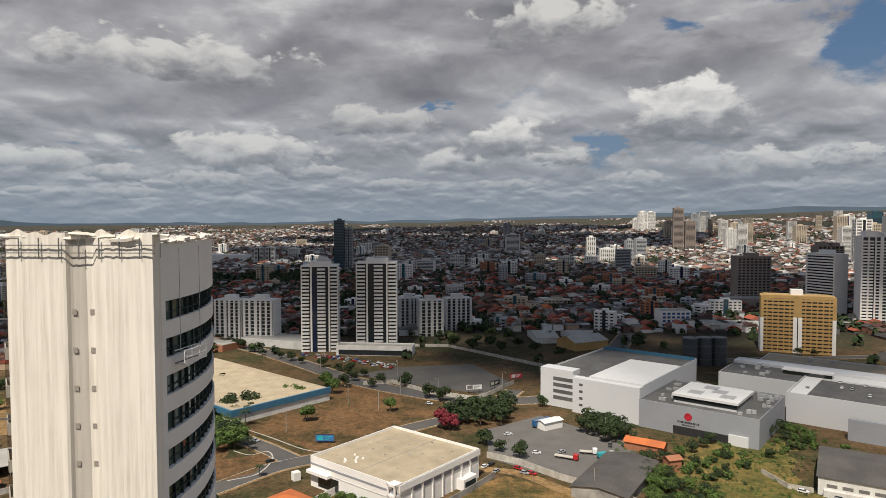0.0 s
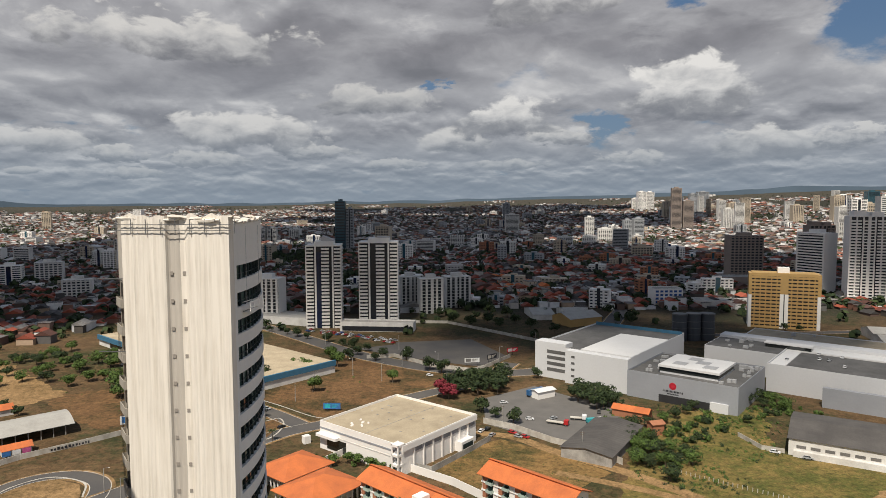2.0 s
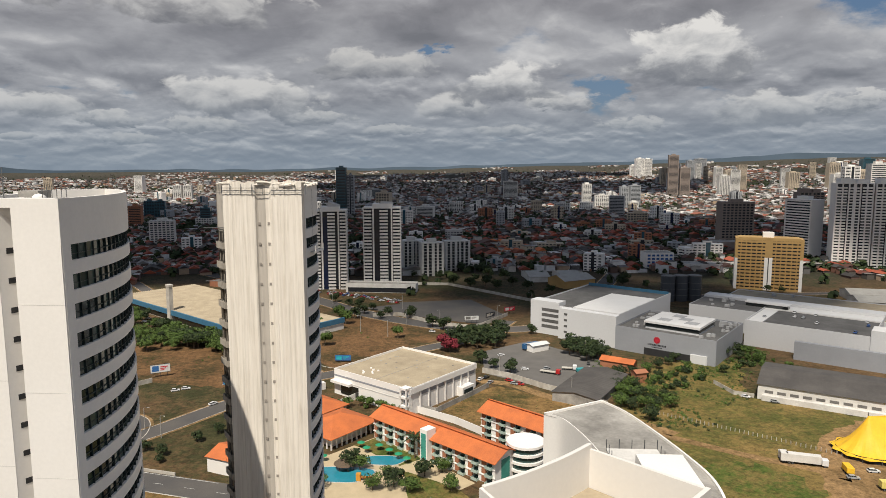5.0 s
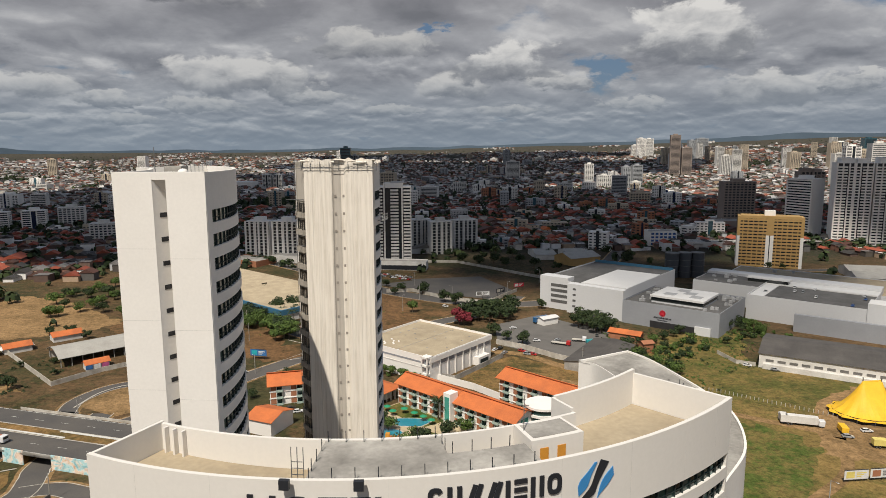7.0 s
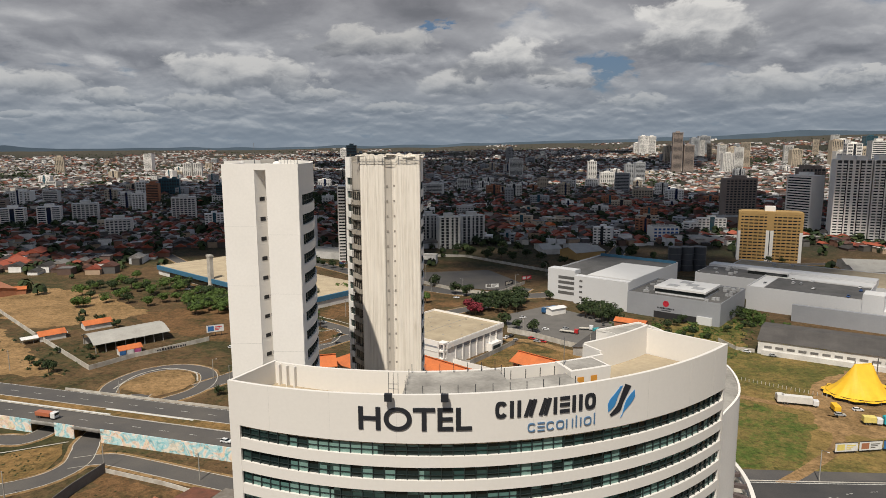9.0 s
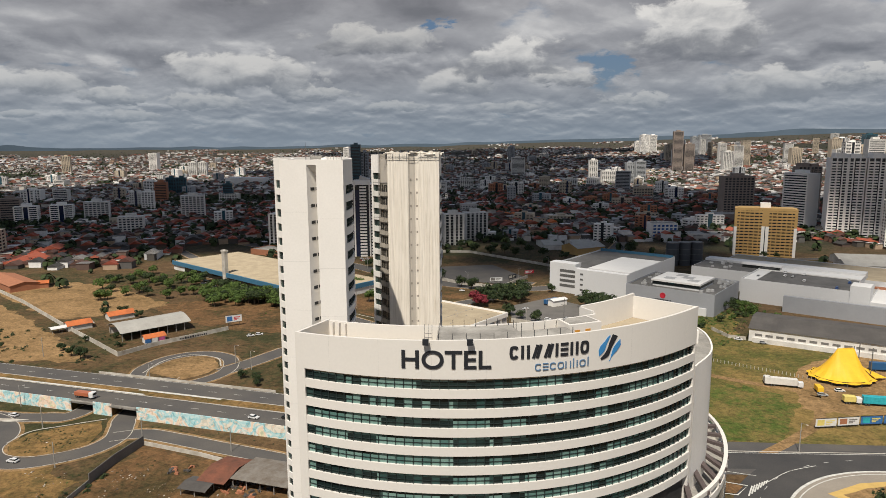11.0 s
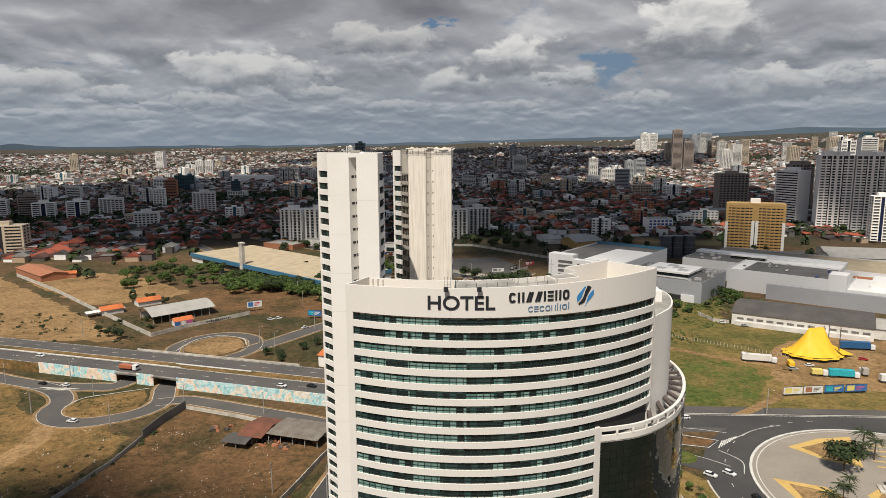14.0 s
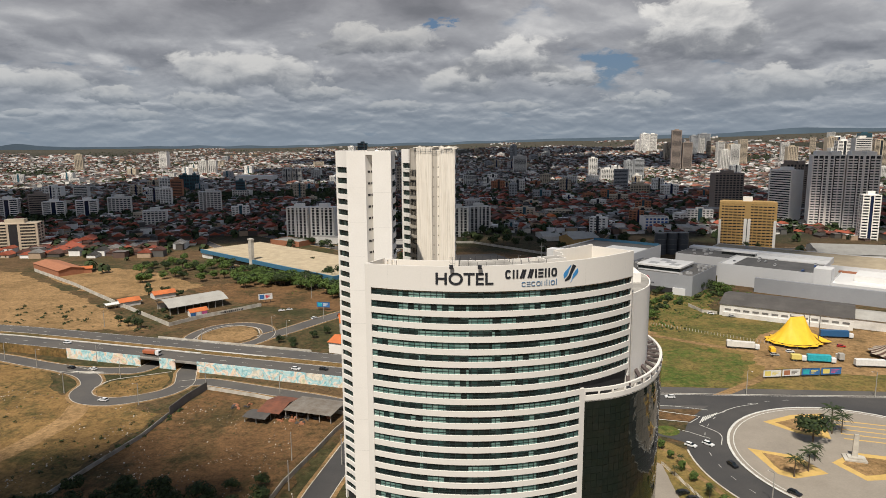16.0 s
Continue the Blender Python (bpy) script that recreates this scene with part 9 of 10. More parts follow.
        part("side_wall", boxes((0, 0.6, 0.9, d, 0, h)), mat, T)
        part("side_wall", boxes((w - 0.6, w, 0.9, d, 0, h)), mat, T)
        storeys((0.2, w - 0.2, 0.25, 0.8, 0, p * 0.45), last=floors + 1)
    if cap:
        part("roof", boxes((0, w, 0, d, h, h + 0.8)), mat, T)
        part("water_tank", boxes((w * 0.3, w * 0.7, d * 0.3, d * 0.75, h + 0.8, h + 4.5)), mat, T)
    return T



def crowned_tower(x, y, w, d, h, rz, glass_mat, label, slot):
    """A tall block in three bays: stacked balconies at both sides, a glazed strip, white piers and a stepped crown."""
    T = thing("apartment_tower", x, y, 0, rz, label, "apartment building", "tower blocks")
    floors = 24
    p = h / floors
    part("core", boxes((0.8, w - 0.8, 0.9, d - 0.8, 0, h)), "win_dark", T)
    for u0, u1, up in ((0.0, 0.7, 0), (0.25 * w, 0.25 * w + 1.5, 3.5), (0.74 * w, 0.74 * w + 1.3, 3.5), (w - 0.7, w, 0)):
        part("pier", boxes((u0, u1, -0.3, 1.2, 0, h + up)), "white", T)
    part("glass_strip", boxes((0.25 * w + 1.5, 0.44 * w, 0.2, 0.95, 0, h - 5)), glass_mat, T)
    part("slot", boxes((0.66 * w, 0.74 * w, 0.4, 0.95, 0, h - 3)), "win_dark", T)
    bands = [(0.7, 0.25 * w - 0.9, -1.2, 0.9, 0, p * 0.48), (0.44 * w, 0.66 * w, -0.5, 0.9, 0, p * 0.55), (0.74 * w + 1.9, w - 0.7, -1.2, 0.9, 0, p * 0.48),
             (0.0, 0.8, 1.2, d * 0.40, 0, p * 0.45), (0.0, 0.8, d * 0.6, d, 0, p * 0.45), (w - 0.8, w, 1.2, d * 0.40, 0, p * 0.45), (w - 0.8, w, d * 0.6, d, 0, p * 0.45)]
    for b in bands:
        o = part("balcony", boxes(b), "white", T)
        for k in range(1, floors):
            same(o, T, pose(0, 0, p * k))
    for u0, u1 in ((0.0, 0.8), (w - 0.8, w)):
        part("side_pier", boxes((u0 - 0.05, u1 + 0.05, d * 0.40, d * 0.60, 0, h + 1)), "white", T)
    part("roof", boxes((0, w, 0, d, h, h + 1.1)), "white", T)
    part("crown", boxes((0.25 * w, 0.78 * w, 2, d - 4, h + 1.1, h + 4.2)), "white", T)
    bm = bmesh.new()
    prof = [(0.42 * w, h + 4.2), (0.78 * w, h + 4.2), (0.78 * w, h + 5.2), (0.46 * w, h + 5.2 + slot)]
    a = [bm.verts.new((u, 5, z)) for u, z in prof]
    b = [bm.verts.new((u, d - 6, z)) for u, z in prof]
    bm.faces.new(a), bm.faces.new(b[::-1])
    for i in range(4):
        bm.faces.new((a[i], b[i], b[(i + 1) % 4], a[(i + 1) % 4]))
    part("water_tank", bm, "wall_tower", T)
    return T


crowned_tower(-149, 532, 30, 24, 70, 8, "navy", "tall white apartment tower with a dark blue glass strip", 3.5)
crowned_tower(-106, 545, 34, 24, 72, 5, "win_dark", "tall white apartment tower with a dark glass strip", 0.3)
podium = wallbox("podium_building", -118, 522, 62, 14, 7, -3, "white_old", "low white podium with dark shopfronts", "podium", "concrete", 1.0)
part("shopfront", boxes((2, 60, -0.08, 0.02, 0.4, 4.4)), "win_dark", podium)
wallbox("low_shops", -210, 560, 70, 30, 6, -18, "white_old", "long low commercial block", "shops", "tin_pale", 0.6)
wallbox("low_shops", -250, 545, 40, 26, 5, -25, "brick", "low commercial block with red edging", "shops", "concrete", 0.6)

# ochre block with rows of dark windows
T = thing("ochre_building", 228, 556, 0, -19, "ochre yellow hotel block with rows of dark windows", "hotel", "")
part("core", boxes((0.5, 53.5, 0.5, 18, 0, 44)), "win_dark", T)
for u0, u1 in ((0.6, 24.6), (29.4, 53.4)):
    o = part("floor_band", boxes((u0, u1, -0.35, 0.9, 0, 1.75)), "ochre", T)
    for k in range(1, 15):
        same(o, T, pose(0, 0, 3.0 * k))
o = part("pier", boxes((0, 0.8, 0.1, 0.9, 0, 44)), "ochre", T)
o.matrix_local = pose(1.0, 0, 0)
for u0 in (4.2, 8.4, 12.6, 16.8, 21.0, 32.2, 36.4, 40.6, 44.8, 49.0):
    same(o, T, pose(u0, 0, 0))
part("centre_wall", boxes((24.0, 30.0, -0.2, 0.9, 29, 46)), "ochre", T)
part("stair_strip", boxes((23.8, 26.6, -0.6, 0.9, 0, 29)), "white", T)
part("stair_strip", boxes((27.4, 30.2, -0.6, 0.9, 0, 29)), "white", T)
part("white_end", boxes((51.6, 54.2, -0.6, 18.2, 0, 28)), "white", T)
part("white_end", boxes((-0.2, 2.2, -0.6, 18.2, 0, 28)), "white", T)
part("end_wall", boxes((51.6, 54.2, -0.6, 18.2, 28, 46)), "ochre", T)
part("end_wall", boxes((-0.2, 2.2, -0.6, 18.2, 28, 46)), "ochre", T)
part("top_band", boxes((2.2, 51.6, -0.2, 18.0, 44, 46.6)), "ochre", T)
part("roof_tank", boxes((22, 31, 5, 13, 46.6, 51)), "white", T)

slab_tower(-79, 622, 20, 16, 33, 18, "white_old", "white mid-rise apartment block", 10, style="strips")
slab_tower(-58, 606, 23, 16, 33, 18, "white_old", "white mid-rise apartment block", 10, style="strips")
slab_tower(-36, 640, 27, 16, 31, 18, "white_old", "white mid-rise apartment block", 10, style="strips")
slab_tower(-243, 582, 26, 18, 36, -6, "white", "black and white apartment block", 11, style="strips")
slab_tower(-213, 574, 28, 18, 37, -6, "white", "black and white apartment block", 11, style="strips")
slab_tower(362, 762, 34, 22, 70, -62, "white", "pale tower with dark balcony bands and a blind side wall", 22, style="bands")
slab_tower(384, 694, 36, 26, 90, -16, "white", "tall grey apartment tower with a frame of white balconies", 28, style="frame")
slab_tower(420, 684, 36, 26, 90, -16, "white", "tall grey apartment tower with a frame of white balconies", 28, style="frame")
slab_tower(394, 596, 18, 15, 49, -12, "white", "slim white tower with blue strips", 15, "navy")
slab_tower(446, 905, 34, 20, 72, 0, "tower_brown", "dark brown residential apartment tower", 24, style="frame")
slab_tower(328, 870, 43, 22, 60, 0, "tower_brown", "unfinished brown concrete block", 16, style="grid")
wallbox("car_deck", 300, 815, 90, 30, 12, 0, "tower_brown", "low dark concrete parking deck", "parking", "concrete", 0.6)
slab_tower(-316, 1392, 22, 20, 107, 4, "aqua", "tall blue-green glass tower", 32, "aqua", style="bands")
slab_tower(-294, 1398, 16, 18, 90, 4, "tower_grey", "slim grey tower beside a glass tower", 26)
slab_tower(592, 2074, 30, 26, 130, -8, "tower_brown", "very tall slim brown tower", 36, style="bands")
slab_tower(626, 2065, 30, 26, 90, -8, "tower_brown", "tall brown tower in the town", 26, style="bands")
slab_tower(708, 3120, 28, 26, 52, 0, "white", "white tower in the distant town", 14, style="bands")
slab_tower(724, 3084, 38, 30, 84, 0, "white", "white tower in the distant town", 22, style="grid")
slab_tower(766, 3095, 36, 30, 80, 0, "white", "white tower in the distant town", 22, style="bands")
slab_tower(966, 2989, 50, 30, 76, 0, "tower_grey", "distant grey glass tower", 20, style="bands")
slab_tower(860, 2760, 30, 26, 82, 0, "tower_grey", "grey tower in the distant town", 22, style="grid")
slab_tower(700, 2560, 34, 26, 66, 0, "beige", "beige tower in the distant town", 18, style="grid")
slab_tower(742, 2540, 24, 22, 84, 0, "white_old", "pale tower in the distant town", 24, style="bands")
slab_tower(922, 2507, 46, 30, 54, 0, "beige", "distant beige tower block", 15, style="grid")
slab_tower(366, 1690, 20, 20, 54, 6, "tower_grey", "grey residential tower among houses", 16, style="grid")
slab_tower(388, 1680, 26, 20, 58, 6, "tower_grey", "grey residential tower among houses", 17, style="bands")
slab_tower(274, 1735, 23, 22, 60, 0, "white_old", "white residential tower among houses", 18, style="grid")
slab_tower(300, 1690, 36, 22, 32, 0, "white_old", "white residential block with a curved top", 9, style="grid")
slab_tower(72, 1985, 43, 24, 58, 0, "white_old", "broad white office block", 16, style="bands")
slab_tower(1136, 2178, 34, 26, 86, 0, "beige", "beige tower in the distant town", 24, style="grid")
slab_tower(1098, 2076, 48, 26, 58, 0, "white_old", "white block in the distant town", 16, style="bands")
slab_tower(1230, 2332, 44, 26, 78, 0, "white", "distant white tower with dark strip", 22, "navy")
slab_tower(1266, 2222, 38, 26, 94, 0, "aqua", "distant green and white glass tower", 26, style="bands")
slab_tower(1180, 1980, 40, 26, 84, 0, "beige", "beige tower in the distant town", 24)
slab_tower(1010, 2180, 34, 26, 60, 0, "beige", "beige tower in the distant town", 17, style="grid")
slab_tower(847, 1545, 33, 26, 104, -8, "white", "tall white tower with dark strip", 30)
slab_tower(905, 1600, 30, 24, 92, -8, "beige", "tall beige tower beyond the mall", 27, style="grid")
slab_tower(640, 1080, 26, 24, 112, -10, "white_old", "tall pale apartment tower", 34, style="bands")
slab_tower(-1422, 2035, 26, 22, 57, 20, "beige", "beige tower with twin tops", 15, style="grid")
slab_tower(-933, 1916, 24, 20, 47, 10, "white_old", "pale residential tower among houses", 13, style="grid")
slab_tower(-902, 1918, 24, 20, 47, 10, "white_old", "pale residential tower among houses", 13, style="grid")
slab_tower(-585, 966, 20, 16, 31, 20, "white", "white residential block with dark strips", 10, style="grid")
slab_tower(-725, 1339, 22, 18, 36, 15, "aqua", "white and green residential block", 11, style="grid")
slab_tower(-700, 1335, 22, 18, 36, 15, "aqua", "white and green residential block", 11, style="grid")
slab_tower(-640, 1120, 22, 18, 38, 15, "brick", "red brick residential tower", 12, style="bands")
slab_tower(-467, 858, 34, 18, 33, 20, "white_old", "stepped white residential block", 10, style="grid")
slab_tower(-470, 690, 30, 16, 20, 20, "white_old", "low white residential block among houses", 6, style="grid")
slab_tower(-555, 1576, 22, 18, 40, 5, "white_old", "twin white residential tower", 12)
slab_tower(-528, 1578, 22, 18, 40, 5, "white_old", "twin white residential tower", 12)
slab_tower(-520, 1153, 18, 16, 34, 10, "aqua", "slim green residential block", 10, style="bands")
slab_tower(-700, 792, 26, 18, 34, 25, "tower_brown", "dark residential tower among houses", 10, style="bands")
slab_tower(-736, 770, 30, 18, 28, 25, "white", "white residential block with blue strips", 9, "navy")
slab_tower(-668, 776, 30, 18, 24, 25, "white", "white residential block with blue strips", 8, "navy")
slab_tower(-632, 800, 30, 18, 24, 25, "white", "white residential block with blue strips", 8, "navy")
slab_tower(-600, 830, 34, 18, 26, 25, "white_old", "beige residential block among houses", 8, style="grid")
slab_tower(-528, 491, 46, 22, 27, 18, "beige", "brown and cream residential block", 8)
wallbox("market_hall", -716, 1660, 104, 60, 18, 5, "white", "long white market hall", "hall", "white_roof", 0.5)
wallbox("blue_white_block", 179, 672, 30, 20, 16, 5, "white", "white office with rows of blue windows", "office", "concrete", 0.6)
for k in range(4):
    part_parent = [o for o in scene.objects if o.name == "blue_white_block"][0]
    for i in range(6):
        part("window", boxes((1.5 + 4.8 * i, 4.6 + 4.8 * i, -0.1, 0.05, 1.5 + 3.7 * k, 3.6 + 3.7 * k)), "car_blue", part_parent)
wallbox("long_white_hall", 215, 655, 70, 22, 7, -6, "white_old", "long low pale hall", "hall", "tin_pale", 0.4)
rnd = random.Random(31)
for i in range(70):
    a = radians(rnd.uniform(-40, 42))
    r = rnd.uniform(1200, 3400)
    x, y = r * math.sin(a), r * math.cos(a)
    if rnd.random() < (0.85 if x < 500 else 0.3):
        h = rnd.uniform(12, 28)
    else:
        h = rnd.uniform(30, 70)
    m = rnd.choice(("white_old", "white", "beige", "tower_grey", "white_old"))
    word = {"white_old": "pale", "white": "white", "beige": "beige", "tower_grey": "grey"}[m]
    slab_tower(x, y, rnd.uniform(20, 38), rnd.uniform(15, 24), h, rnd.uniform(-20, 20), m, word + " city block far off", max(3, int(h / 3.1)), style=rnd.choice(("grid", "bands")), cap=rnd.random() < 0.6)


def city_block(x, y, w, d, h, rz, mat, strip, label):
    """A mid-rise block: plain walls, window bands let into the front, upright dark strips, a tank on the roof."""
    T = thing("city_block", x, y, height(x, y) - 0.5, rz, label, "apartment building", "mid-rise blocks")
    part("wall", boxes((0, w, 0, d, 0, h)), mat, T)
    floors = max(2, int(h / 3.1))
    bm = bmesh.new()
    n = max(2, int(w / 4.5))
    c = w / n
    for k in range(floors):
        for i in range(n):
            box(bm, i * c + 0.22 * c, i * c + 0.78 * c, -0.12, 0.05, 3.1 * k + 1.0, 3.1 * k + 2.3)
        box(bm, -0.12, 0.05, 0.2 * d, 0.8 * d, 3.1 * k + 1.0, 3.1 * k + 2.3)
    part("glazing", bm, "win_dark", T)["kind"] = "stuff"
    if strip:
        part("stair_strip", boxes((0.42 * w, 0.58 * w, -0.3, 0.05, 0, h + 1.4)), strip, T)
    part("roof_tank", boxes((0.35 * w, 0.65 * w, 0.3 * d, 0.7 * d, h, h + 2.6)), mat, T)


rnd = random.Random(19)
made = 0
while made < 150:
    a = radians(rnd.uniform(-41, 36))
    r = rnd.uniform(640, 2300)
    x, y = r * math.sin(a), r * math.cos(a)
    if y < 620 + 0.25 * abs(x) or x > 330 and y < 900:
        continue
    made += 1
    h = rnd.choice((7, 9, 9, 12, 12, 15, 18, 24, 30)) * (0.8 if r < 900 else 1.0)
    m = rnd.choice(("white", "white", "white_old", "beige", "wall_tower", "tower_grey", "brick"))
    word = {"white_old": "stained white", "white": "white", "beige": "beige", "tower_grey": "grey", "wall_tower": "pale grey", "brick": "terracotta"}[m]
    city_block(x, y, rnd.uniform(14, 34), rnd.uniform(10, 18), h, rnd.uniform(-25, 25), m, rnd.choice((None, "navy", "win_dark", "aqua")), word + " mid-rise block among low houses")


rnd = random.Random(8)
for i in range(11):
    a = radians(rnd.uniform(17, 33))
    r = rnd.uniform(1900, 3000)
    h = rnd.uniform(45, 95)
    m = rnd.choice(("tower_grey", "white_old", "white_old", "beige"))
    word = {"white_old": "pale", "tower_grey": "grey", "beige": "beige"}[m]
    slab_tower(r * math.sin(a), r * math.cos(a), rnd.uniform(18, 30), 18, h, rnd.uniform(-20, 10), m, word + " residential tower in the sunlit far town", int(h / 3.1), style="bands", cap=False)


def clear(x, y):
    """Where no houses stand: the open land and the large buildings near by."""
    if x > 60:
        if y < 585 + 0.02 * x and x < 640:
            return False
        if x < 360 and y < 640:
            return False
    elif x > -60:
        if y < 640:
            return False
    else:
        edge = 600 if x > -270 else 430 - (x + 270) * 0.1
        if x > -330 and y < 610:
            return False
        if y < edge:
            return False
        if x < -330 and y < 460 and x > -440:
            return False
    return True


def house(x, y, w, d, h, turn, rise, wall_mat, roof_mat, label):
    """A small house: walls with dark window and door openings, and a tiled gable roof with eaves or a flat roof."""
    T = thing("house", x, y, height(x, y) - 0.1, math.degrees(turn), label, "house", "houses of the town")
    part("wall", boxes((-w / 2, w / 2, -d / 2, d / 2, 0, h)), wall_mat, T)
    e = 0.5
    bm = bmesh.new()
    if rise:
        a = [(-w / 2 - e, h - 0.1), (w / 2 + e, h - 0.1), (w / 2 + e, h + 0.1), (0, h + rise), (-w / 2 - e, h + 0.1)]
        n = len(a)
        f = [bm.verts.new((u, -d / 2 - e, z)) for u, z in a]
        g = [bm.verts.new((u, d / 2 + e, z)) for u, z in a]
        bm.faces.new(f), bm.faces.new(g[::-1])
        for k in range(n):
            bm.faces.new((f[k], g[k], g[(k + 1) % n], f[(k + 1) % n]))
    else:
        box(bm, -w / 2 - 0.1, w / 2 + 0.1, -d / 2 - 0.1, d / 2 + 0.1, h, h + 0.35)
    part("roof", bm, roof_mat, T)
    k = 1 if w < 11 else 2
    for i in range(k):
        u = -w / 2 + w * (i + 0.5) / k
        part("window", boxes((u - 0.7, u + 0.7, -d / 2 - 0.06, -d / 2 + 0.02, h - 2.2, h - 0.9)), "win_dark", T)
    return T


NEAR = [0]
def houses(name, r0, r1, step, size, label, seed):
    rnd = random.Random(seed)
    V, F, I = [], [], []
    n = int(r1 / step) + 1
    for i in range(-n, n + 1):
        for j in range(0, n + 1):
            gx, gy = i * step, j * step
            d = noise.noise(Vector((gx / 520, gy / 520, 1.7)))
            turn = 0.25 + 0.9 * d
            if (i + int(d * 9)) % 7 == 0 or (j + int(d * 9)) % 10 == 0:
                continue
            x = gx + rnd.uniform(-0.25, 0.25) * step + 30 * noise.noise(Vector((gx / 160, gy / 160, 4.0)))
            y = gy + rnd.uniform(-0.25, 0.25) * step + 30 * noise.noise(Vector((gx / 160, gy / 160, 8.0)))
            r = math.hypot(x, y)
            if not r0 <= r < r1 or y < 250 or abs(x) > y * 0.95 + 150:
                continue
            if not clear(x, y) or noise.noise(Vector((x / 260, y / 260, 9.0))) < -0.30 - rnd.random() * 0.2 + 0.9 * smoothstep(3000, 4400, r):
                continue
            c, s = math.cos(turn), math.sin(turn)
            w, dd = size * rnd.uniform(0.7, 1.35), size * rnd.uniform(0.75, 1.6)
            if rnd.random() < 0.035:
                w, dd = w * 2.2, dd * 2.0
            h = rnd.choice((3.0, 3.2, 3.4, 3.6, 4.0, 6.2, 6.6, 7.0)) * (1 + 0.6 * (rnd.random() < 0.06))
            z = height(x, y) - 0.6
            pitched = rnd.random() < 0.66
            if r < 830 and x < 0 and NEAR[0] < 110 or 15 < x < 140 and 715 < y < 890 and NEAR[0] < 175:
                NEAR[0] += 1
                red = rnd.choice(("tile_old", "tile_old", "tile_dark", "tile_old")) if x < 15 else rnd.choice(("tile", "tile", "tile_old"))
                word = {"tile_old": "red", "tile_dark": "dark red", "tile": "orange"}[red]
                house(x, y, w, dd, h, turn, min(w, 14) * 0.27 if pitched else 0, rnd.choice(("white_old", "beige", "wall_pale", "white_old")), red if pitched else "tin", "small pale house with a " + word + " tile roof" if pitched else "small pale house with a flat grey roof")
                continue
            b = len(V)

            def put(lx, ly, lz):
                V.append((x + lx * c - ly * s, y + lx * s + ly * c, z + lz))
            for zz in (0, h):
                for lx, ly in ((-w / 2, -dd / 2), (w / 2, -dd / 2), (w / 2, dd / 2), (-w / 2, dd / 2)):
                    put(lx, ly, zz)
            for q in ((0, 1, 5, 4), (1, 2, 6, 5), (2, 3, 7, 6), (3, 0, 4, 7)):
                F.append([b + k for k in q])
                I.append(0)
            b2 = len(V)
            e = 0.5
            for lx, ly in ((-w / 2 - e, -dd / 2 - e), (w / 2 + e, -dd / 2 - e), (w / 2 + e, dd / 2 + e), (-w / 2 - e, dd / 2 + e)):
                put(lx, ly, h - 0.05)
            if pitched:
                rise = min(w, 14) * 0.27
                put(0, -dd / 2 - e, h + rise)
                put(0, dd / 2 + e, h + rise)
                for q in ((1, 2, 5, 4), (3, 0, 4, 5), (0, 1, 4), (2, 3, 5)):
                    F.append([b2 + k for k in q])
                    I.append(1)
            else:
                F.append([b2 + k for k in range(4)])
                I.append(2)
    ob = raw(name, V, F, ["house_wall", "house_roof" if r0 < 1000 else "far_roof", "flat_roof"], idx=I)
    tagged(ob, label, "houses", kind="stuff")


M["flat_roof"] = palette("flat_roofs", [(0.14, 0.13, 0.125), (0.09, 0.085, 0.08), (0.24, 0.225, 0.21), (0.42, 0.40, 0.38), (0.08, 0.065, 0.06), (0.16, 0.14, 0.13), (0.60, 0.59, 0.58)])
M["tile_old"] = material("weathered_red_tiles", (0.30, 0.075, 0.036), 0.9, 0.3, 0.2, 2.5, 0.2, tint=(0.14, 0.045, 0.028), obj=0.5)
M["tile_dark"] = material("dark_red_tiles", (0.16, 0.05, 0.032), 0.9, 0.3, 0.2, 2.5, 0.2, obj=0.5)
M["wall_pale"] = material("pale_house_render", (0.46, 0.42, 0.36), 0.9, 0.2, 0.2, 2.0, 0.1, obj=0.4)
houses("city_houses", 0, 1300, 12.0, 9.4, "dense low houses with red tile and grey roofs", 1)
houses("far_city_houses", 1300, 2600, 14.0, 10.4, "distant low houses with red and grey roofs", 2)
houses("distant_city_houses", 2600, 4500, 21.0, 11.0, "far houses scattered to the foot of the hills", 3)


def city_trees(name, r0, r1, count, size, seed, label, per=16):
    rnd = random.Random(seed)
    V, F = [], []
    made = 0
    while made < count:
        a = radians(rnd.uniform(-44, 44))
        r = math.sqrt(rnd.uniform(r0 * r0, r1 * r1))
        x, y = r * math.sin(a), r * math.cos(a)
        made += 1
        if not clear(x, y) and rnd.random() < 0.9:
            continue
        g = noise.noise(Vector((x / 260, y / 260, 9.0)))
        if g > -0.1 and rnd.random() < 0.55:
            continue
        z = height(x, y)
        s = size * rnd.uniform(0.6, 1.4)
        for k in range(per):
            d = Vector((rnd.gauss(0, 1), rnd.gauss(0, 1), rnd.gauss(0, 0.7))).normalized()
            p = Vector((x, y, z + s * 0.8)) + d * s * rnd.uniform(0.3, 0.85)
            nrm = (d + Vector((0, 0, 0.5))).normalized()
            u = nrm.orthogonal().normalized() * s * 0.45
            w = nrm.cross(u)
            b = len(V)
            V += [p + u, p + w, p - u, p - w]
            F.append((b, b + 1, b + 2, b + 3))
    ob = raw(name, V, F, "leaf")
    tagged(ob, label, "trees", kind="stuff")


city_trees("city_trees", 420, 1400, 7000, 4.9, 5, "dark green trees between the houses", 18)
city_trees("far_trees", 1400, 2900, 5200, 5.2, 6, "distant dark trees between the houses", 10)
city_trees("hill_trees", 2800, 4100, 1500, 4.5, 7, "dark scrub on the far hills", 7)

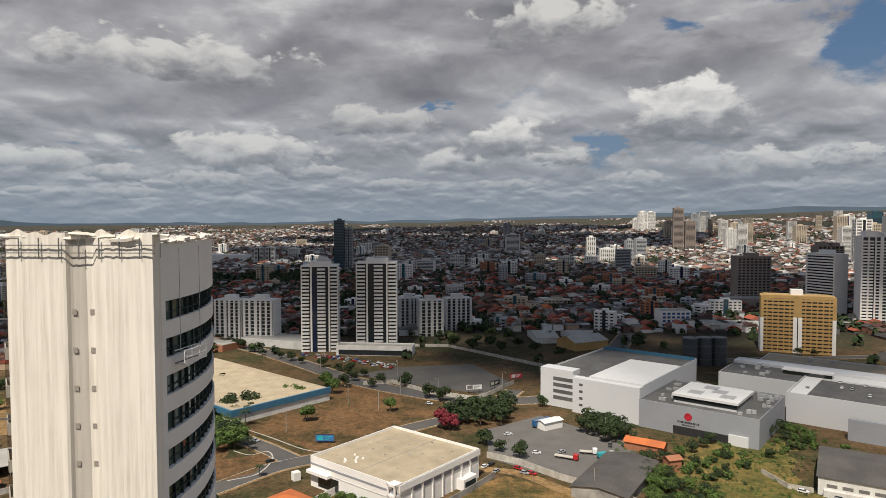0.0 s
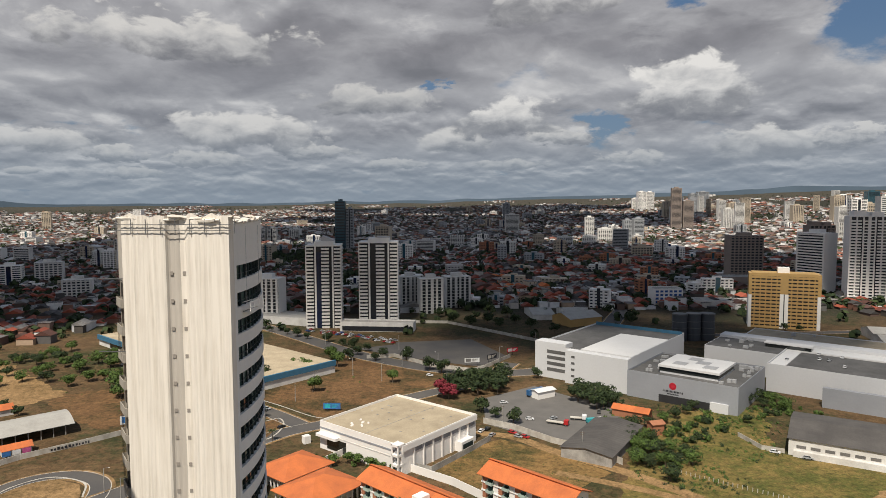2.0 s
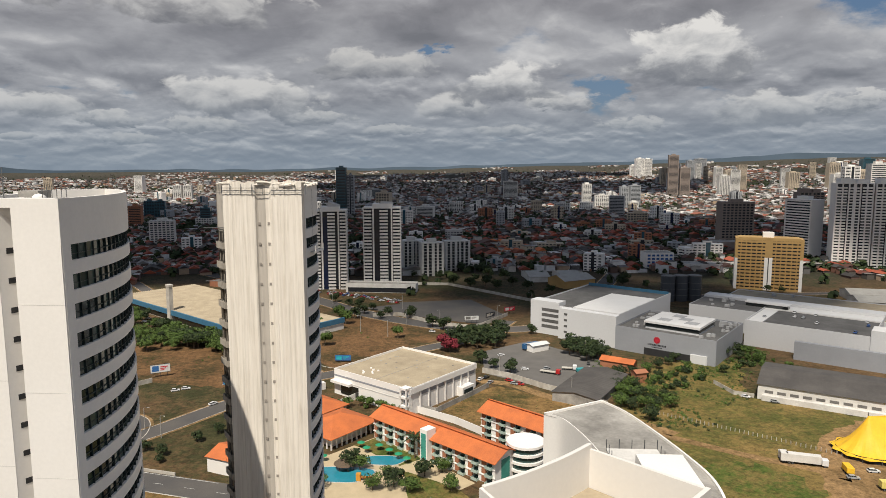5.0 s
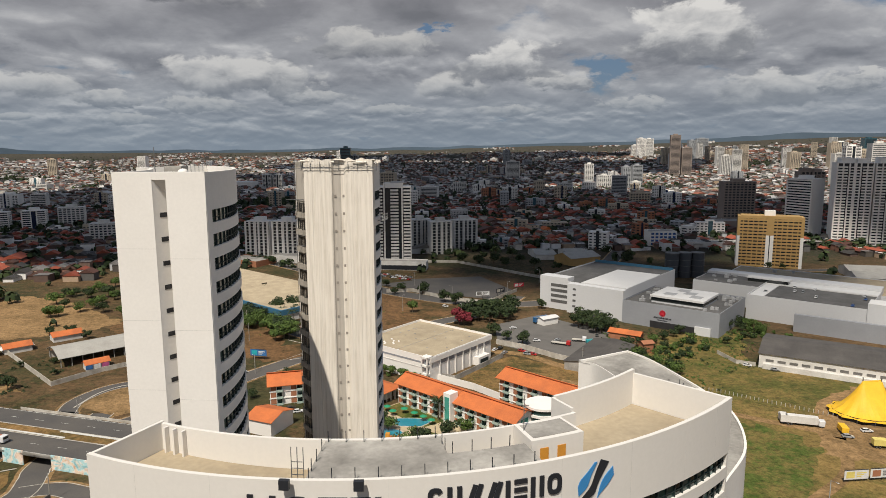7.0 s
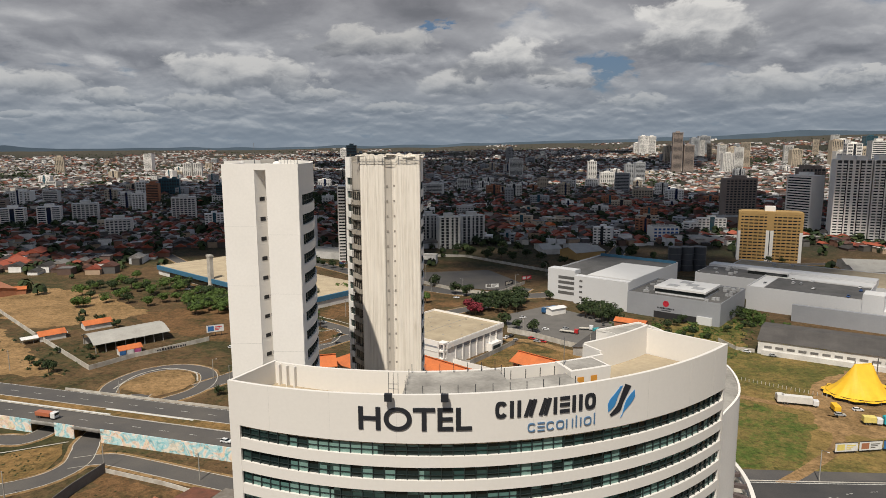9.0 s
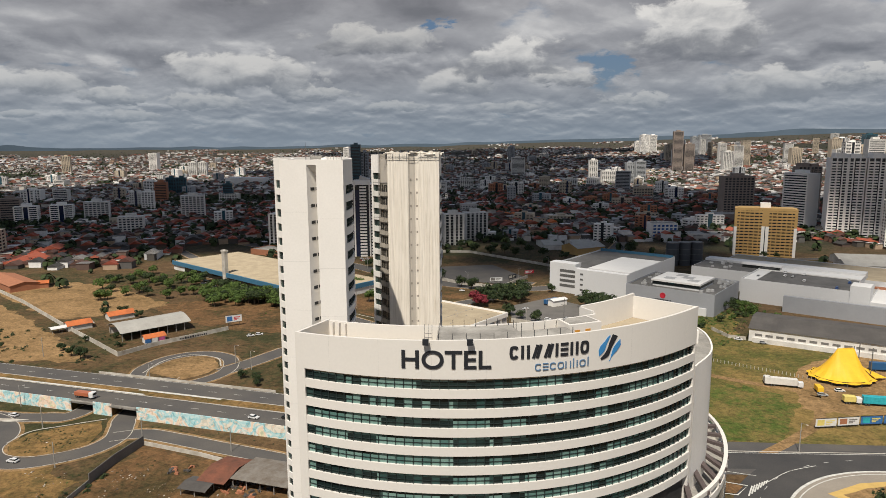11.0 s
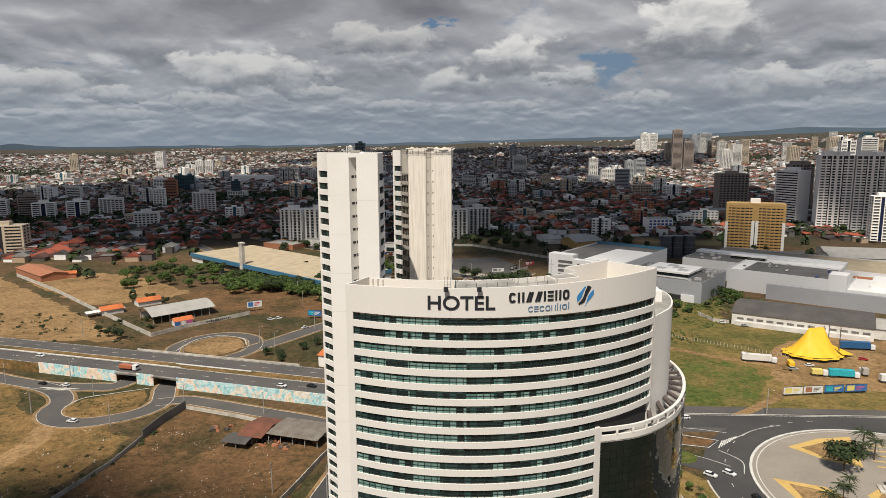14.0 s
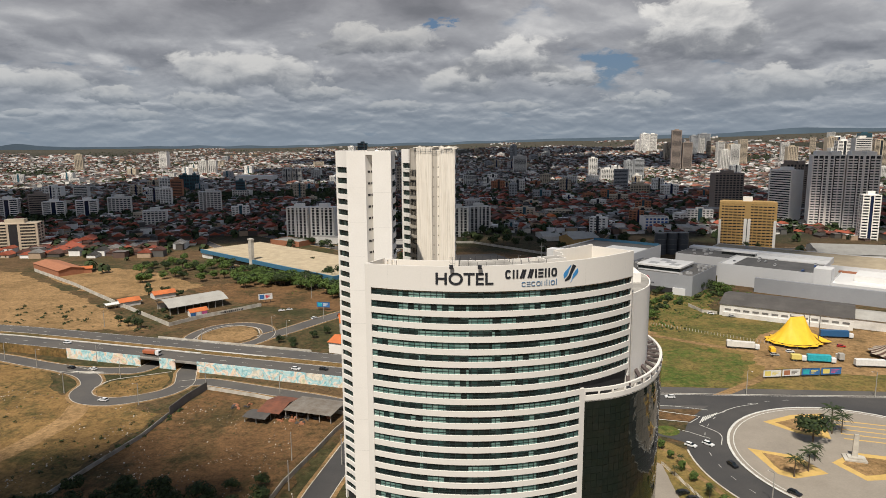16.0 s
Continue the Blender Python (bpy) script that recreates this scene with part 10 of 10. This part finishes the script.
# ---- broken cumulus that shades the town ----
M["cloud"] = material("cloud_vapour", (0.8, 0.8, 0.8), 1.0, 0.05, 0.002, 0.01, 0.0)


def thin_cloud():
    """Broken, half-transparent vapour."""
    m = material("thin_cloud_vapour", (0.8, 0.8, 0.8), 1.0, 0.05, 0.002, 0.01, 0.0)
    m.node_tree.nodes["Principled BSDF"].inputs["Alpha"].default_value = 0.10
    return m


M["thin_cloud"] = thin_cloud()


def cumulus(x, y, rx, ry, seed, mat="cloud"):
    """A lumpy cloud whose shade falls round (x, y)."""
    rnd = random.Random(seed)
    reach = 2600.0 / sun_from.z
    c = thing("cumulus_cloud", x + sun_from.x * reach, y + sun_from.y * reach, 2600, 0, "large grey-white cumulus cloud high in the sky", "cloud", "clouds", "structure")
    bm = bmesh.new()
    for i in range(16):
        a, u = rnd.uniform(0, 6.28), math.sqrt(rnd.random()) * 0.75
        k = rnd.uniform(0.28, 0.5)
        bmesh.ops.create_icosphere(bm, subdivisions=3, radius=1.0, matrix=Matrix.Translation((math.cos(a) * u * rx, math.sin(a) * u * ry, rnd.uniform(0, 60))) @ Matrix.Diagonal((rx * k, ry * k, 90 + 60 * k, 1)))
    for v in bm.verts:
        n = noise.noise(v.co / 130.0) * 45 + noise.noise(v.co / 45.0) * 18
        v.co += v.co.normalized() * n
    part("vapour", bm, mat, c, smooth=True)


cumulus(-640, 860, 470, 330, 1)
cumulus(-120, 860, 360, 190, 2)
cumulus(60, 1230, 640, 400, 3)
cumulus(500, 870, 390, 260, 4)
cumulus(-780, 1330, 400, 300, 5)
cumulus(-280, 1900, 640, 330, 6)
cumulus(-370, 640, 210, 100, 7)
cumulus(250, 2500, 700, 420, 8)
cumulus(-420, 2700, 520, 330, 9)
cumulus(-200, -38, 90, 58, 11)
cumulus(120, 470, 270, 105, 13, "thin_cloud")
cumulus(10, 650, 180, 90, 14, "thin_cloud")
cumulus(-190, 640, 150, 70, 15, "thin_cloud")
cumulus(110, 675, 150, 58, 12)
cumulus(-100, 3400, 800, 380, 10)
